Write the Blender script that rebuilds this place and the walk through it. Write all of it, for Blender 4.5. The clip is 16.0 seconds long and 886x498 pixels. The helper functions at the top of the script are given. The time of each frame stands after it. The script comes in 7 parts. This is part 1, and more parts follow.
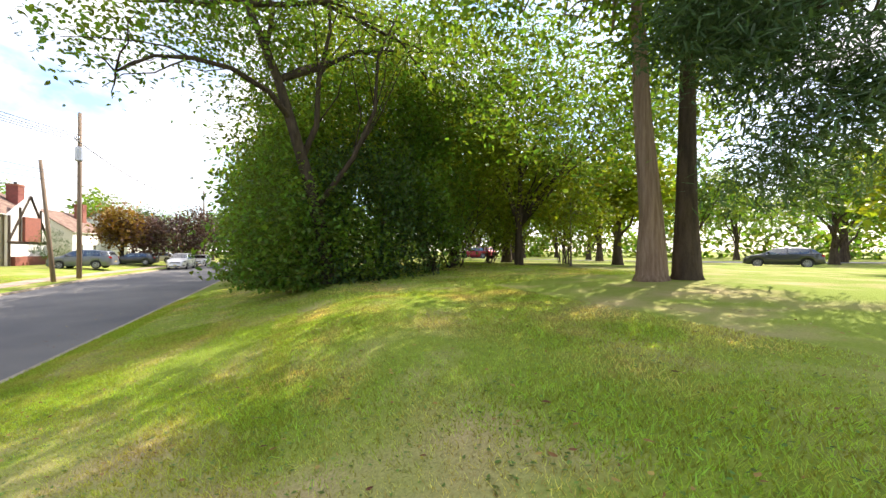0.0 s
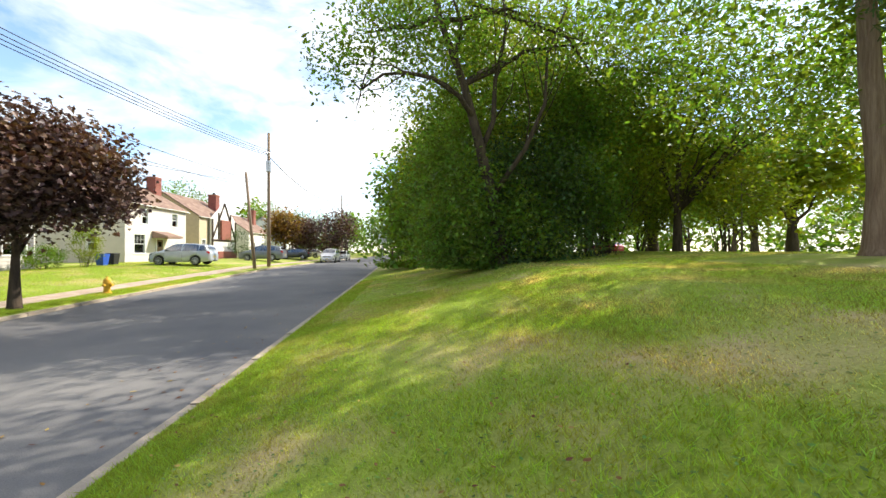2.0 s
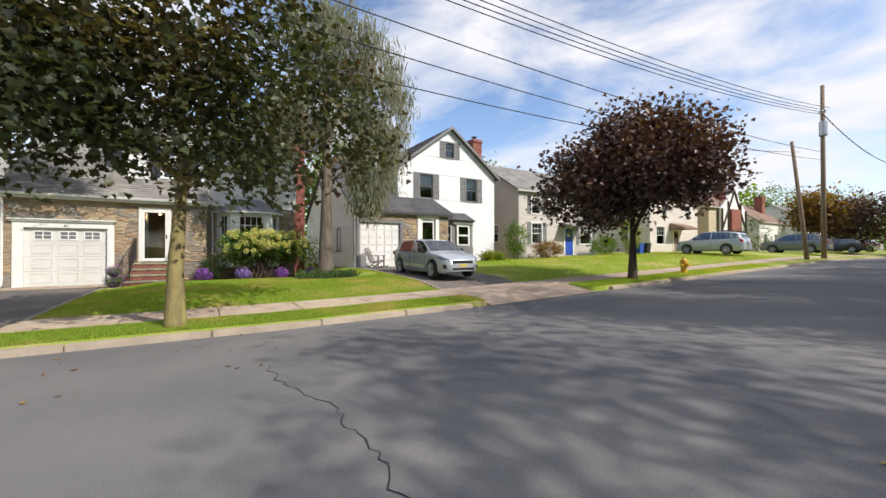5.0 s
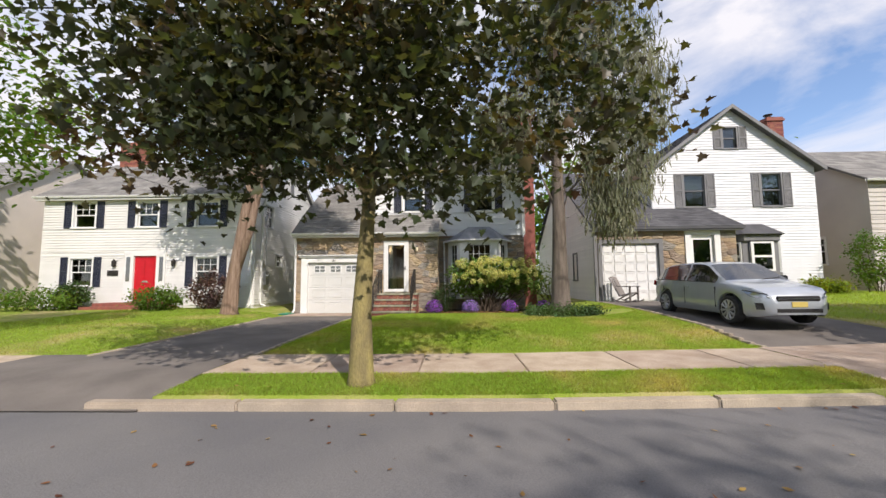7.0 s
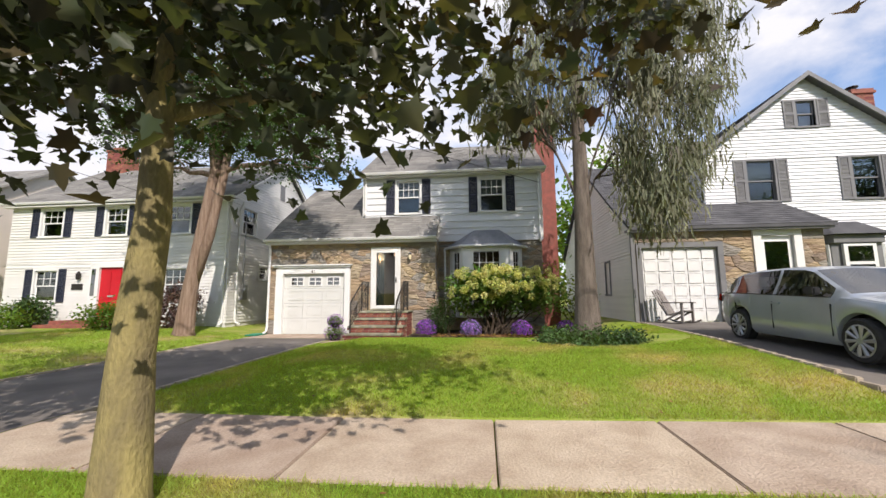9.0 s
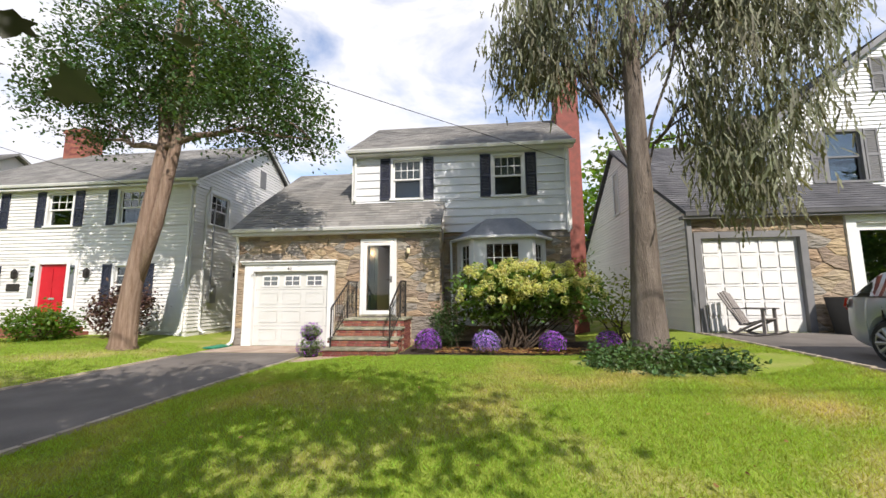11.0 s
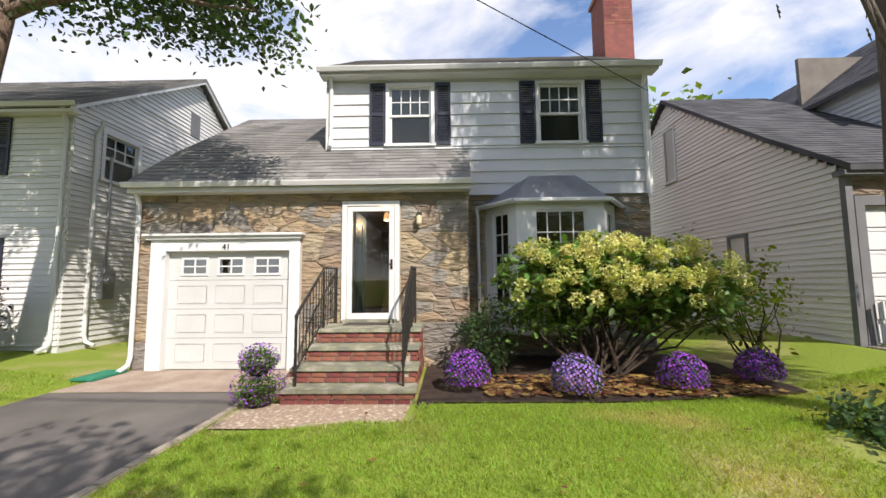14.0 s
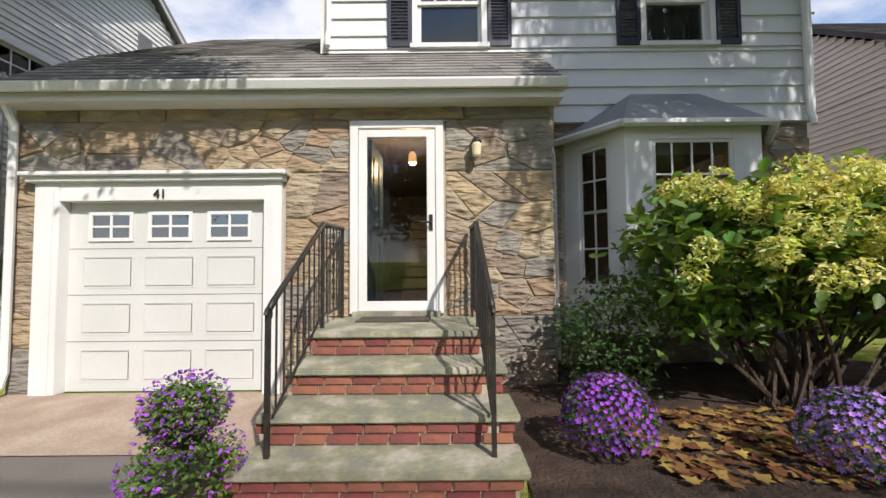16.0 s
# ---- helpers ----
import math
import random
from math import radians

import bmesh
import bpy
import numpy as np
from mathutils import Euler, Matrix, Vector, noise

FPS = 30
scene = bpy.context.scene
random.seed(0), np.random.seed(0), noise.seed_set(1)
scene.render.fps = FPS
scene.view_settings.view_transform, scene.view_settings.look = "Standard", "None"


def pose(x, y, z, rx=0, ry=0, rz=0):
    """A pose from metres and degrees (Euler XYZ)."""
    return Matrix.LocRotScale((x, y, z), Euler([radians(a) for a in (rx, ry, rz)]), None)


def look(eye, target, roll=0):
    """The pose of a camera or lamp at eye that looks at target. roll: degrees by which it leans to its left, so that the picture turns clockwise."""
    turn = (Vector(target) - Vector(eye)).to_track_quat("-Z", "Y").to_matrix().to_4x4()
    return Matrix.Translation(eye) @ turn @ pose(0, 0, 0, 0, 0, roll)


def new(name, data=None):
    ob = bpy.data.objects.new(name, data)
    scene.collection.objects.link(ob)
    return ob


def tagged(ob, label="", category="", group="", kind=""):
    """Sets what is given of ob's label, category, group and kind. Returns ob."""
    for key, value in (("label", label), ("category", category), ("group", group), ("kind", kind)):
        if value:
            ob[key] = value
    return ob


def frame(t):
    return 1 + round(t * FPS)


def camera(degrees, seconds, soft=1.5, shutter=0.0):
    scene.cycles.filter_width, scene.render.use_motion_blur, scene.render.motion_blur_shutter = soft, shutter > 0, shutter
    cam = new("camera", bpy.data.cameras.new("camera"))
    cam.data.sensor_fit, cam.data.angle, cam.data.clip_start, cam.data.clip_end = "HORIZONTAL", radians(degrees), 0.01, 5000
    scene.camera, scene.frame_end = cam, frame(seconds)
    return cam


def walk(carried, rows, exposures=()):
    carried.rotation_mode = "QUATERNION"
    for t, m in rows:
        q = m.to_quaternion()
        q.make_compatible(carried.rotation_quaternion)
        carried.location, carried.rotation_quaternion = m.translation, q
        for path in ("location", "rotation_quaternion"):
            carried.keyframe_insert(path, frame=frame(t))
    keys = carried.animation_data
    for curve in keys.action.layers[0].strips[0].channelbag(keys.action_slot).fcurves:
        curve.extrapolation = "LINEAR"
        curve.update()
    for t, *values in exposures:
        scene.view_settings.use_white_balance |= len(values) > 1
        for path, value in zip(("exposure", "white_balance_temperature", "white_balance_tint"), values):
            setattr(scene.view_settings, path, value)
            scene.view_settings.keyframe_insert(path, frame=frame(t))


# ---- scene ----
cam = camera(97.4, 16.0)
METRES, EYE, TILT, LEAN, TURN = 22.8, 2.6, 0.0, 0.0, -19.3
ROWS = [
    (0.0, 0.0, 0.0, 0.0, 0.0, 0.4, 0.11),
    (0.5, -0.0208, -0.0149, -0.0046, 3.54, 0.43, 0.11),
    (1.0, -0.0478, -0.0302, -0.0129, 7.52, 0.46, 0.12),
    (1.5, -0.0724, -0.0481, -0.0197, 11.33, 0.49, 0.16),
    (2.0, -0.0965, -0.0624, -0.0263, 14.87, 0.47, 0.21),
    (2.5, -0.119, -0.0758, -0.0319, 18.44, 0.46, 0.19),
    (3.0, -0.1447, -0.0888, -0.0368, 23.94, 0.48, 0.2),
    (3.5, -0.1692, -0.1031, -0.0417, 33.16, 0.68, 0.14),
    (4.0, -0.1895, -0.1181, -0.0473, 45.78, 0.77, 0.16),
    (4.5, -0.2097, -0.1329, -0.0543, 61.01, 0.67, 0.13),
    (5.0, -0.2431, -0.1442, -0.0572, 77.32, 0.44, 0.14),
    (7.5, -0.4246, -0.1522, -0.0551, 113.26, 5.95, 0.45),
    (8.0, -0.4605, -0.1525, -0.0549, 114.25, 6.51, 0.46),
    (8.5, -0.4949, -0.1517, -0.0558, 114.87, 7.04, 0.44),
    (9.0, -0.5277, -0.1545, -0.0567, 115.39, 7.18, 0.45),
    (11.5, -0.6524, -0.2273, -0.0499, 115.71, 7.28, 0.42),
    (12.0, -0.6742, -0.2483, -0.0457, 115.39, 7.22, 0.41),
    (12.5, -0.6943, -0.2687, -0.0434, 114.65, 7.04, 0.44),
    (13.0, -0.7173, -0.2893, -0.0432, 113.28, 6.51, 0.43),
    (13.5, -0.7405, -0.3107, -0.0432, 111.75, 5.72, 0.45),
    (14.0, -0.7641, -0.331, -0.0438, 110.46, 4.98, 0.49),
    (14.5, -0.7864, -0.3535, -0.0452, 109.64, 4.08, 0.5),
    (15.0, -0.8115, -0.3742, -0.0463, 109.33, 3.55, 0.53),
    (15.5, -0.8372, -0.3922, -0.0486, 109.24, 3.12, 0.58),
    (16.0, -0.8624, -0.4092, -0.0502, 109.39, 2.54, 0.49),
]
walk(cam, [(t, pose(0, 0, EYE, TILT, LEAN, TURN) @ pose(METRES * x, METRES * y, METRES * z, 90 + pitch, roll, yaw)) for t, x, y, z, yaw, pitch, roll in ROWS],
     [(0, 1.65, 6950, 15), (2, 1.44, 6850, 9), (3.5, 1.1, 6650, 9), (5, 0.76, 6600, 13), (7.5, 0.72, 6600, 16), (11.5, 0.92, 6500, 14), (14.5, 0.86, 6450, 15), (16, 0.74, 6400, 14)])
# ---- world, sun, exposure ----
SUN_DIR = Vector((0.70, 0.39, 0.68)).normalized()
sun = new("sun", bpy.data.lights.new("sun", "SUN"))
sun.data.energy, sun.data.angle, sun.data.color = 3.2, radians(0.6), (1.0, 0.94, 0.85)
sun.matrix_world = look(SUN_DIR * 60, (0, 0, 0))
world = bpy.data.worlds.new("world")
scene.world = world
world.use_nodes = True
wn, wl = world.node_tree.nodes, world.node_tree.links
wn.clear()
w_out, w_bg = wn.new("ShaderNodeOutputWorld"), wn.new("ShaderNodeBackground")
w_sky = wn.new("ShaderNodeTexSky")
w_sky.sky_type, w_sky.sun_disc = "NISHITA", False
w_sky.sun_elevation = math.asin(SUN_DIR.z)
w_sky.sun_rotation = math.atan2(SUN_DIR.x, SUN_DIR.y)
w_sky.ozone_density, w_sky.dust_density = 3.0, 0.4
w_co, w_map = wn.new("ShaderNodeTexCoord"), wn.new("ShaderNodeMapping")
w_map.inputs["Scale"].default_value = (1.0, 1.0, 2.6)
w_noise, w_ramp, w_mix = wn.new("ShaderNodeTexNoise"), wn.new("ShaderNodeValToRGB"), wn.new("ShaderNodeMix")
w_noise.inputs["Scale"].default_value, w_noise.inputs["Detail"].default_value = 2.3, 9.0
w_noise.inputs["Roughness"].default_value = 0.56
w_noise.inputs["Distortion"].default_value = 0.35
w_ramp.color_ramp.elements[0].position, w_ramp.color_ramp.elements[1].position = 0.40, 0.60
w_mix.data_type = "RGBA"
w_mix.inputs[7].default_value = (4.5, 4.6, 4.8, 1)
wl.new(w_co.outputs["Generated"], w_map.inputs["Vector"])
wl.new(w_map.outputs["Vector"], w_noise.inputs["Vector"])
wl.new(w_noise.outputs["Fac"], w_ramp.inputs["Fac"])
wl.new(w_ramp.outputs["Color"], w_mix.inputs["Factor"])
wl.new(w_sky.outputs["Color"], w_mix.inputs[6])
wl.new(w_mix.outputs[2], w_bg.inputs["Color"])
w_bg.inputs["Strength"].default_value = 0.125
wl.new(w_bg.outputs["Background"], w_out.inputs["Surface"])


# ---- materials ----
def mat(name, a, b=None, rough=0.8, scale=3.0, fine=60.0, bump=0.2, metal=0.0, vary=0.0, spec=0.4, stretch=(1, 1, 1), lo=0.35, hi=0.65,
        translucent=0.0, third=None, third_at=0.62, bump_dist=0.01):
    """A rough surface: two colours mixed by broad noise, mottled by fine noise, with relief; vary: spread from piece to piece."""
    m = bpy.data.materials.new(name)
    m.use_nodes = True
    n, l = m.node_tree.nodes, m.node_tree.links
    p = n["Principled BSDF"]
    p.inputs["Roughness"].default_value, p.inputs["Metallic"].default_value = rough, metal
    p.inputs["Specular IOR Level"].default_value = spec
    b = b or tuple(c * 0.8 for c in a)
    co, mp = n.new("ShaderNodeTexCoord"), n.new("ShaderNodeMapping")
    mp.inputs["Scale"].default_value = stretch
    l.new(co.outputs["Object"], mp.inputs["Vector"])
    n1, n2 = n.new("ShaderNodeTexNoise"), n.new("ShaderNodeTexNoise")
    n1.inputs["Scale"].default_value, n1.inputs["Detail"].default_value = scale, 6
    n2.inputs["Scale"].default_value, n2.inputs["Detail"].default_value = fine, 4
    for q in (n1, n2):
        l.new(mp.outputs["Vector"], q.inputs["Vector"])
    ramp = n.new("ShaderNodeValToRGB")
    ramp.color_ramp.elements[0].position, ramp.color_ramp.elements[1].position = lo, hi
    ramp.color_ramp.elements[0].color, ramp.color_ramp.elements[1].color = (*a, 1), (*b, 1)
    if third:
        e = ramp.color_ramp.elements.new(third_at)
        e.color = (*third, 1)
    l.new(n1.outputs["Fac"], ramp.inputs["Fac"])
    mr = n.new("ShaderNodeMapRange")
    mr.inputs["To Min"].default_value, mr.inputs["To Max"].default_value = (0.94, 1.06) if bump <= 0.08 and not vary > 0.1 else (0.65, 1.35)
    l.new(n2.outputs["Fac"], mr.inputs["Value"])
    mul = n.new("ShaderNodeMix")
    mul.data_type, mul.blend_type = "RGBA", "MULTIPLY"
    mul.inputs["Factor"].default_value = 1
    l.new(ramp.outputs["Color"], mul.inputs[6])
    l.new(mr.outputs["Result"], mul.inputs[7])
    colour = mul.outputs[2]
    if vary:
        info, geo, add, fr = n.new("ShaderNodeObjectInfo"), n.new("ShaderNodeNewGeometry"), n.new("ShaderNodeMath"), n.new("ShaderNodeMath")
        add.operation, fr.operation = "ADD", "FRACT"
        l.new(info.outputs["Random"], add.inputs[0])
        l.new(geo.outputs["Random Per Island"], add.inputs[1])
        l.new(add.outputs[0], fr.inputs[0])
        hsv, m2, m3 = n.new("ShaderNodeHueSaturation"), n.new("ShaderNodeMapRange"), n.new("ShaderNodeMapRange")
        m2.inputs["To Min"].default_value, m2.inputs["To Max"].default_value = 1 - vary, 1 + vary
        m3.inputs["To Min"].default_value, m3.inputs["To Max"].default_value = 0.5 - vary * 0.07, 0.5 + vary * 0.07
        l.new(fr.outputs[0], m2.inputs["Value"])
        l.new(fr.outputs[0], m3.inputs["Value"])
        l.new(m2.outputs["Result"], hsv.inputs["Value"])
        l.new(m3.outputs["Result"], hsv.inputs["Hue"])
        l.new(colour, hsv.inputs["Color"])
        colour = hsv.outputs["Color"]
    l.new(colour, p.inputs["Base Color"])
    if bump:
        bp = n.new("ShaderNodeBump")
        bp.inputs["Strength"].default_value, bp.inputs["Distance"].default_value = bump, bump_dist
        l.new(n2.outputs["Fac"], bp.inputs["Height"])
        l.new(bp.outputs["Normal"], p.inputs["Normal"])
    if translucent:
        tr, ms = n.new("ShaderNodeBsdfTranslucent"), n.new("ShaderNodeMixShader")
        ms.inputs["Fac"].default_value = translucent
        gain = n.new("ShaderNodeMix")
        gain.data_type, gain.blend_type = "RGBA", "MULTIPLY"
        gain.inputs["Factor"].default_value = 1
        gain.inputs[7].default_value = (1.9, 1.7, 0.6, 1)
        l.new(colour, gain.inputs[6])
        l.new(gain.outputs[2], tr.inputs["Color"])
        l.new(p.outputs["BSDF"], ms.inputs[1])
        l.new(tr.outputs["BSDF"], ms.inputs[2])
        l.new(ms.outputs["Shader"], n["Material Output"].inputs["Surface"])
    return m


def glass_mat(name, tint=(0.7, 0.75, 0.75), gloss=0.2):
    m = bpy.data.materials.new(name)
    m.use_nodes = True
    n, l = m.node_tree.nodes, m.node_tree.links
    n.remove(n["Principled BSDF"])
    tr, gl, mx, fr, mr = (n.new("ShaderNodeBsdfTransparent"), n.new("ShaderNodeBsdfGlossy"), n.new("ShaderNodeMixShader"),
                          n.new("ShaderNodeFresnel"), n.new("ShaderNodeMapRange"))
    tr.inputs["Color"].default_value = (*tint, 1)
    gl.inputs["Roughness"].default_value = 0.02
    mr.inputs["To Min"].default_value, mr.inputs["To Max"].default_value = gloss * 0.5, 0.8
    l.new(fr.outputs["Fac"], mr.inputs["Value"])
    l.new(mr.outputs["Result"], mx.inputs["Fac"])
    l.new(tr.outputs["BSDF"], mx.inputs[1])
    l.new(gl.outputs["BSDF"], mx.inputs[2])
    l.new(mx.outputs["Shader"], n["Material Output"].inputs["Surface"])
    return m


GRASS = mat("grass_ground", (0.23, 0.30, 0.045), (0.46, 0.36, 0.19), rough=0.95, scale=0.7, fine=45, bump=0.8, spec=0.1, bump_dist=0.03, lo=0.46, hi=0.74)
BLADE = mat("grass_blade", (0.25, 0.35, 0.055), (0.43, 0.38, 0.15), rough=0.6, scale=0.7, fine=8, bump=0, vary=0.35, spec=0.2, translucent=0.5, lo=0.48, hi=0.75)
BLADE_DRY = mat("dry_grass_blade", (0.27, 0.36, 0.07), (0.52, 0.42, 0.22), rough=0.7, scale=0.8, fine=8, bump=0, vary=0.55, spec=0.2, translucent=0.5, lo=0.46, hi=0.68)
# paler second tone in broad noise stands in for sun patches on the street
ASPHALT = mat("asphalt", (0.12, 0.12, 0.126), (0.19, 0.183, 0.175), rough=0.9, scale=0.28, fine=75, bump=0.7, spec=0.25)
HALL_GLOW = bpy.data.materials.new("warm_lantern_glow")
HALL_GLOW.use_nodes = True
HALL_GLOW.node_tree.nodes["Principled BSDF"].inputs["Emission Color"].default_value = (1.0, 0.45, 0.15, 1)
HALL_GLOW.node_tree.nodes["Principled BSDF"].inputs["Emission Strength"].default_value = 1.2
ASPHALT_OLD = mat("driveway_asphalt", (0.125, 0.112, 0.10), (0.19, 0.17, 0.15), rough=0.95, scale=0.9, fine=110, bump=0.5, spec=0.2)
PATCH = mat("pale_scuffed_asphalt", (0.20, 0.20, 0.21), (0.13, 0.13, 0.14), rough=0.95, scale=3, fine=90, bump=0.4, spec=0.2)
CONCRETE = mat("sidewalk_concrete", (0.36, 0.275, 0.205), (0.47, 0.38, 0.295), rough=0.9, scale=2.2, fine=48, bump=0.9, vary=0.14, spec=0.2, bump_dist=0.015)
AGGREGATE = mat("exposed_aggregate", (0.50, 0.38, 0.27), (0.62, 0.52, 0.40), rough=0.9, scale=14, fine=55, bump=0.9, spec=0.2, third=(0.34, 0.24, 0.17), third_at=0.5, bump_dist=0.02)
KERB = mat("kerb_stone", (0.33, 0.28, 0.22), (0.43, 0.36, 0.28), rough=0.9, scale=2.2, fine=60, bump=0.6, vary=0.12, spec=0.2)
SIDING = mat("white_siding", (0.68, 0.69, 0.70), (0.62, 0.63, 0.64), rough=0.55, scale=0.8, fine=30, bump=0.06, vary=0.03)
SIDING_WING = mat("pale_cream_siding", (0.82, 0.78, 0.72), (0.77, 0.73, 0.67), rough=0.5, scale=0.8, fine=30, bump=0.05, vary=0.03)
SIDING_L = mat("ivory_vinyl_siding", (0.70, 0.69, 0.66), (0.64, 0.63, 0.60), rough=0.5, scale=0.8, fine=30, bump=0.05, vary=0.03)
SIDING_TAN = mat("beige_siding", (0.60, 0.54, 0.48), (0.54, 0.49, 0.435), rough=0.6, scale=0.8, fine=30, bump=0.05, vary=0.03)
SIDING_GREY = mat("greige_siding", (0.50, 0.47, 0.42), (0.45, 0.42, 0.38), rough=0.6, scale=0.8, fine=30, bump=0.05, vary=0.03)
WHITE = mat("white_paint", (0.72, 0.72, 0.70), (0.66, 0.66, 0.64), rough=0.45, scale=1.5, fine=40, bump=0.04)
CREAM = mat("cream_garage_paint", (0.60, 0.60, 0.57), (0.56, 0.56, 0.53), rough=0.4, scale=1.2, fine=40, bump=0.03)
STONES = [mat(nm, c0, c1, rough=0.85, scale=3.2, fine=8, bump=1.0, vary=0.14, spec=0.3, bump_dist=0.09, stretch=(1, 0.6, 2.0))
          for nm, c0, c1 in (("tan_fieldstone", (0.37, 0.295, 0.205), (0.29, 0.23, 0.16)), ("ochre_fieldstone", (0.38, 0.285, 0.18), (0.30, 0.22, 0.14)),
                             ("grey_fieldstone", (0.30, 0.27, 0.225), (0.225, 0.205, 0.175)), ("brown_fieldstone", (0.31, 0.245, 0.18), (0.23, 0.18, 0.135)))]
MORTAR = mat("mortar", (0.42, 0.35, 0.26), (0.34, 0.285, 0.215), rough=0.95, scale=4, fine=50, bump=0.5)
ROOF = mat("weathered_shingle", (0.17, 0.165, 0.155), (0.25, 0.24, 0.22), rough=0.95, scale=1.2, fine=50, bump=0.6, vary=0.16, spec=0.15)
ROOF_DARK = mat("dark_shingle", (0.075, 0.075, 0.08), (0.11, 0.11, 0.115), rough=0.95, scale=1.2, fine=50, bump=0.6, vary=0.16, spec=0.15)
ROOF_RED = mat("reddish_shingle", (0.21, 0.14, 0.11), (0.27, 0.19, 0.15), rough=0.95, scale=1.2, fine=50, bump=0.6, vary=0.16, spec=0.15)
LEAD = mat("grey_metal_roof", (0.20, 0.21, 0.23), (0.27, 0.28, 0.30), rough=0.5, scale=2, fine=30, bump=0.1, metal=0.3)
NAVY = mat("navy_shutter_paint", (0.022, 0.026, 0.045), (0.03, 0.034, 0.05), rough=0.5, scale=2, fine=30, bump=0.05)
GREYSH = mat("grey_shutter_paint", (0.14, 0.14, 0.145), (0.18, 0.18, 0.18), rough=0.6, scale=2, fine=30, bump=0.05)
BRICK = mat("red_brick", (0.27, 0.085, 0.062), (0.19, 0.07, 0.052), rough=0.8, scale=6, fine=70, bump=0.5, vary=0.25)
SLATE = mat("bluestone_tread", (0.19, 0.19, 0.15), (0.36, 0.33, 0.265), rough=0.75, scale=4.5, fine=30, bump=0.6, vary=0.08, third=(0.24, 0.235, 0.15), third_at=0.5, lo=0.38, hi=0.62)
IRON = mat("black_iron", (0.03, 0.028, 0.026), (0.05, 0.045, 0.04), rough=0.45, scale=10, fine=60, bump=0.2, metal=0.5)
BARK = mat("grey_bark", (0.12, 0.098, 0.08), (0.21, 0.175, 0.145), rough=0.95, scale=3, fine=22, bump=1.0, spec=0.15, stretch=(3, 3, 0.5), bump_dist=0.04)
BARK_RED = mat("reddish_stringy_bark", (0.21, 0.14, 0.10), (0.33, 0.24, 0.18), rough=0.95, scale=4, fine=20, bump=1.0, spec=0.15, stretch=(4, 4, 0.25), bump_dist=0.04)
BARK_MOSS = mat("lichened_maple_bark", (0.17, 0.14, 0.075), (0.30, 0.25, 0.10), rough=0.95, scale=3, fine=30, bump=0.8, spec=0.15, stretch=(1.6, 1.6, 0.7), bump_dist=0.02)
BARK_DARK = mat("dark_bark", (0.055, 0.042, 0.032), (0.10, 0.075, 0.055), rough=0.95, scale=3, fine=22, bump=1.0, spec=0.15, stretch=(3, 3, 0.5), bump_dist=0.04)
LEAF = mat("green_leaf", (0.075, 0.145, 0.028), (0.13, 0.205, 0.035), rough=0.5, scale=0.6, fine=5, bump=0, vary=0.45, spec=0.35, translucent=0.52)
LEAF_DARK = mat("deep_green_leaf", (0.045, 0.085, 0.03), (0.07, 0.12, 0.035), rough=0.5, scale=0.6, fine=5, bump=0, vary=0.45, spec=0.35, translucent=0.3)
LEAF_MAPLE = mat("green_bronze_maple_leaf", (0.045, 0.055, 0.026), (0.10, 0.055, 0.028), rough=0.45, scale=0.5, fine=5, bump=0, vary=0.5, spec=0.4, translucent=0.36, lo=0.5, hi=0.72)
LEAF_PURPLE = mat("bronze_purple_leaf", (0.065, 0.038, 0.042), (0.125, 0.062, 0.042), rough=0.45, scale=0.5, fine=5, bump=0, vary=0.55, spec=0.4, translucent=0.15)
LEAF_HYD = mat("hydrangea_leaf", (0.085, 0.16, 0.035), (0.13, 0.21, 0.05), rough=0.5, scale=0.9, fine=6, bump=0, vary=0.4, spec=0.3, translucent=0.35)
LEAF_YEL = mat("yellow_green_leaf", (0.14, 0.20, 0.022), (0.22, 0.26, 0.03), rough=0.5, scale=0.6, fine=5, bump=0, vary=0.4, spec=0.3, translucent=0.45)
LEAF_ORANGE = mat("autumn_orange_leaf", (0.25, 0.13, 0.03), (0.15, 0.11, 0.03), rough=0.5, scale=0.6, fine=5, bump=0, vary=0.4, spec=0.3, translucent=0.3)
NEEDLE = mat("conifer_needle", (0.12, 0.135, 0.08), (0.18, 0.18, 0.115), rough=0.6, scale=0.6, fine=5, bump=0, vary=0.4, spec=0.3, translucent=0.25)
PINE = mat("pine_needle", (0.05, 0.10, 0.05), (0.075, 0.13, 0.065), rough=0.6, scale=0.6, fine=5, bump=0, vary=0.4, spec=0.3, translucent=0.25)
BLOOM = mat("lime_hydrangea_bloom", (0.50, 0.56, 0.20), (0.60, 0.57, 0.28), rough=0.7, scale=4, fine=20, bump=0, vary=0.3, spec=0.2, translucent=0.3)
MUM = mat("violet_mum_petal", (0.30, 0.08, 0.52), (0.22, 0.05, 0.42), rough=0.6, scale=8, fine=30, bump=0, vary=0.35, spec=0.2, translucent=0.2)
MUM_B = mat("lavender_mum_petal", (0.34, 0.20, 0.62), (0.26, 0.14, 0.52), rough=0.6, scale=8, fine=30, bump=0, vary=0.35, spec=0.2, translucent=0.2)
MULCH = mat("dark_mulch", (0.035, 0.022, 0.015), (0.07, 0.045, 0.03), rough=0.95, scale=6, fine=40, bump=1.0, bump_dist=0.03)
DEADLEAF = mat("fallen_leaf", (0.30, 0.17, 0.06), (0.16, 0.075, 0.03), rough=0.7, scale=3, fine=9, bump=0, vary=0.55, spec=0.25, translucent=0.15)
GLASS = glass_mat("window_glass", (0.62, 0.66, 0.66), 0.05)
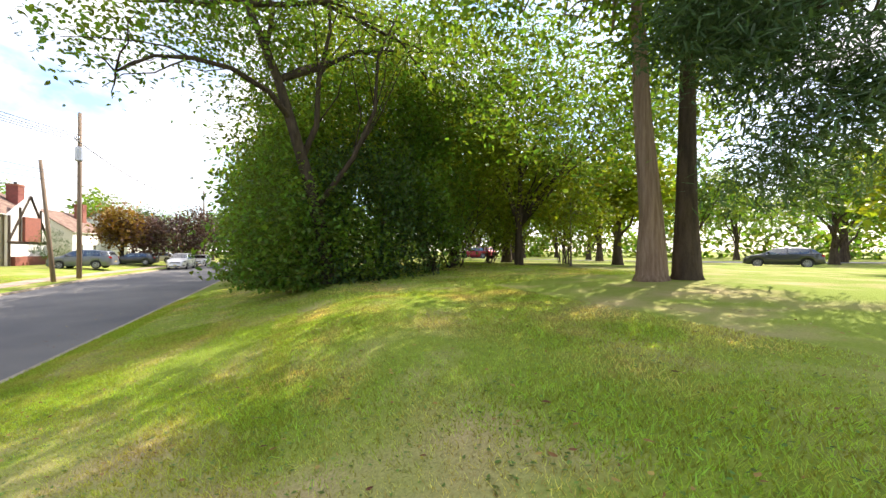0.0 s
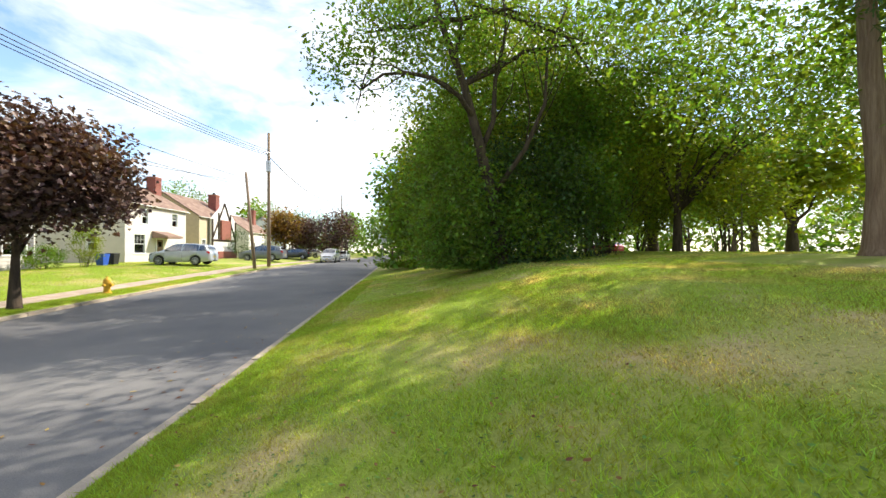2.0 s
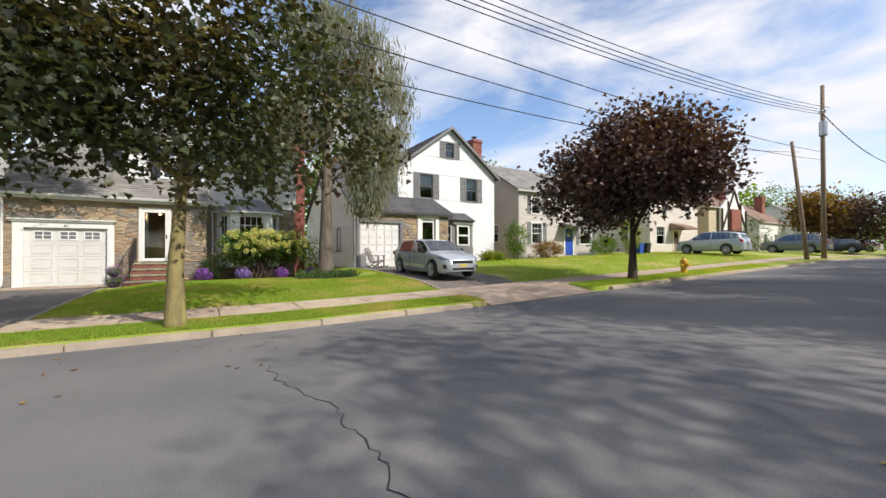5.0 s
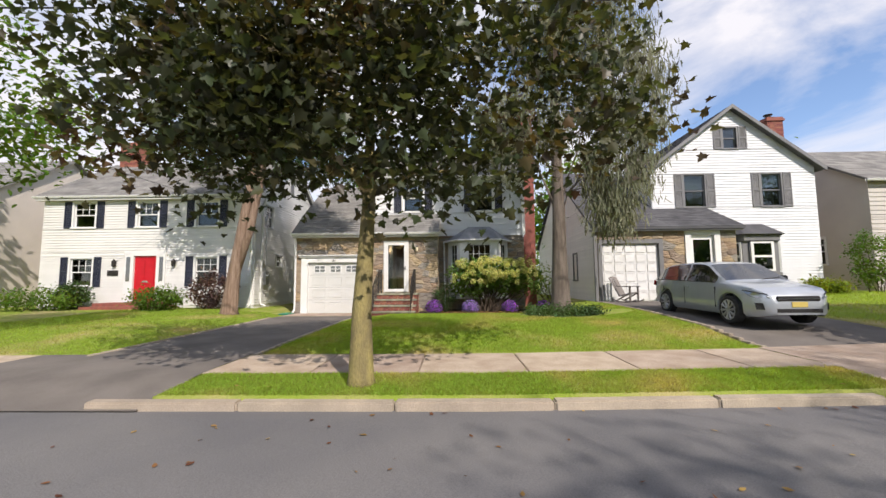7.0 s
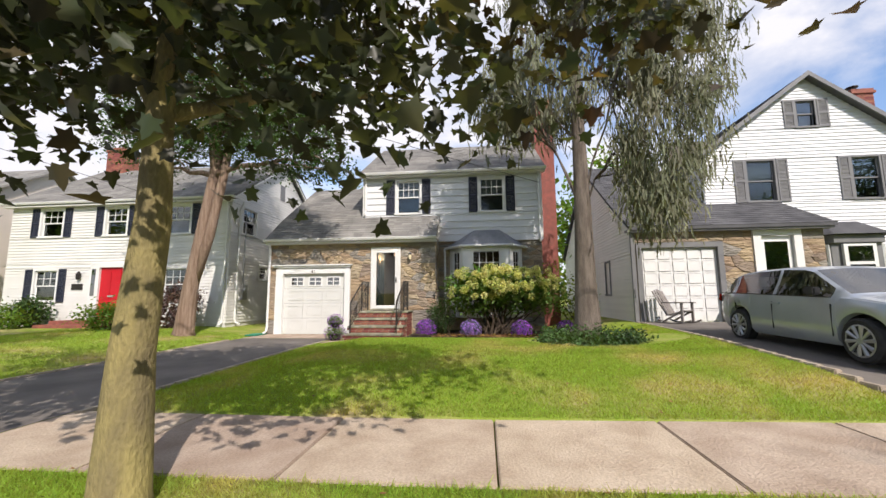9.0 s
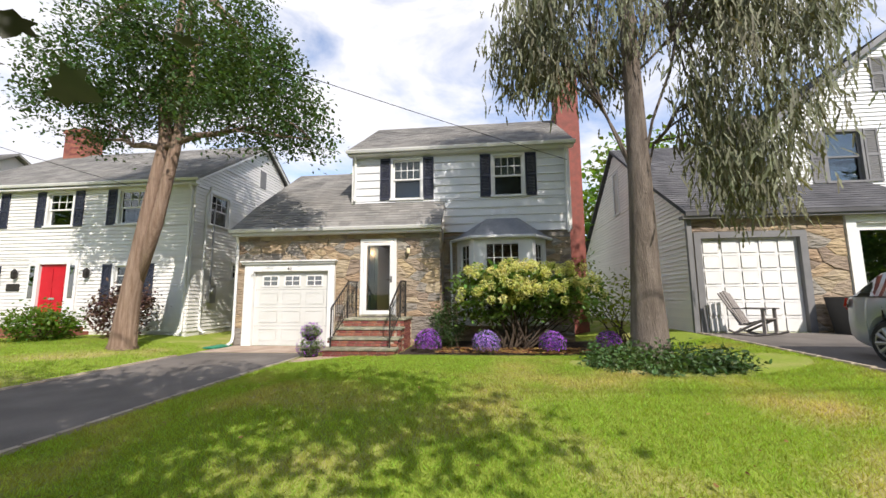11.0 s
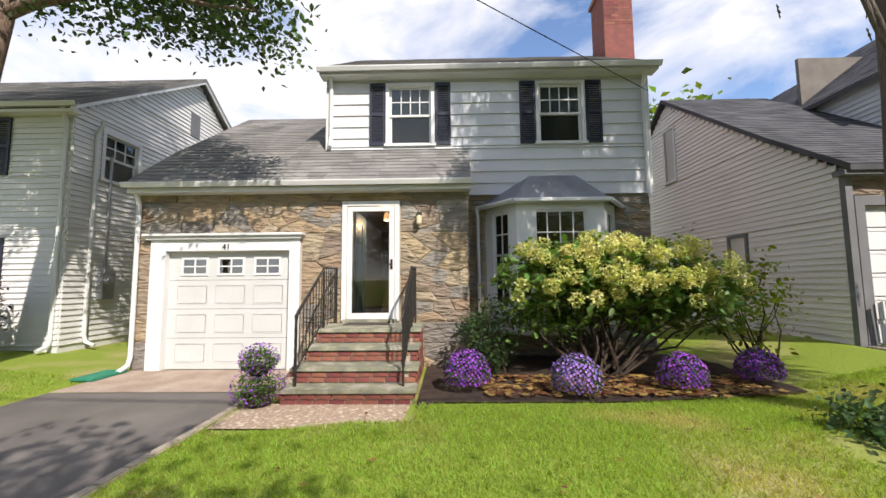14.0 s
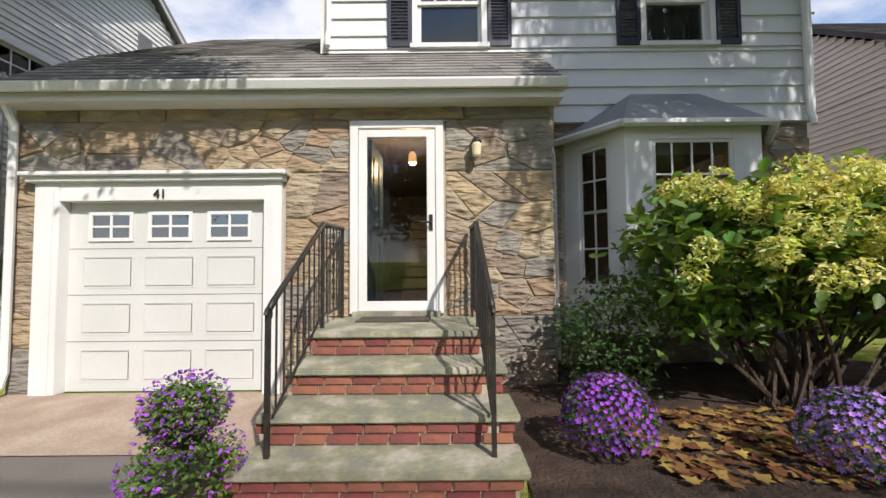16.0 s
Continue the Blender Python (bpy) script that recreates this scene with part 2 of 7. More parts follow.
GLASS_CAR = glass_mat("car_glass", (0.25, 0.30, 0.31), 0.5)
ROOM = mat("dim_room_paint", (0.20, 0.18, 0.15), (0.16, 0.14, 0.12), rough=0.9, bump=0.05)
BLIND = mat("pale_window_blind", (0.62, 0.64, 0.62), (0.55, 0.57, 0.56), rough=0.8, scale=2, fine=20, bump=0.1)
RED = mat("red_door_paint", (0.52, 0.008, 0.018), (0.45, 0.006, 0.015), rough=0.35, bump=0.03)
BLUE = mat("blue_door_paint", (0.07, 0.15, 0.23), (0.06, 0.13, 0.20), rough=0.4, bump=0.03)
WOOD_POLE = mat("weathered_pole_wood", (0.18, 0.13, 0.09), (0.26, 0.19, 0.13), rough=0.95, scale=2, fine=30, bump=0.7, stretch=(4, 4, 0.3))
WOOD_GREY = mat("weathered_grey_wood", (0.17, 0.15, 0.14), (0.24, 0.22, 0.20), rough=0.85, scale=3, fine=40, bump=0.4, stretch=(1, 4, 4))
STEEL = mat("galvanised_metal", (0.45, 0.46, 0.47), (0.38, 0.39, 0.40), rough=0.4, metal=0.8, bump=0.05)
CHROME = mat("chrome", (0.7, 0.7, 0.7), (0.62, 0.62, 0.62), rough=0.15, metal=1.0, bump=0)
RUBBER = mat("tyre_rubber", (0.02, 0.02, 0.021), (0.032, 0.032, 0.032), rough=0.85, scale=10, fine=80, bump=0.3)
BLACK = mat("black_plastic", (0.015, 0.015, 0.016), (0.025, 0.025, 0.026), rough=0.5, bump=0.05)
YELLOW = mat("yellow_hydrant_paint", (0.62, 0.37, 0.03), (0.50, 0.29, 0.025), rough=0.5, scale=6, fine=30, bump=0.2)
GREENP = mat("green_plastic", (0.03, 0.26, 0.15), (0.025, 0.20, 0.12), rough=0.5, bump=0.1)
BLUEP = mat("blue_plastic", (0.02, 0.08, 0.40), (0.018, 0.07, 0.33), rough=0.5, bump=0.1)
LAMPG = mat("pale_lamp_glass", (0.75, 0.66, 0.45), (0.7, 0.6, 0.4), rough=0.2, bump=0)
RUG = mat("dark_doormat", (0.05, 0.04, 0.035), (0.09, 0.07, 0.06), rough=0.95, fine=120, bump=0.8)
LENS = mat("clear_lamp_lens", (0.42, 0.45, 0.48), (0.25, 0.27, 0.3), rough=0.08, metal=0.4, bump=0)
TAIL = mat("red_tail_light", (0.35, 0.01, 0.012), (0.3, 0.01, 0.01), rough=0.2, bump=0)
PLATE = mat("tan_number_plate", (0.55, 0.42, 0.12), (0.5, 0.4, 0.12), rough=0.4, bump=0)
STUCCO = mat("white_stucco", (0.72, 0.70, 0.66), (0.66, 0.64, 0.60), rough=0.9, scale=1, fine=40, bump=0.3)


def paint(name, c):
    m = mat(name, c, tuple(v * 0.93 for v in c), rough=0.3, metal=0.45, bump=0, spec=0.5)
    m.node_tree.nodes["Principled BSDF"].inputs["Coat Weight"].default_value = 0.7
    return m


# ---- mesh helpers ----
class Geo:
    """Corners and faces gathered for one mesh."""

    def __init__(self):
        self.v, self.f = [], []

    def add(self, verts, faces):
        k = len(self.v)
        self.v += [tuple(p) for p in verts]
        self.f += [tuple(i + k for i in q) for q in faces]
        return self

    def box(self, x0, x1, y0, y1, z0, z1):
        x0, x1, y0, y1, z0, z1 = min(x0, x1), max(x0, x1), min(y0, y1), max(y0, y1), min(z0, z1), max(z0, z1)
        return self.add([(x, y, z) for z in (z0, z1) for y in (y0, y1) for x in (x0, x1)],
                        [(0, 2, 3, 1), (4, 5, 7, 6), (0, 1, 5, 4), (2, 6, 7, 3), (0, 4, 6, 2), (1, 3, 7, 5)])

    def tube(self, pts, radii, n=8, caps=True):
        pts = [Vector(p) for p in pts]
        if not hasattr(radii, "__len__"):
            radii = [radii] * len(pts)
        verts, faces = [], []
        for i, p in enumerate(pts):
            d = (pts[min(i + 1, len(pts) - 1)] - pts[max(i - 1, 0)]).normalized()
            s = d.cross(Vector((0.12, 0.95, 0.3))).normalized() if abs(d.y) < 0.9 else d.cross(Vector((1, 0, 0.1))).normalized()
            t = d.cross(s)
            verts += [p + (s * math.cos(a) + t * math.sin(a)) * radii[i] for a in (math.tau * j / n for j in range(n))]
        for i in range(len(pts) - 1):
            faces += [(i * n + j, i * n + (j + 1) % n, (i + 1) * n + (j + 1) % n, (i + 1) * n + j) for j in range(n)]
        if caps:
            faces += [tuple(range(n))[::-1], tuple((len(pts) - 1) * n + j for j in range(n))]
        return self.add(verts, faces)

    def lathe(self, c, prof, n=16, axis="z"):
        """A turned shape: prof is (radius, along the axis) pairs."""
        verts, faces = [], []
        for r, h in prof:
            for j in range(n):
                a = math.tau * j / n
                o = (r * math.cos(a), r * math.sin(a), h) if axis == "z" else (r * math.cos(a), h, r * math.sin(a))
                verts.append((c[0] + o[0], c[1] + o[1], c[2] + o[2]))
        for i in range(len(prof) - 1):
            faces += [(i * n + j, i * n + (j + 1) % n, (i + 1) * n + (j + 1) % n, (i + 1) * n + j) for j in range(n)]
        return self.add(verts, faces + [tuple(range(n))[::-1], tuple((len(prof) - 1) * n + j for j in range(n))])

    def prism(self, poly, extrude):
        """A flat outline pushed along a vector."""
        n, e = len(poly), Vector(extrude)
        return self.add([Vector(p) for p in poly] + [Vector(p) + e for p in poly],
                        [tuple(range(n))[::-1], tuple(range(n, 2 * n))] + [(i, (i + 1) % n, (i + 1) % n + n, i + n) for i in range(n)])


ORI = {}


def thing(name, at, label, category, group="", kind=""):
    ob = new(name)
    ob.empty_display_size = 0.1
    ob.location = at
    ORI[ob.name] = Vector(at)
    return tagged(ob, label, category, group, kind)


def mesh_of(name, g, material, origin, bevel=0.0, smooth=False, fix=True):
    me = bpy.data.meshes.new(name)
    me.from_pydata([tuple(Vector(p) - origin) for p in g.v], [], g.f)
    if fix or bevel:
        bm = bmesh.new()
        bm.from_mesh(me)
        bmesh.ops.recalc_face_normals(bm, faces=bm.faces)
        if bevel:
            bmesh.ops.bevel(bm, geom=[e for e in bm.edges if e.calc_face_angle(0) > 0.5], offset=bevel, segments=2, affect="EDGES", clamp_overlap=True)
        bm.to_mesh(me)
        bm.free()
    me.materials.append(material)
    if smooth:
        me.polygons.foreach_set("use_smooth", [True] * len(me.polygons))
    return me


def part(name, g, material, parent=None, label="", bevel=0.0, smooth=False, fix=True, kind=""):
    """One mesh object under a thing or under a part; at top level without a parent."""
    o = ORI[parent.name] if parent else Vector((0, 0, 0))
    ob = new(name, mesh_of(name, g, material, o, bevel, smooth, fix))
    ob.parent = parent
    ORI[ob.name] = o
    return tagged(ob, label, kind=kind)


def solo(name, g, material, label, category, at=(0, 0, 0), kind="", group="", bevel=0.0, smooth=False):
    """A thing that is one mesh."""
    ob = new(name, mesh_of(name, g, material, Vector(at), bevel, smooth))
    ob.location = at
    ORI[ob.name] = Vector(at)
    return tagged(ob, label, category, group, kind)


def fbox(g, fr, u0, u1, d0, d1, z0, z1):
    """A box on a wall: fr = (axis of the normal, place of the wall, way out)."""
    a, w, s = fr
    if a == "x":
        return g.box(w + s * d0, w + s * d1, u0, u1, z0, z1)
    return g.box(u0, u1, w + s * d0, w + s * d1, z0, z1)


def fpt(fr, u, d, z):
    a, w, s = fr
    return (w + s * d, u, z) if a == "x" else (u, w + s * d, z)


def rects(u0, u1, z0, z1, holes):
    """The rectangle less its holes, as smaller rectangles."""
    zs = sorted({z0, z1, *[min(max(h[k], z0), z1) for h in holes for k in (2, 3)]})
    out = []
    for a, b in zip(zs, zs[1:]):
        if b - a < 1e-4:
            continue
        cuts = sorted((h[0], h[1]) for h in holes if h[2] < b - 1e-5 and h[3] > a + 1e-5)
        u = u0
        for c, d in cuts:
            if c > u:
                out.append((u, min(c, u1), a, b))
            u = max(u, d)
        if u < u1:
            out.append((u, u1, a, b))
    return out


# ---- the lie of the land ----
def slope(y):
    return np.interp(y, [0, 5, 33, 60, 400], [0, 0.08, 0.85, 0.95, 1.1])


def park(x, y):
    return np.interp(x, [-5.25, -4.3, -2.5, -0.1, 1, 8, 14, 40, 120], [0.0, 0.22, 0.62, 1.22, 1.5, 1.9, 1.85, 1.35, 1.1]) + slope(y) * np.interp(x, [-5.3, 0, 20], [1, 0.3, 0.0])


def lawn(x, y):
    """The house side, west of the pavement."""
    mine = np.interp(x, [-60, -24.6, -23.6, -22.3, -20, -18.5, -16.9], [0.1, 0.1, 0.16, 0.30, 0.27, 0.19, 0.0])
    low = np.interp(x, [-60, -24, -16.9], [0.08, 0.05, 0.0])
    high = np.interp(x, [-60, -25, -21.3, -18.7, -16.9], [0.5, 0.5, 0.42, 0.28, 0.0])
    far = high + slope(y) - 0.12
    left = np.interp(x, [-60, -25, -20, -16.9], [0.35, 0.3, 0.2, 0.0])
    w1 = np.clip((y + 4.2) / 1.8, 0, 1)
    w2 = np.clip((y - 3.2) / 2.0, 0, 1)
    w3 = np.clip((y - 8) / 4.0, 0, 1) * np.clip((-16.9 - x) / 0.5, 0, 1)
    w0 = np.clip((-7.4 - y) / 2.5, 0, 1)
    z = low * (1 - w1) + mine * w1
    z = z * (1 - w2) + high * w2
    z = z * (1 - w3) + far * w3
    z = z * (1 - w0) + left * w0
    return z + slope(y) * np.clip((x + 17.4) / 0.5, 0, 1)


ROAD_W, ROAD_E = -14.25, -5.40


def road_z(x, y):
    t = (np.asarray(x) - ROAD_W) / (ROAD_E - ROAD_W)
    return -0.19 + 0.05 * np.sin(np.pi * np.clip(t, 0, 1)) + 0.04 * t + slope(y)


def in_drive(x, y):
    mine = (y > -7.25) & (y < -4.08) & (x < -16.9) & (x > -26)
    theirs = (y > 5.35) & (y < 9.1) & (x < -16.9) & (x > -25.6)
    return mine | theirs


def ground_z(x, y):
    x, y = np.asarray(x, float), np.asarray(y, float)
    verge = np.interp(x, [-15.4, -14.4], [-0.01, -0.06]) + slope(y)
    z = np.where(x > ROAD_E + 0.12, park(x, y), np.where(x > ROAD_W - 0.15, road_z(x, y) - 0.08, np.where(x > -15.4, verge, np.where(x > -16.9, -0.07 + slope(y), lawn(x, y)))))
    z = np.where((x < -22.9) & (x > -24.2) & (y < -1.75) & (y > -4.3), np.minimum(z, 0.06), z)
    apron = (x < -14.3) & (x > -16.9) & (((y > -8.3) & (y < -4.15)) | ((y > 5.1) & (y < 9.4)))
    return z - 0.07 * in_drive(x, y) - 0.10 * apron


def gz(x, y):
    return float(ground_z(x, y))


# ---- ground ----
gx = sorted({*np.round(np.arange(-32, 14.01, 0.25), 3), *np.arange(14, 60, 2.0), *np.arange(60, 1200, 80.0), *np.arange(-60, -32, 2.0), *np.arange(-1200, -60, 80.0),
             ROAD_E + 0.119, ROAD_E + 0.121, ROAD_W - 0.151, ROAD_W - 0.149, -15.401, -15.399, -16.901, -16.899})
gy = sorted({*np.round(np.arange(-22, 24.01, 0.4), 3), *np.arange(24, 100, 3.0), *np.arange(100, 1300, 100.0), *np.arange(-60, -22, 3.0), *np.arange(-1200, -60, 80.0),
             -7.251, -7.249, -4.081, -4.079, 5.349, 5.351, 9.099, 9.101, -8.301, -8.299, -4.151, -4.149, 5.099, 5.101, 9.399, 9.401})
GX, GY = np.meshgrid(gx, gy)
GZ = ground_z(GX, GY)
GZ = GZ + 0.02 * np.sin(GX * 1.7 + GY * 0.6) * np.sin(GY * 1.1) * ((GX > -5.2) & (GX < 60))
nx, ny = len(gx), len(gy)
g = Geo()
g.v = [tuple(p) for p in np.stack([GX.ravel(), GY.ravel(), GZ.ravel()], 1)]
g.f = [(j * nx + i, j * nx + i + 1, (j + 1) * nx + i + 1, (j + 1) * nx + i) for j in range(ny - 1) for i in range(nx - 1)]
ground = part("ground", g, GRASS, fix=False, smooth=True)
tagged(ground, "mown green lawn ground with dry straw patches", "ground", kind="structure")


def sheet(name, xs, ys, zf, material, label, category="road", skirt=0.12):
    g = Geo()
    n = len(xs)
    for y in ys:
        for x in xs:
            g.v.append((x, y, float(zf(x, y))))
    for j in range(len(ys) - 1):
        for i in range(n - 1):
            g.f.append((j * n + i, j * n + i + 1, (j + 1) * n + i + 1, (j + 1) * n + i))
    ob = part(name, g, material, fix=False, smooth=True)
    return tagged(ob, label, category, kind="structure")


road = sheet("road", np.linspace(ROAD_W - 0.1, ROAD_E + 0.1, 14), sorted({*np.arange(-60, 70, 2.0), *np.arange(70, 420, 25.0)}), road_z, ASPHALT, "dark grey asphalt residential street with sun patches toned in as broad paler mottling")
sheet("driveway", np.linspace(-24.6, -16.9, 12), np.linspace(-7.2, -4.12, 6), lambda x, y: np.interp(x, [-24.6, -16.9], [0.065, 0.01]), ASPHALT_OLD, "worn dark asphalt driveway leading to the garage", "driveway")
sheet("driveway_2", np.linspace(-25.6, -16.9, 12), np.linspace(5.4, 9.05, 6), lambda x, y: np.interp(x, [-60, -25, -21.3, -18.7, -16.9], [0.5, 0.5, 0.42, 0.28, 0.02]) + 0.01, ASPHALT_OLD, "dark asphalt driveway of the white gabled house", "driveway")
sheet("driveway_apron", np.linspace(-26.05, -24.6, 4), np.linspace(-7.2, -3.62, 4), lambda x, y: 0.072, CONCRETE, "sandy concrete apron before the garage door", "driveway")
sheet("driveway_apron_2", np.linspace(-16.9, -14.2, 6), np.linspace(-8.25, -4.2, 6), lambda x, y: np.interp(x, [-16.9, -15.4, -14.2], [0.012, 0.0, -0.17]), ASPHALT_OLD, "asphalt driveway crossing the pavement", "driveway")
sheet("driveway_apron_3", np.linspace(-16.9, -14.2, 6), np.linspace(5.15, 9.35, 6), lambda x, y: np.interp(x, [-16.9, -15.4, -14.2], [0.02, 0.0, -0.17]) + slope(y), CONCRETE, "sandy concrete driveway crossing with worn edges", "driveway")


# ---- house builder ----
def board_rows(house, fr, z0, z1, step, span, holes, material, name="siding_board"):
    """Lapped boards, row by row, cut round the openings; span(z) gives the ends."""
    z = z0
    while z < z1 - 0.02:
        top = min(z + step, z1)
        a, b = span((z + top) / 2)
        if b - a > 0.05:
            for u0, u1, c, d in rects(a, b, z, top, holes):
                g = Geo()
                p = [fpt(fr, u, dd, zz) for u, dd, zz in ((u0, 0.0, c), (u0, 0.034, c), (u0, 0.005, d), (u0, 0.0, d))]
                q = [fpt(fr, u1, dd, zz) for u, dd, zz in ((u1, 0.0, c), (u1, 0.034, c), (u1, 0.005, d), (u1, 0.0, d))]
                g.add(p + q, [(0, 1, 2, 3), (7, 6, 5, 4), (0, 4, 5, 1), (1, 5, 6, 2), (2, 6, 7, 3), (3, 7, 4, 0)])
                BOARDS.append((name, g, material, house))
        z += step


BOARDS = []


def window(house, fr, u0, u1, z0, z1, casing=0.09, upper=(3, 2), lower=(1, 1), shutters=None, trim=None, blind=0.0, shutter_w=0.36, screen=False):
    """A double-hung window: casing, sill, two sashes with glazing bars, panes, perhaps a blind and shutters."""
    trim = trim or WHITE
    g = Geo()
    for a in ((u0 - casing, u0, z0, z1), (u1, u1 + casing, z0, z1), (u0 - casing, u1 + casing, z1, z1 + casing)):
        fbox(g, fr, a[0], a[1], -0.12, 0.045, a[2], a[3])
    w = part("window", g, trim, house)
    part("window_sill", fbox(Geo(), fr, u0 - casing - 0.03, u1 + casing + 0.03, -0.12, 0.075, z0 - 0.06, z0), trim, w)
    zm, s = (z0 + z1) / 2, 0.045
    for (za, zb, dd, grid) in ((zm - 0.02, z1, -0.03, upper), (z0, zm + 0.02, -0.065, lower)):
        g = Geo()
        for a in ((u0, u0 + s, za, zb), (u1 - s, u1, za, zb), (u0 + s, u1 - s, za, za + s), (u0 + s, u1 - s, zb - s, zb)):
            fbox(g, fr, a[0], a[1], dd - 0.03, dd, a[2], a[3])
        for i in range(1, grid[0]):
            c = u0 + s + (u1 - u0 - 2 * s) * i / grid[0]
            fbox(g, fr, c - 0.011, c + 0.011, dd - 0.022, dd - 0.004, za + s, zb - s)
        for i in range(1, grid[1]):
            c = za + s + (zb - za - 2 * s) * i / grid[1]
            fbox(g, fr, u0 + s, u1 - s, dd - 0.0215, dd - 0.0045, c - 0.011, c + 0.011)
        part("sash", g, trim, w)
        p = part("pane", fbox(Geo(), fr, u0 + s, u1 - s, dd - 0.018, dd - 0.012, za + s, zb - s), GLASS, w)
    if screen:
        part("insect_screen", fbox(Geo(), fr, u0 + s, u1 - s, -0.115, -0.108, z0 + s, zm), GREYSH, w)
    if blind:
        part("blind", fbox(Geo(), fr, u0, u1, -0.16, -0.14, z1 - (z1 - z0) * blind, z1), BLIND, w)
    if shutters:
        for a in (u0 - casing - shutter_w - 0.01, u1 + casing + 0.01):
            frame_g, slats = shutter_geo(fr, a, a + shutter_w, z0 - 0.04, z1 + 0.06)
            sh = part("shutter", frame_g, shutters, house)
            for s_ in slats:
                part("louvre", s_, shutters, sh, fix=False)
    return w


def shutter_geo(fr, a, b, z0, z1):
    g, slats = Geo(), []
    for r in ((a, a + 0.05, z0, z1), (b - 0.05, b, z0, z1), (a + 0.05, b - 0.05, z0, z0 + 0.07), (a + 0.05, b - 0.05, z1 - 0.07, z1), (a + 0.05, b - 0.05, (z0 + z1) / 2 - 0.035, (z0 + z1) / 2 + 0.035)):
        fbox(g, fr, r[0], r[1], 0.026, 0.06, r[2], r[3])
    for lo, hi in ((z0 + 0.07, (z0 + z1) / 2 - 0.035), ((z0 + z1) / 2 + 0.035, z1 - 0.07)):
        n = max(4, int((hi - lo) / 0.045))
        for i in range(n):
            c = lo + (hi - lo) * (i + 0.5) / n
            pts = [fpt(fr, a + 0.05, d, z) for d, z in ((0.026, c + 0.022), (0.032, c + 0.024), (0.054, c - 0.016), (0.048, c - 0.02))]
            off = Vector(fpt(fr, b - 0.05, 0, 0)) - Vector(fpt(fr, a + 0.05, 0, 0))
            slats.append(Geo().prism(pts, off))
    return g, slats


def shingle_roof(house, eave, ridge, u0, u1, along, material, rows=0.16, name="roof", u0_top=None, u1_top=None, trim=WHITE, thick=0.1):
    """A roof slope of lapped shingle courses from the eave (across, z) to the ridge (across, z)."""
    (a0, z0), (a1, z1) = eave, ridge
    u0_top, u1_top = u0 if u0_top is None else u0_top, u1 if u1_top is None else u1_top
    P = (lambda u, a, z: (a, u, z)) if along == "y" else (lambda u, a, z: (u, a, z))
    g = Geo()
    g.prism([P(u0, a0, z0), P(u1, a0, z0), P(u1_top, a1, z1), P(u0_top, a1, z1)], (0, 0, -thick))
    deck = part(name, g, material, house)
    n = max(3, int(math.hypot(a1 - a0, z1 - z0) / rows))
    nrm = Vector((-(z1 - z0), 0, (a1 - a0))).normalized()
    if nrm.z < 0:
        nrm = -nrm
    for i in range(n):
        t0, t1 = i / n, (i + 1) / n
        ua, ub = u0 + (u0_top - u0) * t0, u1 + (u1_top - u1) * t0
        uc, ud = u0 + (u0_top - u0) * t1, u1 + (u1_top - u1) * t1
        g = Geo()
        cuts = np.sort(np.concatenate([[0, 1], np.clip(np.linspace(0, 1, max(3, int((ub - ua) / 0.3)))[1:-1] + np.random.uniform(-0.008, 0.008, max(3, int((ub - ua) / 0.3)) - 2), 0.004, 0.996)]))
        for c, d in zip(cuts, cuts[1:]):
            rise = 0.016 + random.uniform(-0.004, 0.004)
            e = 0.002 / max(ub - ua, 1)
            A, B = Vector(P(ua + (ub - ua) * (c + e), a0 + (a1 - a0) * t0, z0 + (z1 - z0) * t0)), Vector(P(ua + (ub - ua) * (d - e), a0 + (a1 - a0) * t0, z0 + (z1 - z0) * t0))
            C, D = Vector(P(uc + (ud - uc) * (d - e), a0 + (a1 - a0) * t1, z0 + (z1 - z0) * t1)), Vector(P(uc + (ud - uc) * (c + e), a0 + (a1 - a0) * t1, z0 + (z1 - z0) * t1))
            nn = nrm if along == "y" else Vector((0, nrm.x, nrm.z))
            g.add([A + nn * 0.002, B + nn * 0.002, C + nn * 0.002, D + nn * 0.002, A + nn * rise, B + nn * rise, C + nn * 0.006, D + nn * 0.006],
                  [(4, 5, 6, 7), (0, 1, 5, 4), (1, 2, 6, 5), (3, 0, 4, 7)])
        part("shingle_course", g, material, deck, fix=False)
    return deck


def gutter(house, fr, u0, u1, d, z, name="gutter"):
    prof = [(0, 0), (0.02, -0.09), (0.09, -0.09), (0.125, -0.02), (0.125, 0.0), (0.11, 0.0), (0.08, -0.075), (0.03, -0.075), (0.012, 0.0)]
    pts = [fpt(fr, u0, d + a, z + b) for a, b in prof]
    off = Vector(fpt(fr, u1, 0, 0)) - Vector(fpt(fr, u0, 0, 0))
    return part(name, Geo().prism(pts, off), WHITE, house)


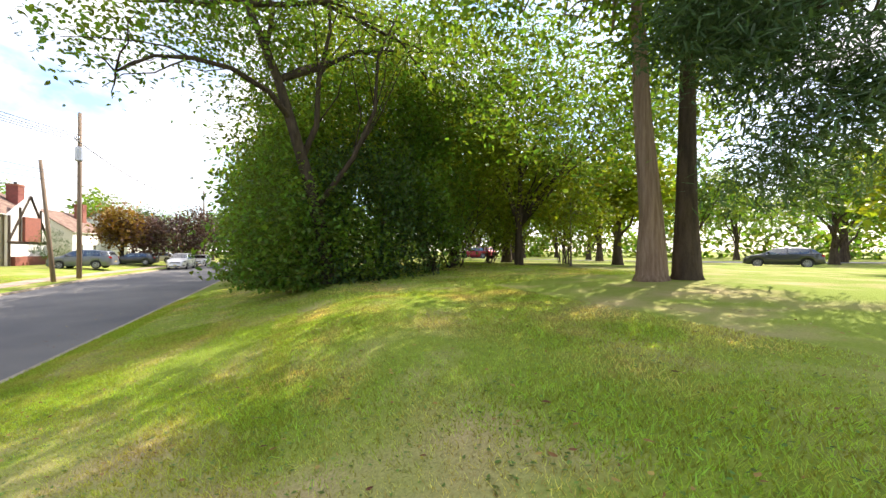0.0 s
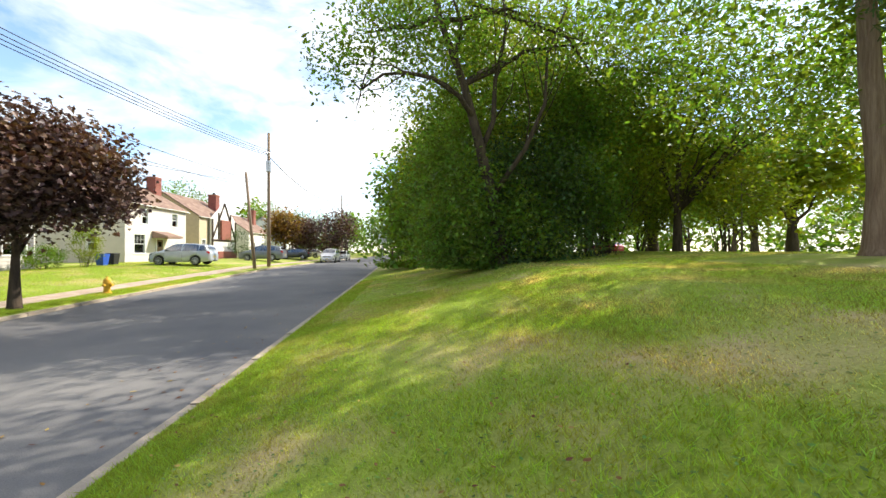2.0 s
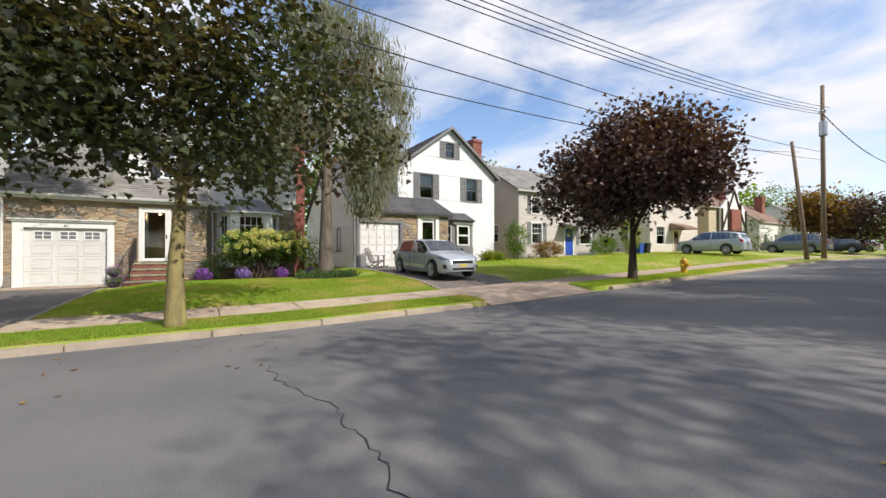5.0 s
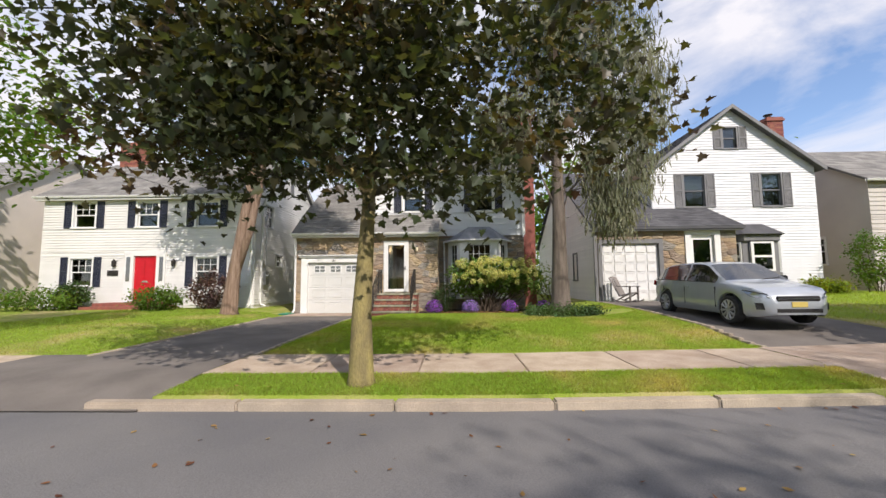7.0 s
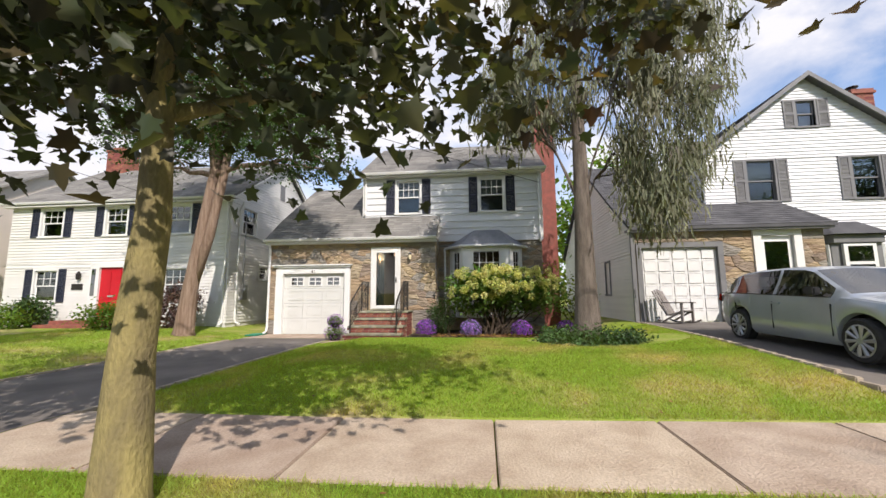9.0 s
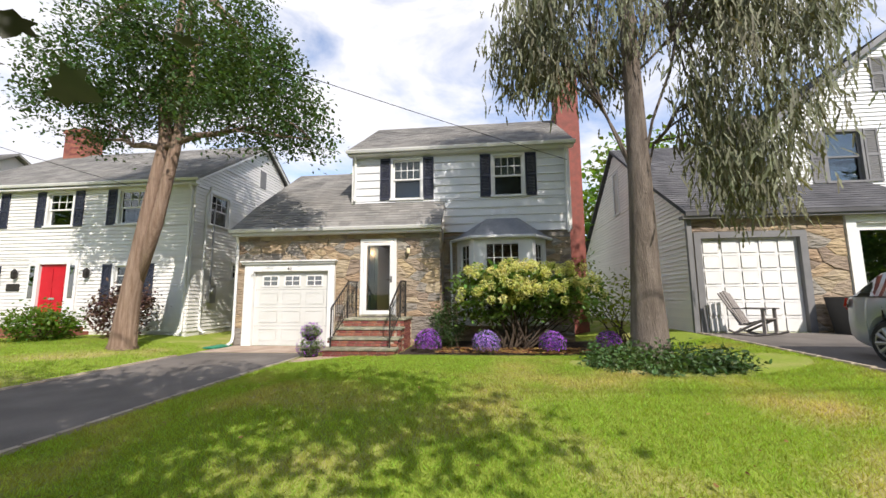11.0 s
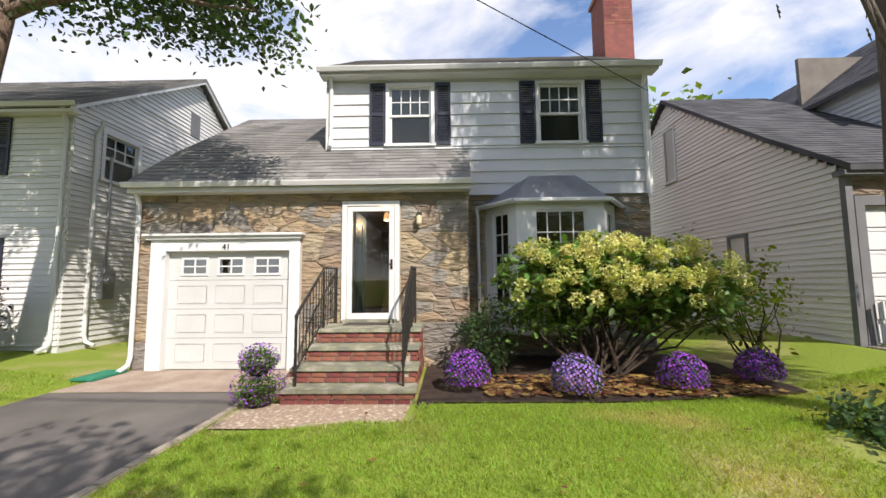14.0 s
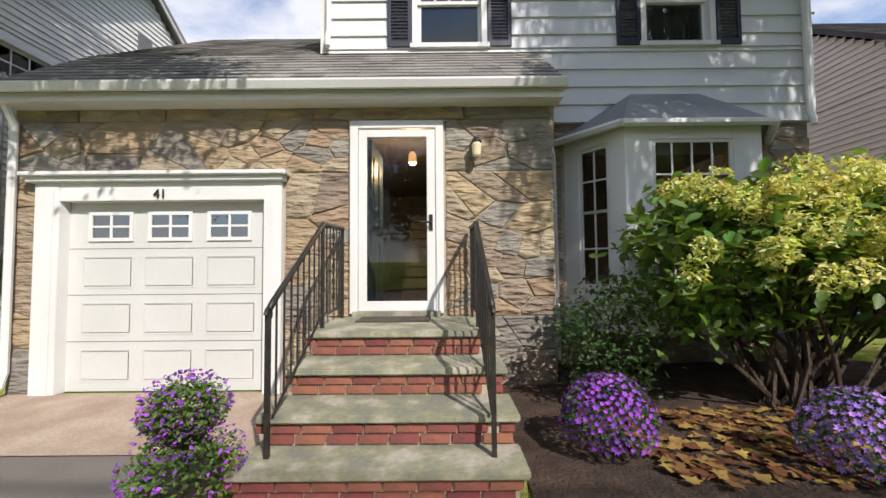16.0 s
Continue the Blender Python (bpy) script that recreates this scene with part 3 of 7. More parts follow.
def stone_wall(house, fr, areas, size=0.37):
    """Irregular fieldstones over the given rectangles, each a stone of its own, with sunken joints."""
    rng = np.random.default_rng(int(abs(areas[0][0]) * 100) + 7)
    for (u0, u1, z0, z1) in areas:
        w, h = u1 - u0, z1 - z0
        if w < 0.03 or h < 0.03:
            continue
        k = 1.55
        n = max(1, int(w * h / (size * size * 0.62)))
        pts = rng.uniform((0, 0), (w / k, h), (n, 2))
        for _ in range(2):
            for i in range(n):
                d = pts - pts[i]
                r = np.hypot(d[:, 0], d[:, 1])
                near = (r > 0) & (r < size * 0.75)
                if near.any():
                    pts[i] -= (d[near] / r[near][:, None]).sum(0) * 0.03
            pts = np.clip(pts, (0.02, 0.02), (max(w / k - 0.02, 0.021), max(h - 0.02, 0.021)))
        for i in range(n):
            poly = [(0, 0), (w / k, 0), (w / k, h), (0, h)]
            for j in np.argsort(((pts - pts[i]) ** 2).sum(1))[1:16]:
                m, d = (pts[i] + pts[j]) / 2, pts[j] - pts[i]
                out = []
                for a, b in zip(poly, poly[1:] + poly[:1]):
                    sa, sb = (a[0] - m[0]) * d[0] + (a[1] - m[1]) * d[1], (b[0] - m[0]) * d[0] + (b[1] - m[1]) * d[1]
                    if sa <= 0:
                        out.append(a)
                    if sa * sb < 0:
                        t = sa / (sa - sb)
                        out.append((a[0] + (b[0] - a[0]) * t, a[1] + (b[1] - a[1]) * t))
                poly = out
                if len(poly) < 3:
                    break
            if len(poly) < 3:
                continue
            q = np.array([(p[0] * k, p[1]) for p in poly])
            c = q.mean(0)
            r = np.hypot(*(q - c).T)
            shrink = np.clip(1 - 0.005 / np.maximum(r, 0.03), 0.5, 1)[:, None]
            q0 = c + (q - c) * shrink
            q1 = c + (q - c) * (shrink - 0.07) + rng.normal(0, 0.006, q.shape)
            lift = rng.uniform(0.010, 0.024)
            tilt = rng.normal(0, 0.03, 2)
            m = len(q)
            verts = [fpt(fr, u0 + a, 0.001, z0 + b) for a, b in q0]
            verts += [fpt(fr, u0 + a, max(0.008, lift + (a - c[0]) * tilt[0] + (b - c[1]) * tilt[1] + rng.normal(0, 0.005)), z0 + b) for a, b in q1]
            verts.append(fpt(fr, u0 + c[0], lift + 0.012 + rng.normal(0, 0.006), z0 + c[1]))
            faces = [(a, (a + 1) % m, (a + 1) % m + m, a + m) for a in range(m)] + [(a + m, (a + 1) % m + m, 2 * m) for a in range(m)]
            BOARDS.append(("stone", Geo().add(verts, faces), STONES[rng.integers(4)], house))


def wall_box(house, fr, u0, u1, z0, z1, holes, material, thick=0.18, name="wall"):
    holes = [(h[0] - 0.02, h[1] + 0.02, h[2] - 0.02, h[3] + 0.02) for h in holes]
    for a, b, c, d in rects(u0, u1, z0, z1, holes):
        part(name, fbox(Geo(), fr, a, b, -thick, 0.0, c, d), material, house)


def downpipe(house, fr, u, z0, z1, d=0.06, kick=0.25):
    g = Geo()
    g.tube([fpt(fr, u, d + 0.12, z1), fpt(fr, u, d + 0.1, z1 - 0.1), fpt(fr, u, d, z1 - 0.3), fpt(fr, u, d, z0 + 0.25), fpt(fr, u, d + 0.05, z0 + 0.1), fpt(fr, u, d + kick, z0 + 0.03)], 0.042, 8)
    return part("downpipe", g, WHITE, house)


def chimney(house, x0, x1, y0, y1, z0, z1):
    g = Geo()
    g.box(x0, x1, y0, y1, z0, z1 - 0.3)
    c = part("chimney", g, BRICK, house)
    n = 0
    z = z1 - 0.3 - 0.075 * 14
    part("chimney_cap", Geo().box(x0 - 0.06, x1 + 0.06, y0 - 0.06, y1 + 0.06, z1 - 0.3, z1 - 0.2).box(x0 - 0.02, x1 + 0.02, y0 - 0.02, y1 + 0.02, z1 - 0.2, z1 - 0.1), BRICK, c)
    part("flue", Geo().lathe(((x0 + x1) / 2, (y0 + y1) / 2, 0), [(0.12, z1 - 0.1), (0.12, z1 + 0.12), (0.2, z1 + 0.14), (0.2, z1 + 0.17)], 12), IRON, c)
    for k in range(14):
        zz = z1 - 0.3 - 0.075 * (k + 1)
        g = Geo()
        for a in np.arange(y0 + 0.0 - (0.1 if k % 2 else 0), y1, 0.21):
            lo, hi = max(a, y0) + 0.005, min(a + 0.2, y1) - 0.005
            if hi - lo > 0.03:
                g.box(x1, x1 + 0.008, lo, hi, zz + 0.006, zz + 0.069)
        part("brick_course", g, BRICK, c)
    return c
# ---- number 41: the stone and white house ----
FX, BX = -26.05, -27.0
home = thing("house", (FX, -2.2, 0.05), "two-storey brown fieldstone and white siding house with grey roof", "house")
fr, frb, fru = ("x", FX, 1), ("x", BX, 1), ("x", BX + 0.05, 1)
GAR, DOOR = (-6.62, -4.32, 0.05, 2.22), (-3.30, -2.36, 0.93, 3.06)
front_holes = [GAR, DOOR]
wall_box(home, fr, -7.2, -1.05, 0.0, 3.5, front_holes, MORTAR)
stone_wall(home, fr, rects(-7.2, -1.05, 0.05, 3.46, [(-6.92, -4.10, 0.0, 2.54), (-3.38, -2.28, 0.9, 3.14), (-3.5, -1.86, 0.0, 0.9)]))
BAYH = (-0.3, 1.7, 1.1, 3.0)
wall_box(home, frb, -1.05, 2.78, 0.0, 3.42, [BAYH], MORTAR)
stone_wall(home, frb, rects(-1.03, 2.78, 0.1, 3.4, [(-0.66, 2.05, 0.6, 3.2)]))
fs = ("y", -1.05, 1)
wall_box(home, fs, BX, FX - 0.18, 0.0, 3.5, [], MORTAR)
stone_wall(home, fs, [(BX, FX, 0.1, 3.4)])
fl = ("y", -7.2, -1)
wall_box(home, fl, -34.0, FX - 0.18, 0.0, 3.6, [], MORTAR)
W1, W2 = (-2.64, -1.75, 4.54, 5.80), (0.54, 1.43, 4.54, 5.80)
wall_box(home, fru, -3.95, 2.80, 3.42, 6.1, [W1, W2], SIDING)
board_rows(home, fru, 3.42, 6.05, 0.25, lambda z: (-0.98 if z < 4.42 else -3.95, 2.80), [tuple((W[0] - 0.09, W[1] + 0.09, W[2] - 0.06, W[3] + 0.09)) for W in (W1, W2)], SIDING)
for W in (W1, W2):
    window(home, fru, *W, shutters=NAVY, upper=(4, 2), shutter_w=0.33, casing=0.075, blind=0.52, screen=True)
part("corner_board", Geo().box(BX + 0.05, BX + 0.085, 2.76, 2.84, 3.42, 6.05), WHITE, home)
part("corner_board", Geo().box(BX + 0.05, BX + 0.085, -3.99, -3.91, 4.42, 6.05), WHITE, home)
# side and back walls
part("wall", Geo().box(-33.6, BX - 0.14, 2.62, 2.78, 0, 6.1), SIDING, home)
part("wall", Geo().box(-33.6, BX - 0.14, -3.95, -3.77, 0.1, 6.1), SIDING, home)
board_rows(home, ("y", -3.95, -1), 4.4, 6.05, 0.25, lambda z: (-33.6, BX + 0.05), [], SIDING)
board_rows(home, ("y", 2.78, 1), 0.4, 6.05, 0.25, lambda z: (-33.6, BX - 0.15), [], SIDING)
part("wall", Geo().box(-33.8, -33.6, -7.2, 2.78, 0, 6.1), SIDING, home)
for y0, y1 in ((-3.95, -3.85), (2.69, 2.79)):
    part("gable", Geo().prism([(-33.6, y0, 6.1), (BX + 0.05, y0, 6.1), (-30.3, y0, 8.25)], (0, y1 - y0, 0)), SIDING, home)
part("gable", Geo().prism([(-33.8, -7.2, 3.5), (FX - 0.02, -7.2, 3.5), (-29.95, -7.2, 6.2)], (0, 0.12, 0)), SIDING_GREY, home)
shingle_roof(home, (BX + 0.38, 6.08), (-30.3, 8.42), -4.08, 2.96, "y", ROOF)
shingle_roof(home, (-33.95, 6.08), (-30.3, 8.42), -4.08, 2.96, "y", ROOF)
shingle_roof(home, (FX + 0.32, 3.45), (BX + 0.05, 4.41), -7.26, -0.98, "y", ROOF)
shingle_roof(home, (BX + 0.05, 4.41), (-29.95, 6.45), -7.26, -3.99, "y", ROOF)
shingle_roof(home, (-33.95, 3.6), (-29.95, 6.45), -7.26, -3.99, "y", ROOF)
gutter(home, fr, -7.28, -0.97, 0.27, 3.45)
gutter(home, fru, -4.1, 2.98, 0.28, 6.08)
part("fascia", Geo().box(FX + 0.02, FX + 0.27, -7.24, -0.99, 3.28, 3.34).box(FX + 0.22, FX + 0.27, -7.24, -0.99, 3.34, 3.42), WHITE, home)
part("fascia", Geo().box(BX + 0.06, BX + 0.34, -4.07, 2.95, 5.95, 6.0).box(BX + 0.28, BX + 0.32, -4.07, 2.95, 6.0, 6.06), WHITE, home)
downpipe(home, fr, -7.14, 0.08, 3.40, 0.09)
downpipe(home, fru, -3.87, 4.45, 6.03, 0.07, 0.05)
downpipe(home, fru, 2.72, 3.3, 6.03, 0.07, 0.05)
chimney(home, -30.2, -29.3, 2.98, 3.78, 0.0, 10.1)
part("chimney_shoulder", Geo().prism([(-29.36, 2.79, 0.0), (-29.36, 2.98, 0.0), (-29.36, 2.98, 6.2), (-29.36, 2.79, 5.9)], (-0.8, 0, 0)), BRICK, home)
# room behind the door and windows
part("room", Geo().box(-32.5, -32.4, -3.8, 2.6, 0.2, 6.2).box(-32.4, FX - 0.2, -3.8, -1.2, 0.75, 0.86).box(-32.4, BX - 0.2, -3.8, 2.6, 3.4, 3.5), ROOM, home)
for i in range(9):
    part("stair_tread", Geo().box(-28.4 - 0.25 * i, -28.1 - 0.25 * i, -3.0, -2.1, 0.9 + 0.19 * i, 1.05 + 0.19 * i), WOOD_GREY, home)
hl = thing("hall_lantern", (-27.3, -2.75, 2.95), "small amber hall lantern hanging inside the doorway", "lamp")
part("shade", Geo().lathe((-27.3, -2.75, 0), [(0.04, 2.95), (0.065, 2.98), (0.055, 3.1), (0.03, 3.14)], 10), HALL_GLOW, hl)
part("rod", Geo().tube([(-27.3, -2.75, 3.14), (-27.3, -2.75, 3.4)], 0.008, 6), CHROME, hl)
hall = new("hall_light", bpy.data.lights.new("hall_light", "POINT"))
hall.data.energy, hall.data.color, hall.data.shadow_soft_size = 55, (1.0, 0.6, 0.3), 0.05
hall.location = (-27.3, -2.75, 2.86)
# garage door
gd = part("garage_door", fbox(Geo(), fr, GAR[0], GAR[1], -0.11, -0.07, 0.07, GAR[3]), CREAM, home, "cream panelled overhead door with a row of small windows")
u0, u1 = GAR[0] + 0.06, GAR[1] - 0.06
for r in range(4):
    za = 0.10 + r * 0.53
    for c in range(3):
        a, b = u0 + c * 0.71 + 0.12, u0 + c * 0.71 + 0.66
        if r < 3:
            g = Geo()
            fbox(g, fr, a, b, -0.072, -0.061, za + 0.10, za + 0.42)
            part("panel", g, CREAM, gd, bevel=0.012)
            fr_g = Geo()
            for q in ((a - 0.025, a - 0.01, za + 0.075, za + 0.445), (b + 0.01, b + 0.025, za + 0.075, za + 0.445), (a - 0.01, b + 0.01, za + 0.075, za + 0.09), (a - 0.01, b + 0.01, za + 0.43, za + 0.445)):
                fbox(fr_g, fr, q[0], q[1], -0.072, -0.066, q[2], q[3])
            part("panel_moulding", fr_g, CREAM, gd)
        else:
            a, b = u0 + c * 0.683 + 0.21, u0 + c * 0.683 + 0.64
            za2, zb2 = za + 0.125, za + 0.385
            p = part("pane", fbox(Geo(), fr, a, b, -0.07, -0.066, za2, zb2), GLASS_CAR, gd)
            # added black sheet stands in for the unlit garage behind the glass
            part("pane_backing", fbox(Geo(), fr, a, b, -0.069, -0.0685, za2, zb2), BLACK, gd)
            g = Geo()
            for q in ((a - 0.04, a, za2 - 0.04, zb2 + 0.04), (b, b + 0.04, za2 - 0.04, zb2 + 0.04), (a, b, za2 - 0.04, za2), (a, b, zb2, zb2 + 0.04)):
                fbox(g, fr, q[0], q[1], -0.07, -0.05, q[2], q[3])
            fbox(g, fr, (a + b) / 2 - 0.014, (a + b) / 2 + 0.014, -0.07, -0.055, za2, zb2)
            fbox(g, fr, a, b, -0.07, -0.0545, (za2 + zb2) / 2 - 0.012, (za2 + zb2) / 2 + 0.012)
            part("pane_frame", g, WHITE, gd)
    if r:
        part("section_joint", fbox(Geo(), fr, GAR[0], GAR[1], -0.0695, -0.0685, za - 0.004, za + 0.004), GREYSH, gd)
for nm, q in (("garage_jamb", (-6.90, GAR[0], 0.06, 2.43)), ("garage_jamb", (GAR[1], -4.12, 0.06, 2.43)), ("garage_header", (GAR[0], GAR[1], GAR[3], 2.43))):
    part(nm, fbox(Geo(), fr, q[0], q[1], -0.12, 0.07 if nm == "garage_jamb" else 0.066, q[2], q[3]), WHITE, home, bevel=0.006)
    if nm == "garage_jamb":
        part("jamb_moulding", fbox(Geo(), fr, q[0] + 0.06, q[1] - 0.06, 0.07, 0.082, 0.06, 2.38), WHITE, home, bevel=0.005)
part("lintel_moulding", fbox(fbox(Geo(), fr, -6.96, -4.08, -0.02, 0.13, 2.43, 2.49), fr, -7.0, -4.04, -0.02, 0.18, 2.49, 2.54), WHITE, home, bevel=0.01)
# number
fc = bpy.data.curves.new("house_number", "FONT")
fc.body, fc.size, fc.extrude = "41", 0.15, 0.006
num_ob = bpy.data.objects.new("number_source", fc)
scene.collection.objects.link(num_ob)
dg = bpy.context.evaluated_depsgraph_get()
num_me = bpy.data.meshes.new_from_object(num_ob.evaluated_get(dg))
bpy.data.objects.remove(num_ob)
num_me.transform(Matrix.Translation(Vector((FX + 0.078, -5.56, 2.245)) - ORI[home.name]) @ pose(0, 0, 0, 90, 0, 90))
num_me.materials.clear()
num_me.materials.append(IRON)
num = new("house_number", num_me)
num.parent = home
tagged(num, "dark metal house number 41")
# storm door, open inner door
g = Geo()
for q in ((DOOR[0] - 0.06, DOOR[0] + 0.03, 0.93, 3.12), (DOOR[1] - 0.03, DOOR[1] + 0.06, 0.93, 3.12), (DOOR[0] + 0.03, DOOR[1] - 0.03, 3.03, 3.12)):
    fbox(g, fr, q[0], q[1], -0.15, 0.05, q[2], q[3])
part("door_casing", g, WHITE, home, bevel=0.006)
g = Geo()
for q in ((DOOR[0] + 0.035, DOOR[0] + 0.13, 0.96, 3.02), (DOOR[1] - 0.13, DOOR[1] - 0.035, 0.96, 3.02), (DOOR[0] + 0.13, DOOR[1] - 0.13, 2.93, 3.02), (DOOR[0] + 0.13, DOOR[1] - 0.13, 0.96, 1.07)):
    fbox(g, fr, q[0], q[1], 0.0, 0.035, q[2], q[3])
sd = part("storm_door", g, WHITE, home, "white full-glass storm door", bevel=0.005)
part("pane", fbox(Geo(), fr, DOOR[0] + 0.13, DOOR[1] - 0.13, 0.012, 0.018, 1.07, 2.93), GLASS, sd)
part("door_handle", Geo().tube([(FX + 0.035, DOOR[1] - 0.085, 1.95), (FX + 0.09, DOOR[1] - 0.085, 1.95), (FX + 0.09, DOOR[1] - 0.2, 1.95)], 0.011, 8).box(FX + 0.035, FX + 0.05, DOOR[1] - 0.105, DOOR[1] - 0.065, 1.86, 2.04), IRON, sd)
idoor = part("inner_door", Geo().box(FX - 1.05, FX - 0.2, DOOR[0] + 0.10, DOOR[0] + 0.145, 0.93, 2.98), BLUE, home, "blue panelled inner door standing open")
for z0, z1 in ((1.1, 1.75), (1.9, 2.8)):
    for xx in (FX - 0.95, FX - 0.58):
        part("door_panel", Geo().box(xx, xx + 0.28, DOOR[0] + 0.145, DOOR[0] + 0.157, z0, z1), BLUE, idoor, bevel=0.008)
part("door_knob", Geo().lathe((FX - 0.98, DOOR[0] + 0.145, 1.85), [(0.012, 0), (0.012, 0.03), (0.03, 0.04), (0.03, 0.06), (0.01, 0.07)], 12, "y"), CHROME, idoor)
part("threshold", Geo().box(FX - 0.15, FX + 0.1, DOOR[0] - 0.02, DOOR[1] + 0.02, 0.895, 0.96), SLATE, home)
# porch lamp
lp = thing("wall_lamp", (FX + 0.06, -1.93, 2.8), "small brass wall lantern with pale glass beside the door", "lamp")
part("bracket", Geo().box(FX + 0.04, FX + 0.07, -1.97, -1.89, 2.72, 2.9).tube([(FX + 0.06, -1.93, 2.87), (FX + 0.14, -1.93, 2.9), (FX + 0.15, -1.93, 2.86)], 0.01, 6), CHROME, lp)
part("glass_shade", Geo().lathe((FX + 0.15, -1.93, 0), [(0.03, 2.66), (0.045, 2.68), (0.055, 2.8), (0.04, 2.83)], 12), LAMPG, lp)
part("lamp_cap", Geo().lathe((FX + 0.15, -1.93, 0), [(0.06, 2.83), (0.045, 2.86), (0.01, 2.89)], 12), IRON, lp)
# bay window
bay = [(BX, -0.62), (-26.3, -0.10), (-26.3, 1.56), (BX, 2.05)]
g = Geo()
base = [(x, y, 0.62) for x, y in bay]
g.prism(base, (0, 0, 0.55))
head = Geo().prism([(x, y, 2.98) for x, y in bay], (0, 0, 0.2))
POSTS = []
for (x0, y0), (x1, y1) in zip(bay, bay[1:]):
    d = Vector((x1 - x0, y1 - y0, 0))
    n = Vector((d.y, -d.x, 0)).normalized()
    if n.x < 0:
        n = -n
    w = 0.34 if abs(d.x) < 0.01 else 0.22
    L = d.length
    for a, b in ((0, w), (L - w, L)):
        p = Vector((x0, y0, 1.17)) + d.normalized() * a
        q = Vector((x0, y0, 1.17)) + d.normalized() * b
        POSTS.append(Geo().prism([p, q, q - n * 0.1, p - n * 0.1], (0, 0, 1.81)))
bw = part("bay_window", g, WHITE, home, "white angled bay window with small grey roof")
for (x0, y0), (x1, y1) in zip(bay, bay[1:]):
    a, b = Vector((x0, y0, 0)), Vector((x1, y1, 0))
    d = (b - a).normalized()
    n = Vector((d.y, -d.x, 0))
    if n.x < 0:
        n = -n
    L = (b - a).length
    cols = 4 if L > 1 else 2
    post_w = 0.34 if L > 1 else 0.22
    p0, p1 = a + d * post_w, b - d * post_w
    W = (p1 - p0).length
    bars, z0, z1 = Geo(), 1.17, 2.98

    def slab(u0, u1, za, zb, t0, t1, gg):
        A, B = p0 + d * u0, p0 + d * u1
        gg.prism([A - n * t0 + Vector((0, 0, za)), B - n * t0 + Vector((0, 0, za)), B - n * t1 + Vector((0, 0, za)), A - n * t1 + Vector((0, 0, za))], (0, 0, zb - za))
    for za, zb, rows in ((2.12, z1, 2), (z0, 2.16, 2)):
        slab(0, 0.04, za, zb, 0.02, 0.06, bars), slab(W - 0.04, W, za, zb, 0.02, 0.06, bars)
        slab(0.04, W - 0.04, za, za + 0.04, 0.02, 0.06, bars), slab(0.04, W - 0.04, zb - 0.04, zb, 0.02, 0.06, bars)
        for i in range(1, cols):
            slab(W * i / cols - 0.011, W * i / cols + 0.011, za + 0.04, zb - 0.04, 0.03, 0.05, bars)
        slab(0.04, W - 0.04, (za + zb) / 2 - 0.011, (za + zb) / 2 + 0.011, 0.031, 0.051, bars)
    part("sash", bars, WHITE, bw)
    pg = Geo()
    slab(0.02, W - 0.02, z0 + 0.02, z1 - 0.02, 0.039, 0.043, pg)
    part("pane", pg, GLASS, bw)
part("head_board", head, WHITE, bw)
for pg in POSTS:
    part("post", pg, WHITE, bw)
eave = [(BX, -0.80, 3.16), (-26.18, -0.18, 3.16), (-26.18, 1.64, 3.16), (BX, 2.22, 3.16)]
top = [(BX, 0.24, 3.82), (BX + 0.06, 0.3, 3.82), (BX + 0.06, 1.24, 3.82), (BX, 1.30, 3.82)]
part("bay_roof", Geo().add(eave + top, [(0, 1, 5, 4), (1, 2, 6, 5), (2, 3, 7, 6), (0, 3, 2, 1), (4, 5, 6, 7), (0, 4, 7, 3)]), LEAD, bw)
g = Geo()
for p, q in zip(eave, eave[1:]):
    g.tube([Vector(p) + Vector((0, 0, -0.02)), Vector(q) + Vector((0, 0, -0.02))], 0.05, 6)
part("bay_gutter", g, WHITE, bw)
part("downpipe", Geo().tube([(BX + 0.06, -0.82, 3.12), (BX + 0.1, -0.8, 2.95), (BX + 0.1, -0.78, 0.2)], 0.035, 8), WHITE, home)

# ---- front steps ----
steps = thing("front_steps", (-24.9, -2.7, 0.05), "red brick front steps with worn bluestone treads", "steps")
TREADS = [(-23.97, -3.56, -1.84, 0.27), (-24.27, -3.52, -1.84, 0.48), (-24.64, -3.48, -1.86, 0.69), (-25.03, -3.46, -1.86, 0.90)]
for i, (xf, ya, yb, zt) in enumerate(TREADS):
    xb = TREADS[i + 1][0] if i < 3 else FX + 0.01
    part("tread", Geo().box(xb - 0.03, xf + 0.035, ya - 0.03, yb + 0.03, zt - 0.055, zt), SLATE, steps, "mossy grey bluestone slab", bevel=0.012)
    part("core", Geo().box(FX + 0.01 if i == 3 else xb, xf - 0.02, ya + 0.03, yb - 0.03, 0.0, zt - 0.06), MORTAR, steps)
bm_ = Geo().box(-0.012, 0.012, -0.098, 0.098, -0.03, 0.03)
brick_front = mesh_of("brick", bm_, BRICK, Vector((0, 0, 0)), 0.004)
half = mesh_of("brick", Geo().box(-0.012, 0.012, -0.047, 0.047, -0.03, 0.03), BRICK, Vector((0, 0, 0)), 0.004)
BR = []
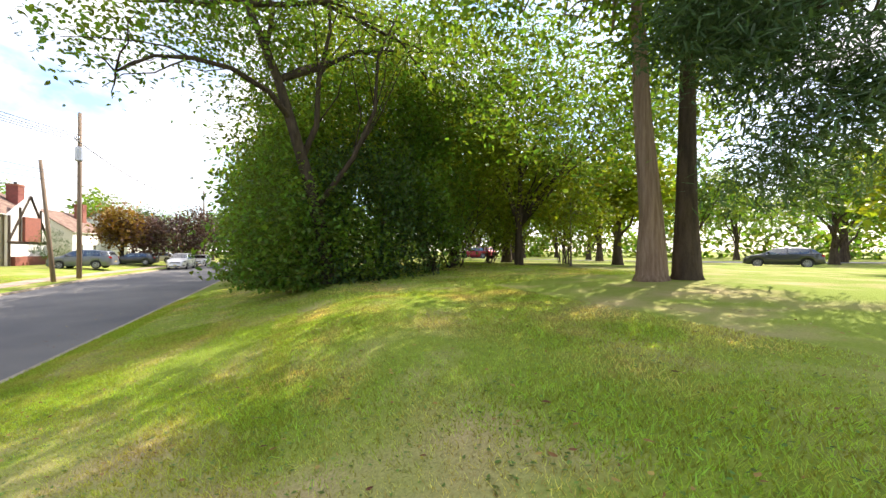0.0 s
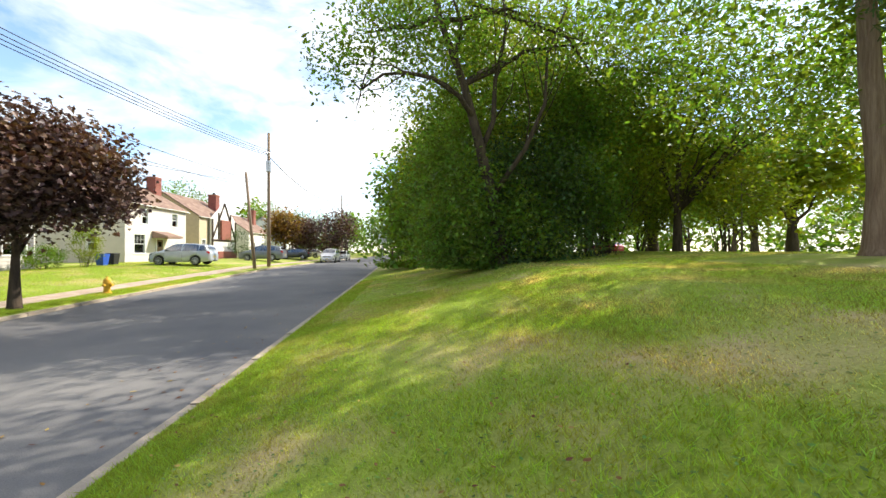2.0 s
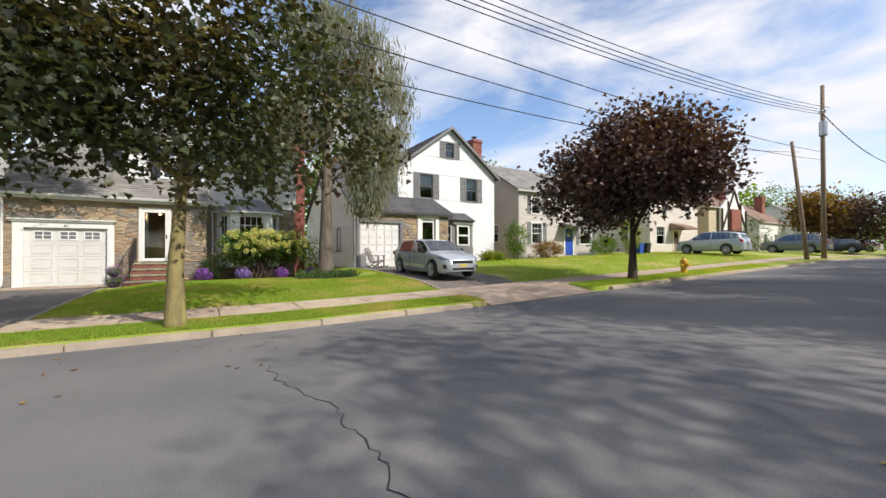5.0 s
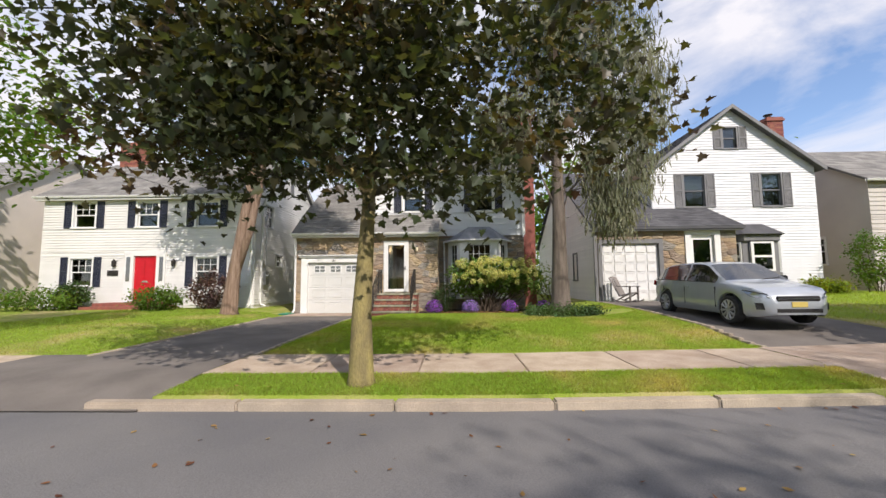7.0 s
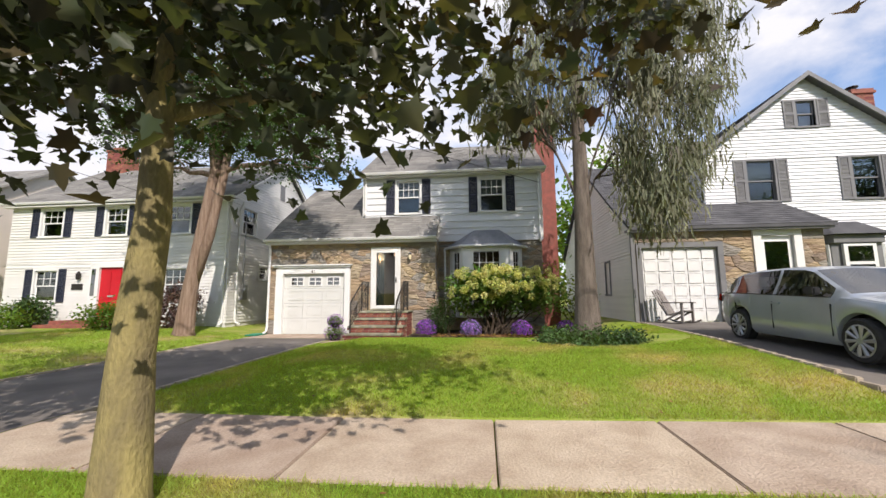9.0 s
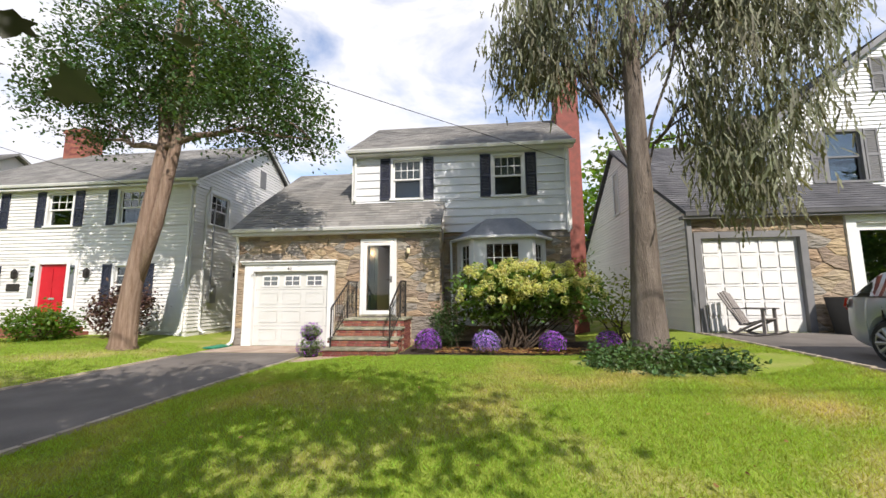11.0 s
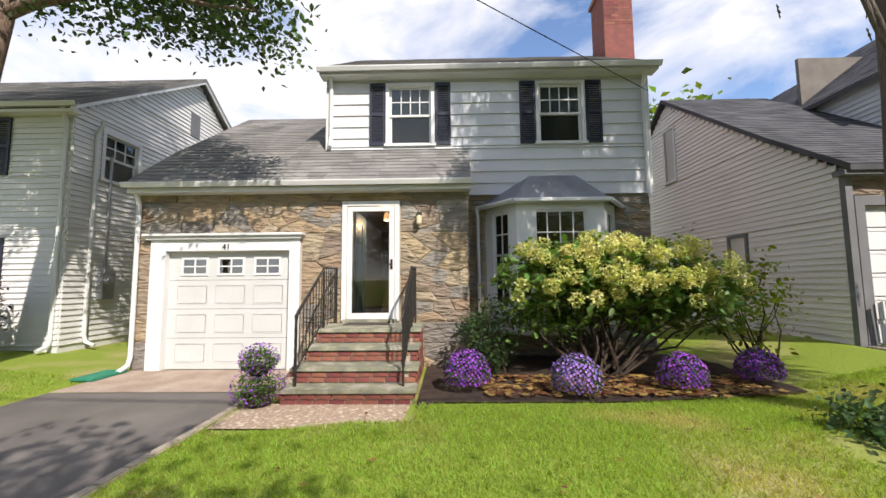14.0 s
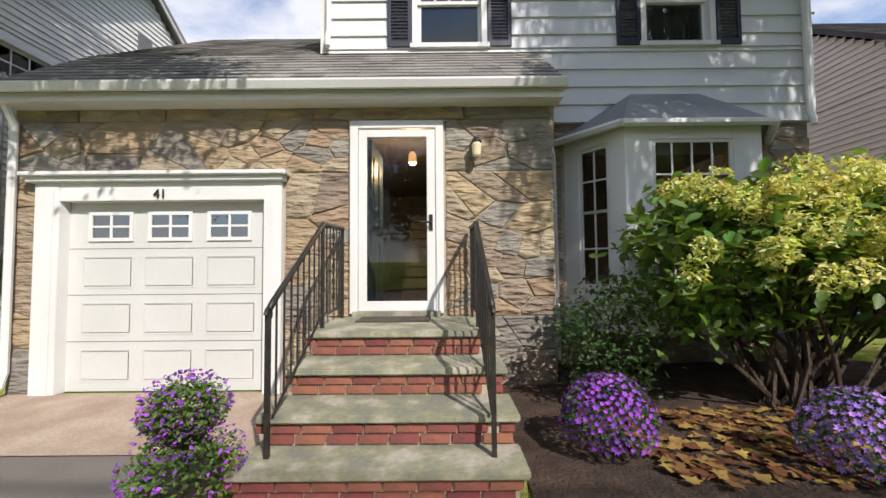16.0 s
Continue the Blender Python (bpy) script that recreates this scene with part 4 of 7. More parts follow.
for i, (xf, ya, yb, zt) in enumerate(TREADS):
    zb = zt - 0.055
    for c in range(2):
        z = zb - 0.04 - 0.072 * c
        y = ya + 0.01 + (0.0 if c else 0.06)
        if y > ya + 0.05:
            BR.append((half, (xf - 0.012, ya + 0.0, z), 0))
            y = ya + 0.055
        while y + 0.2 < yb + 0.02:
            BR.append((brick_front, (xf - 0.012 + random.uniform(-0.003, 0.003), y + 0.1, z), 0))
            y += 0.208
        if yb - y > 0.08:
            BR.append((half, (xf - 0.012, yb - 0.05, z), 0))
    # right and left flanks
    xe = FX if i == 3 else TREADS[i + 1][0]
    for side, yy in ((1, yb - 0.012), (-1, ya + 0.012)):
        z = zb - 0.04
        k = 0
        while z > 0.06:
            x = xf - 0.13 - (0.1 if k % 2 else 0)
            while x - 0.1 > xe:
                BR.append((brick_front, (x, yy, z), 90))
                x -= 0.208
            z -= 0.072
            k += 1
for me, at, rz in BR:
    b = new("brick", me)
    b.parent = steps
    b.matrix_basis = pose(*(Vector(at) - ORI[steps.name]), 0, 0, rz)
solo("doormat", Geo().box(FX + 0.12, FX + 0.5, -3.2, -2.45, 0.901, 0.913), RUG, "dark brown woven doormat on the top step", "mat", (FX, -2.8, 0.90), bevel=0.004)


def railing(y, flip):
    r = thing("stair_railing", (-24.3, y, 0.25), "black wrought-iron stair railing with twisted balusters", "railing", "railings of the front steps")
    top = [(-24.12, y, 1.18), (-24.2, y, 1.24), (-25.25, y, 1.86), (-25.95, y, 1.88)]
    part("handrail", Geo().tube(top, 0.022, 8), IRON, r, smooth=True)
    part("lower_rail", Geo().tube([(-24.2, y, 0.5), (-25.2, y, 1.02), (-25.95, y, 1.02)], 0.011, 6), IRON, r)
    part("newel_post", Geo().box(-24.135, -24.105, y - 0.015, y + 0.015, 0.27, 1.2), IRON, r)
    part("newel_post", Geo().box(-25.94, -25.91, y - 0.015, y + 0.015, 0.86, 1.9), IRON, r)
    part("newel_post", Geo().box(-25.24, -25.21, y - 0.015, y + 0.015, 0.86, 1.86), IRON, r)
    for i in range(1, 9):
        x = -24.12 - i * 0.125
        t = (-24.2 - x) / 1.05
        part("baluster", Geo().tube([(x, y, 0.5 + 0.52 * t), (x, y, 1.24 + 0.62 * t)], 0.0075, 6), IRON, r)
    for i in range(1, 6):
        x = -25.23 - i * 0.116
        part("baluster", Geo().tube([(x, y, 1.02), (x, y, 1.87)], 0.0075, 6), IRON, r)
    for k in range(5):
        z = 1.14 + k * 0.15
        pts = [(-25.58 + 0.05 * math.cos(a) * (1 - a / 14), y, z + 0.06 * math.sin(a)) for a in np.linspace(0, 5.6, 14)]
        part("scroll", Geo().tube(pts, 0.006, 5), IRON, r)
    part("end_scroll", Geo().tube([(-24.12 + 0.035 * math.cos(a), y, 1.16 + 0.035 * math.sin(a)) for a in np.linspace(0, 5, 10)], 0.014, 6), IRON, r)


railing(-3.42, 1), railing(-2.0, -1)
pad = sheet("pavement_pad", np.linspace(-24.0, -23.15, 3), np.linspace(-3.98, -1.84, 3), lambda x, y: 0.085, AGGREGATE, "sandy exposed-aggregate concrete pad before the steps", "pavement")


# ---- neighbouring houses ----
def side_span(a, b):
    return lambda z: (a, b)


# white gabled house
WG = thing("house", (-27.0, 11.9, 0.45), "white clapboard house with steep front gable and grey shutters", "house")
WX, ZB = -27.0, 0.4
frw, frg = ("x", WX, 1), ("x", -25.7, 1)
A0, A1, AP = 8.55, 15.75, (12.18, 9.1)
att, wa, wb = (11.85, 12.45, 7.25, 8.2), (10.0, 10.9, 4.6, 6.05), (13.4, 14.25, 4.6, 6.05)


def gable_span(z):
    if z < 6.4:
        return (A0, A1)
    t = (z - 6.4) / (AP[1] - 6.4)
    return (A0 + (AP[0] - A0) * t, A1 + (AP[0] - A1) * t)


wh_holes = [att, wa, wb]
wall_box(WG, frw, A0, A1, ZB, 6.25, [wa, wb], SIDING)
g = Geo()
for a, b, c, d in rects(A0, A1, 6.25, 9.1, [att]):
    for k in range(8):
        z0, z1 = c + (d - c) * k / 8, c + (d - c) * (k + 1) / 8
        s = gable_span(z1)
        u0, u1 = max(a, s[0]), min(b, s[1])
        if u1 > u0:
            fbox(g, frw, u0, u1, -0.18, 0, z0, z1)
part("gable", g, SIDING, WG)
board_rows(WG, frw, 0.6, 9.05, 0.125, gable_span, [(h[0] - 0.07, h[1] + 0.07, h[2] - 0.06, h[3] + 0.07) for h in wh_holes], SIDING)
for h, bl in ((att, 0), (wa, 0.45), (wb, 0.4)):
    window(WG, frw, *h, casing=0.07, upper=(1, 1), shutters=GREYSH, trim=GREYSH, blind=bl, shutter_w=0.36)
part("wall", Geo().box(-36, WX - 0.18, A0, A0 + 0.15, ZB, 6.3), SIDING, WG)
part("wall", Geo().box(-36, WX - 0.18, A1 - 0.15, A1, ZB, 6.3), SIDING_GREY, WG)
board_rows(WG, ("y", A0, -1), 3.6, 6.2, 0.125, side_span(-36, WX), [], SIDING)
part("wall", Geo().box(-36.1, -36, A0, A1, ZB, 6.3), SIDING, WG)
for s, e in ((1, A0 - 0.25), (-1, A1 + 0.25)):
    shingle_roof(WG, (e, 6.25), (AP[0], 9.18), -36.2, WX + 0.3, "x", ROOF_DARK)
for e in (A0 - 0.3, A1 + 0.3):
    part("rake_board", Geo().prism([(WX + 0.27, e, 6.09), (WX + 0.27, AP[0], 9.03), (WX + 0.27, AP[0], 9.2), (WX + 0.27, e, 6.27)], (0.05, 0, 0)), GREYSH, WG)
chimney(WG, -29.4, -28.6, 15.2, 15.95, 0.3, 9.45)
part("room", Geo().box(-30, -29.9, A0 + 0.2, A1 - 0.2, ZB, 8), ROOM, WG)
# its garage wing
gh = (5.73, 8.05, 0.45, 2.87)
dh = (9.35, 10.3, 0.9, 3.2)
wall_box(WG, frg, 5.45, 11.2, ZB, 3.55, [gh, dh], MORTAR)
stone_wall(WG, frg, rects(5.45, 11.2, 0.45, 3.5, [(5.5, 8.2, 0.4, 3.05), (9.1, 10.55, 0.4, 3.5)]), 0.4)
part("wall", Geo().box(-36, -25.88, 5.45, 5.6, ZB, 3.6), SIDING_WING, WG)
board_rows(WG, ("y", 5.45, -1), 0.5, 3.5, 0.115, side_span(-36, -25.7), [(-28.6, -27.9, 1.3, 2.7)], SIDING_WING)
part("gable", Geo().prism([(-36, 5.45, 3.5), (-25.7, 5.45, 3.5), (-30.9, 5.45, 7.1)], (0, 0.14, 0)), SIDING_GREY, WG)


def wing_span(z):
    t = (z - 3.5) / 3.6
    return (-36 + 5.1 * t, -25.7 - 5.2 * t)


board_rows(WG, ("y", 5.45, -1), 3.5, 7.0, 0.115, wing_span, [(-31.1, -30.5, 4.55, 6.35)], SIDING_WING)
window(WG, ("y", 5.45, -1), -28.5, -28.0, 1.4, 2.6, casing=0.07, upper=(1, 1), trim=GREYSH)
window(WG, ("y", 5.45, -1), -31.05, -30.55, 4.65, 6.25, casing=0.07, upper=(1, 1), trim=WHITE)
part("corner_board", Geo().box(-25.72, -25.62, 5.40, 5.52, ZB, 3.5), GREYSH, WG)
shingle_roof(WG, (-25.4, 3.52), (-27.0, 4.55), 5.3, 11.4, "y", ROOF_DARK, u1_top=10.9)
shingle_roof(WG, (-27.0, 4.55), (-30.9, 7.28), 5.3, A0 - 0.02, "y", ROOF_DARK)
shingle_roof(WG, (-36.2, 3.55), (-30.9, 7.28), 5.3, A0 - 0.02, "y", ROOF_DARK)
part("fascia", Geo().box(-25.68, -25.45, 5.25, 11.35, 3.36, 3.44), GREYSH, WG)
g2 = part("garage_door", fbox(Geo(), frg, gh[0], gh[1], -0.12, -0.08, gh[2], gh[3]), WHITE, WG, "white garage door with small square panels")
for r in range(6):
    for c in range(5):
        a, z = gh[0] + 0.05 + c * 0.446, gh[2] + 0.04 + r * 0.395
        part("panel", fbox(Geo(), frg, a + 0.03, a + 0.41, -0.08, -0.06, z + 0.03, z + 0.36), WHITE, g2, bevel=0.01)
for q in ((gh[0] - 0.16, gh[0], ZB, gh[3] + 0.16), (gh[1], gh[1] + 0.16, ZB, gh[3] + 0.16), (gh[0], gh[1], gh[3], gh[3] + 0.16)):
    part("garage_casing", fbox(Geo(), frg, q[0], q[1], -0.12, 0.05, q[2], q[3]), GREYSH, WG)
g = Geo()
for q in ((9.12, dh[0], ZB, 3.5), (dh[1], 10.53, ZB, 3.5), (dh[0], dh[1], dh[3], 3.5)):
    fbox(g, frg, q[0], q[1], -0.12, 0.06, q[2], q[3])
part("door_casing", g, WHITE, WG)
d2 = part("front_door", fbox(Geo(), frg, dh[0] + 0.02, dh[1] - 0.02, -0.1, -0.05, dh[2], dh[3] - 0.02), WHITE, WG, "white storm door with tall glass")
part("pane", fbox(Geo(), frg, dh[0] + 0.14, dh[1] - 0.14, -0.049, -0.04, 1.5, 3.0), GLASS_CAR, d2)
part("door_step", Geo().box(-25.68, -24.9, 9.0, 10.6, 0.4, 0.62).box(-25.68, -25.3, 9.0, 10.6, 0.62, 0.82), SLATE, WG)
# its bay
pts = [(WX, 11.55), (-26.35, 12.0), (-26.35, 13.5), (WX, 13.95)]
bb = part("bay_window", Geo().prism([(x, y, 0.9) for x, y in pts], (0, 0, 0.75)).prism([(x, y, 3.0) for x, y in pts], (0, 0, 0.25)).prism([(x * 1 + (-26.45 - x) * 0.0 - 0.12, y, 1.65) for x, y in pts], (0, 0, 1.35)), GREYSH, WG)
for (x0, y0), (x1, y1) in zip(pts, pts[1:]):
    a, b = Vector((x0, y0, 1.7)), Vector((x1, y1, 1.7))
    d = b - a
    n = Vector((d.y, -d.x, 0)).normalized()
    n = n if n.x > 0 else -n
    p, q = a + d * 0.18, b - d * 0.18
    part("sash", Geo().prism([p, q, q - n * 0.1, p - n * 0.1], (0, 0, 1.25)), WHITE, bb)
    p, q = a + d * 0.26, b - d * 0.26
    for z in (0.08, 0.68):
        up = Vector((0, 0, z))
        part("pane", Geo().prism([p + n * 0.01 + up, q + n * 0.01 + up, q + up, p + up], (0, 0, 0.5)), GLASS_CAR, bb)
part("bay_roof", Geo().add([(WX, 11.4, 3.27), (-26.2, 11.9, 3.27), (-26.2, 13.6, 3.27), (WX, 14.1, 3.27), (WX, 12.2, 3.8), (WX, 13.3, 3.8)], [(0, 1, 4), (1, 2, 5, 4), (2, 3, 5), (0, 3, 2, 1), (0, 4, 5, 3)]), ROOF_DARK, bb)

# ivory colonial with the red door
LH = thing("house", (-26.8, -14.3, 0.3), "two-storey ivory clapboard colonial with black shutters and red door", "house")
frl, LX, L0, L1 = ("x", -26.8, 1), -26.8, -19.3, -9.35
wins = [(-17.85, -16.85, 3.98, 5.12), (-14.85, -13.9, 3.98, 5.12), (-12.1, -11.1, 3.98, 5.12), (-17.87, -16.85, 1.3, 2.55), (-12.05, -11.05, 1.3, 2.55)]
rd = (-14.9, -13.85, 0.55, 2.65)
wall_box(LH, frl, L0, L1, 0.2, 5.4, wins + [rd], SIDING_L)
board_rows(LH, frl, 0.4, 5.35, 0.12, side_span(L0, L1), [(h[0] - 0.09, h[1] + 0.09, h[2] - 0.06, h[3] + 0.09) for h in wins] + [(rd[0] - 0.45, rd[1] + 0.45, 0.3, 2.85)], SIDING_L)
for h in wins:
    window(LH, frl, *h, shutters=NAVY, blind=0.0, shutter_w=0.34)
sidew = [(-28.5, -27.55, 4.05, 5.12), (-29.5, -28.9, 2.2, 2.75)]
wall_box(LH, ("y", L1, 1), -34.6, LX - 0.18, 0.2, 5.4, sidew, SIDING_L)
board_rows(LH, ("y", L1, 1), 0.4, 5.4, 0.12, side_span(-34.6, LX), [(h[0] - 0.09, h[1] + 0.09, h[2] - 0.06, h[3] + 0.09) for h in sidew], SIDING_L)
for h in sidew:
    window(LH, ("y", L1, 1), *h, upper=(3, 2))


def lh_span(z):
    t = (z - 5.4) / 2.6
    return (-34.6 + 3.9 * t, LX - 3.9 * t)


part("gable", Geo().prism([(-34.6, L1 - 0.15, 5.4), (LX, L1 - 0.15, 5.4), (-30.7, L1 - 0.15, 8.0)], (0, 0.14, 0)), SIDING_L, LH)
board_rows(LH, ("y", L1, 1), 5.4, 7.95, 0.12, lh_span, [(-30.8, -30.4, 6.2, 6.95)], SIDING_L)
part("vent", Geo().box(-30.8, -30.4, L1, L1 + 0.05, 6.2, 6.95), GREYSH, LH)
part("wall", Geo().box(-34.7, -34.6, L0, L1, 0.2, 5.4).box(-34.6, LX - 0.18, L0, L0 + 0.15, 0.2, 5.4), SIDING_L, LH)
part("gable", Geo().prism([(-34.6, L0, 5.4), (LX, L0, 5.4), (-30.7, L0, 8.0)], (0, 0.14, 0)), SIDING_L, LH)
shingle_roof(LH, (LX + 0.3, 5.4), (-30.7, 8.15), L0 - 0.25, L1 + 0.25, "y", ROOF)
shingle_roof(LH, (-34.9, 5.4), (-30.7, 8.15), L0 - 0.25, L1 + 0.25, "y", ROOF)
for (xa, xb) in ((LX + 0.3, -30.7), (-34.9, -30.7)):
    part("rake_board", Geo().prism([(xa, L1 + 0.2, 5.22), (xb, L1 + 0.2, 7.98), (xb, L1 + 0.2, 8.12), (xa, L1 + 0.2, 5.38)], (0, 0.04, 0)), WHITE, LH)
gutter(LH, frl, L0 - 0.3, L1 + 0.3, 0.22, 5.4)
part("fascia", Geo().box(LX + 0.02, LX + 0.25, L0 - 0.2, L1 + 0.2, 5.22, 5.28), WHITE, LH)
downpipe(LH, frl, L1 - 0.1, 0.3, 5.35)
downpipe(LH, ("y", L1, 1), -27.3, 0.3, 5.3)
chimney(LH, -31.2, -30.3, -19.0, -18.0, 6.0, 9.4)
rdp = part("front_door", fbox(Geo(), frl, rd[0], rd[1], -0.1, -0.04, rd[2], rd[3]), RED, LH, "bright red panelled front door")
for r in range(3):
    for c in range(2):
        a, z = rd[0] + 0.12 + c * 0.44, rd[2] + 0.15 + r * 0.66
        part("door_panel", fbox(Geo(), frl, a, a + 0.36, -0.04, -0.025, z, z + 0.5), RED, rdp, bevel=0.01)
part("mail_slot", fbox(Geo(), frl, -14.5, -14.25, -0.04, -0.01, 1.45, 1.52), CHROME, rdp)
for q in ((rd[0] - 0.42, rd[0], 0.5, 2.85), (rd[1], rd[1] + 0.42, 0.5, 2.85), (rd[0], rd[1], rd[3], 2.85)):
    part("door_casing", fbox(Geo(), frl, q[0], q[1], -0.1, 0.05, q[2], q[3]), WHITE, LH)
for a in (rd[0] - 0.33, rd[1] + 0.15):
    part("sidelight", fbox(Geo(), frl, a, a + 0.18, 0.051, 0.06, 1.5, 2.6), GLASS_CAR, LH)
for a in (-15.75, -13.0):
    part("porch_lantern", Geo().lathe((LX + 0.12, a, 0), [(0.03, 2.15), (0.08, 2.2), (0.09, 2.4), (0.02, 2.5)], 8), IRON, LH)
part("house_plaque", Geo().box(LX + 0.02, LX + 0.05, -16.1, -15.6, 1.75, 2.0), IRON, LH)
part("porch_step", Geo().box(LX, -25.6, -16.2, -12.8, 0.25, 0.42).box(LX, -25.9, -15.9, -13.0, 0.42, 0.56), BRICK, LH)
part("electric_meter", Geo().box(-27.85, -27.55, L1 + 0.02, L1 + 0.18, 1.3, 1.9).lathe((-27.7, L1 + 0.18, 1.7), [(0.1, 0), (0.1, 0.06)], 12, "y").tube([(-27.7, L1 + 0.06, 1.9), (-27.7, L1 + 0.06, 4.6)], 0.03, 6), STEEL, LH)
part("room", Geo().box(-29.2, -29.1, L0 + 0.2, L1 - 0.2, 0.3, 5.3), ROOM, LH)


def plain_house(x, y0, y1, zb, eave_z, ridge_z, siding, roof, wins, label, door=None, door_mat=BLUE, depth=8.0, chim=None, step=0.2, trim=WHITE, sh=None, groups=""):
    """A simpler two-storey house facing the street, with boards on the front and near side."""
    h = thing("house", (x, (y0 + y1) / 2, zb), label, "house")
    f = ("x", x, 1)
    holes = list(wins)
    wall_box(h, f, y0, y1, zb - 0.3, eave_z, holes, siding)
    board_rows(h, f, zb + 0.2, eave_z - 0.05, step, side_span(y0, y1), [(q[0] - 0.09, q[1] + 0.09, q[2] - 0.06, q[3] + 0.09) for q in holes] + ([(door[0] - 0.2, door[1] + 0.2, zb, door[3] + 0.2)] if door else []), siding)
    for q in wins:
        window(h, f, *q, shutters=sh, trim=trim, blind=0.4, upper=(3, 2))
    sw = [(x - 3.0, x - 2.2, zb + 1.3, zb + 2.6), (x - 3.0, x - 2.2, zb + 3.9, zb + 5.1)]
    sw = [q for q in sw if q[3] < eave_z]
    wall_box(h, ("y", y0, -1), x - depth, x - 0.18, zb - 0.3, eave_z, sw, siding)
    for q in sw:
        window(h, ("y", y0, -1), *q, trim=trim)
    part("wall", Geo().box(x - depth, x - 0.18, y1 - 0.15, y1, zb - 0.3, eave_z).box(x - depth - 0.1, x - depth, y0, y1, zb - 0.3, eave_z), siding, h)
    for a in (y0, y1 - 0.14):
        part("gable", Geo().prism([(x - depth, a, eave_z), (x, a, eave_z), (x - depth / 2, a, ridge_z - 0.15)], (0, 0.14, 0)), siding, h)
    shingle_roof(h, (x + 0.3, eave_z), (x - depth / 2, ridge_z), y0 - 0.25, y1 + 0.25, "y", roof, rows=0.3)
    shingle_roof(h, (x - depth - 0.3, eave_z), (x - depth / 2, ridge_z), y0 - 0.25, y1 + 0.25, "y", roof, rows=0.6)
    gutter(h, f, y0 - 0.3, y1 + 0.3, 0.22, eave_z)
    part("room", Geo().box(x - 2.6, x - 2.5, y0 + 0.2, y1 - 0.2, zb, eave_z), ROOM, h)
    if door:
        dd = part("front_door", fbox(Geo(), f, door[0], door[1], 0.0, 0.05, door[2], door[3]), door_mat, h)
        part("pane", fbox(Geo(), f, door[0] + 0.2, door[1] - 0.2, 0.05, 0.056, door[3] - 0.7, door[3] - 0.2), GLASS_CAR, dd)
        g = Geo()
        for q in ((door[0] - 0.14, door[0], door[2], door[3] + 0.14), (door[1], door[1] + 0.14, door[2], door[3] + 0.14), (door[0], door[1], door[3], door[3] + 0.14)):
            fbox(g, f, q[0], q[1], 0.0, 0.07, q[2], q[3])
        part("door_casing", g, trim, h)
        part("porch_step", Geo().box(x + 0.02, x + 1.2, door[0] - 0.4, door[1] + 0.4, zb - 0.2, zb + 0.2), SLATE, h)
    if chim:
        chimney(h, *chim)
    return h


GH = plain_house(-27.0, 18.0, 26.6, 0.75, 5.7, 8.3, SIDING_GREY, ROOF, [(19.3, 20.3, 1.9, 3.4), (19.3, 20.2, 4.1, 5.3), (24.6, 26.0, 1.9, 3.4), (24.6, 25.5, 4.1, 5.3)],
                 "two-storey greige clapboard house with a blue front door", door=(22.8, 23.7, 1.05, 3.1), door_mat=BLUEP, sh=GREYSH)
part("porch_roof", Geo().prism([(-26.95, 22.2, 3.5), (-25.8, 22.2, 3.3), (-25.8, 22.2, 3.2), (-26.95, 22.2, 3.2)], (0, 2.2, 0)), ROOF, GH)
TH = plain_house(-27.0, 34.5, 43.4, 1.0, 6.4, 9.0, SIDING_TAN, ROOF_RED, [(35.6, 37.0, 2.0, 3.7), (36.6, 37.4, 4.7, 6.0), (41.0, 41.9, 4.7, 6.0)],
                 "pale tan clapboard house with a reddish shingle roof", door=(38.6, 39.5, 1.3, 3.3), door_mat=BARK_RED, chim=(-30.5, -29.6, 42.6, 43.6, 5, 10.2))
part("porch_roof", Geo().prism([(-26.95, 37.9, 4.1), (-25.5, 37.9, 3.6), (-25.5, 37.9, 3.45), (-26.95, 37.9, 3.45)], (0, 2.4, 0)), ROOF_RED, TH)
YH = plain_house(-27.5, 47.0, 55.5, 1.1, 6.3, 9.2, mat("ochre_siding", (0.50, 0.42, 0.28), (0.45, 0.38, 0.26), bump=0.05), ROOF_RED, [(47.6, 48.4, 2.2, 3.6)],
                 "half-timbered ochre and white house with a red brick bay", chim=(-30, -29, 54.0, 55.0, 5, 10))
part("half_timber_gable", Geo().prism([(-27.3, 49.0, 1.0), (-27.3, 55.3, 1.0), (-27.3, 55.3, 6.2), (-27.3, 52.2, 8.4), (-27.3, 49.0, 6.2)], (0.25, 0, 0)), STUCCO, YH)
for a, b in (((49.0, 3.6), (52.2, 8.4)), ((55.3, 3.6), (52.2, 8.4)), ((49.1, 1.0), (49.1, 6.2)), ((50.6, 3.6), (50.6, 7.1)), ((53.8, 3.6), (53.8, 7.1)), ((49.0, 3.6), (55.3, 3.6)), ((55.2, 1.0), (55.2, 6.2))):
    part("timber", Geo().tube([(-27.02, a[0], a[1]), (-27.02, b[0], b[1])], 0.14, 4), BARK_DARK, YH)
part("brick_bay", Geo().box(-27.04, -26.8, 51.0, 53.4, 3.7, 6.2).box(-27.04, -26.7, 49.4, 55.0, 1.0, 2.2), BRICK, YH)
plain_house(-28, 62, 71, 1.1, 5.2, 8.2, STUCCO, ROOF_RED, [(63.5, 64.5, 2.1, 3.6), (67, 68, 2.1, 3.6)], "white one-and-a-half-storey house far along the street", chim=(-31, -30, 69, 70, 5, 9.5), step=0.3)
plain_house(-28, 78, 87, 1.1, 6.2, 9.0, SIDING_L, ROOF, [(79.5, 80.5, 2.1, 3.6), (84, 85, 2.1, 3.6)], "pale clapboard house at the far bend of the street", step=0.3)
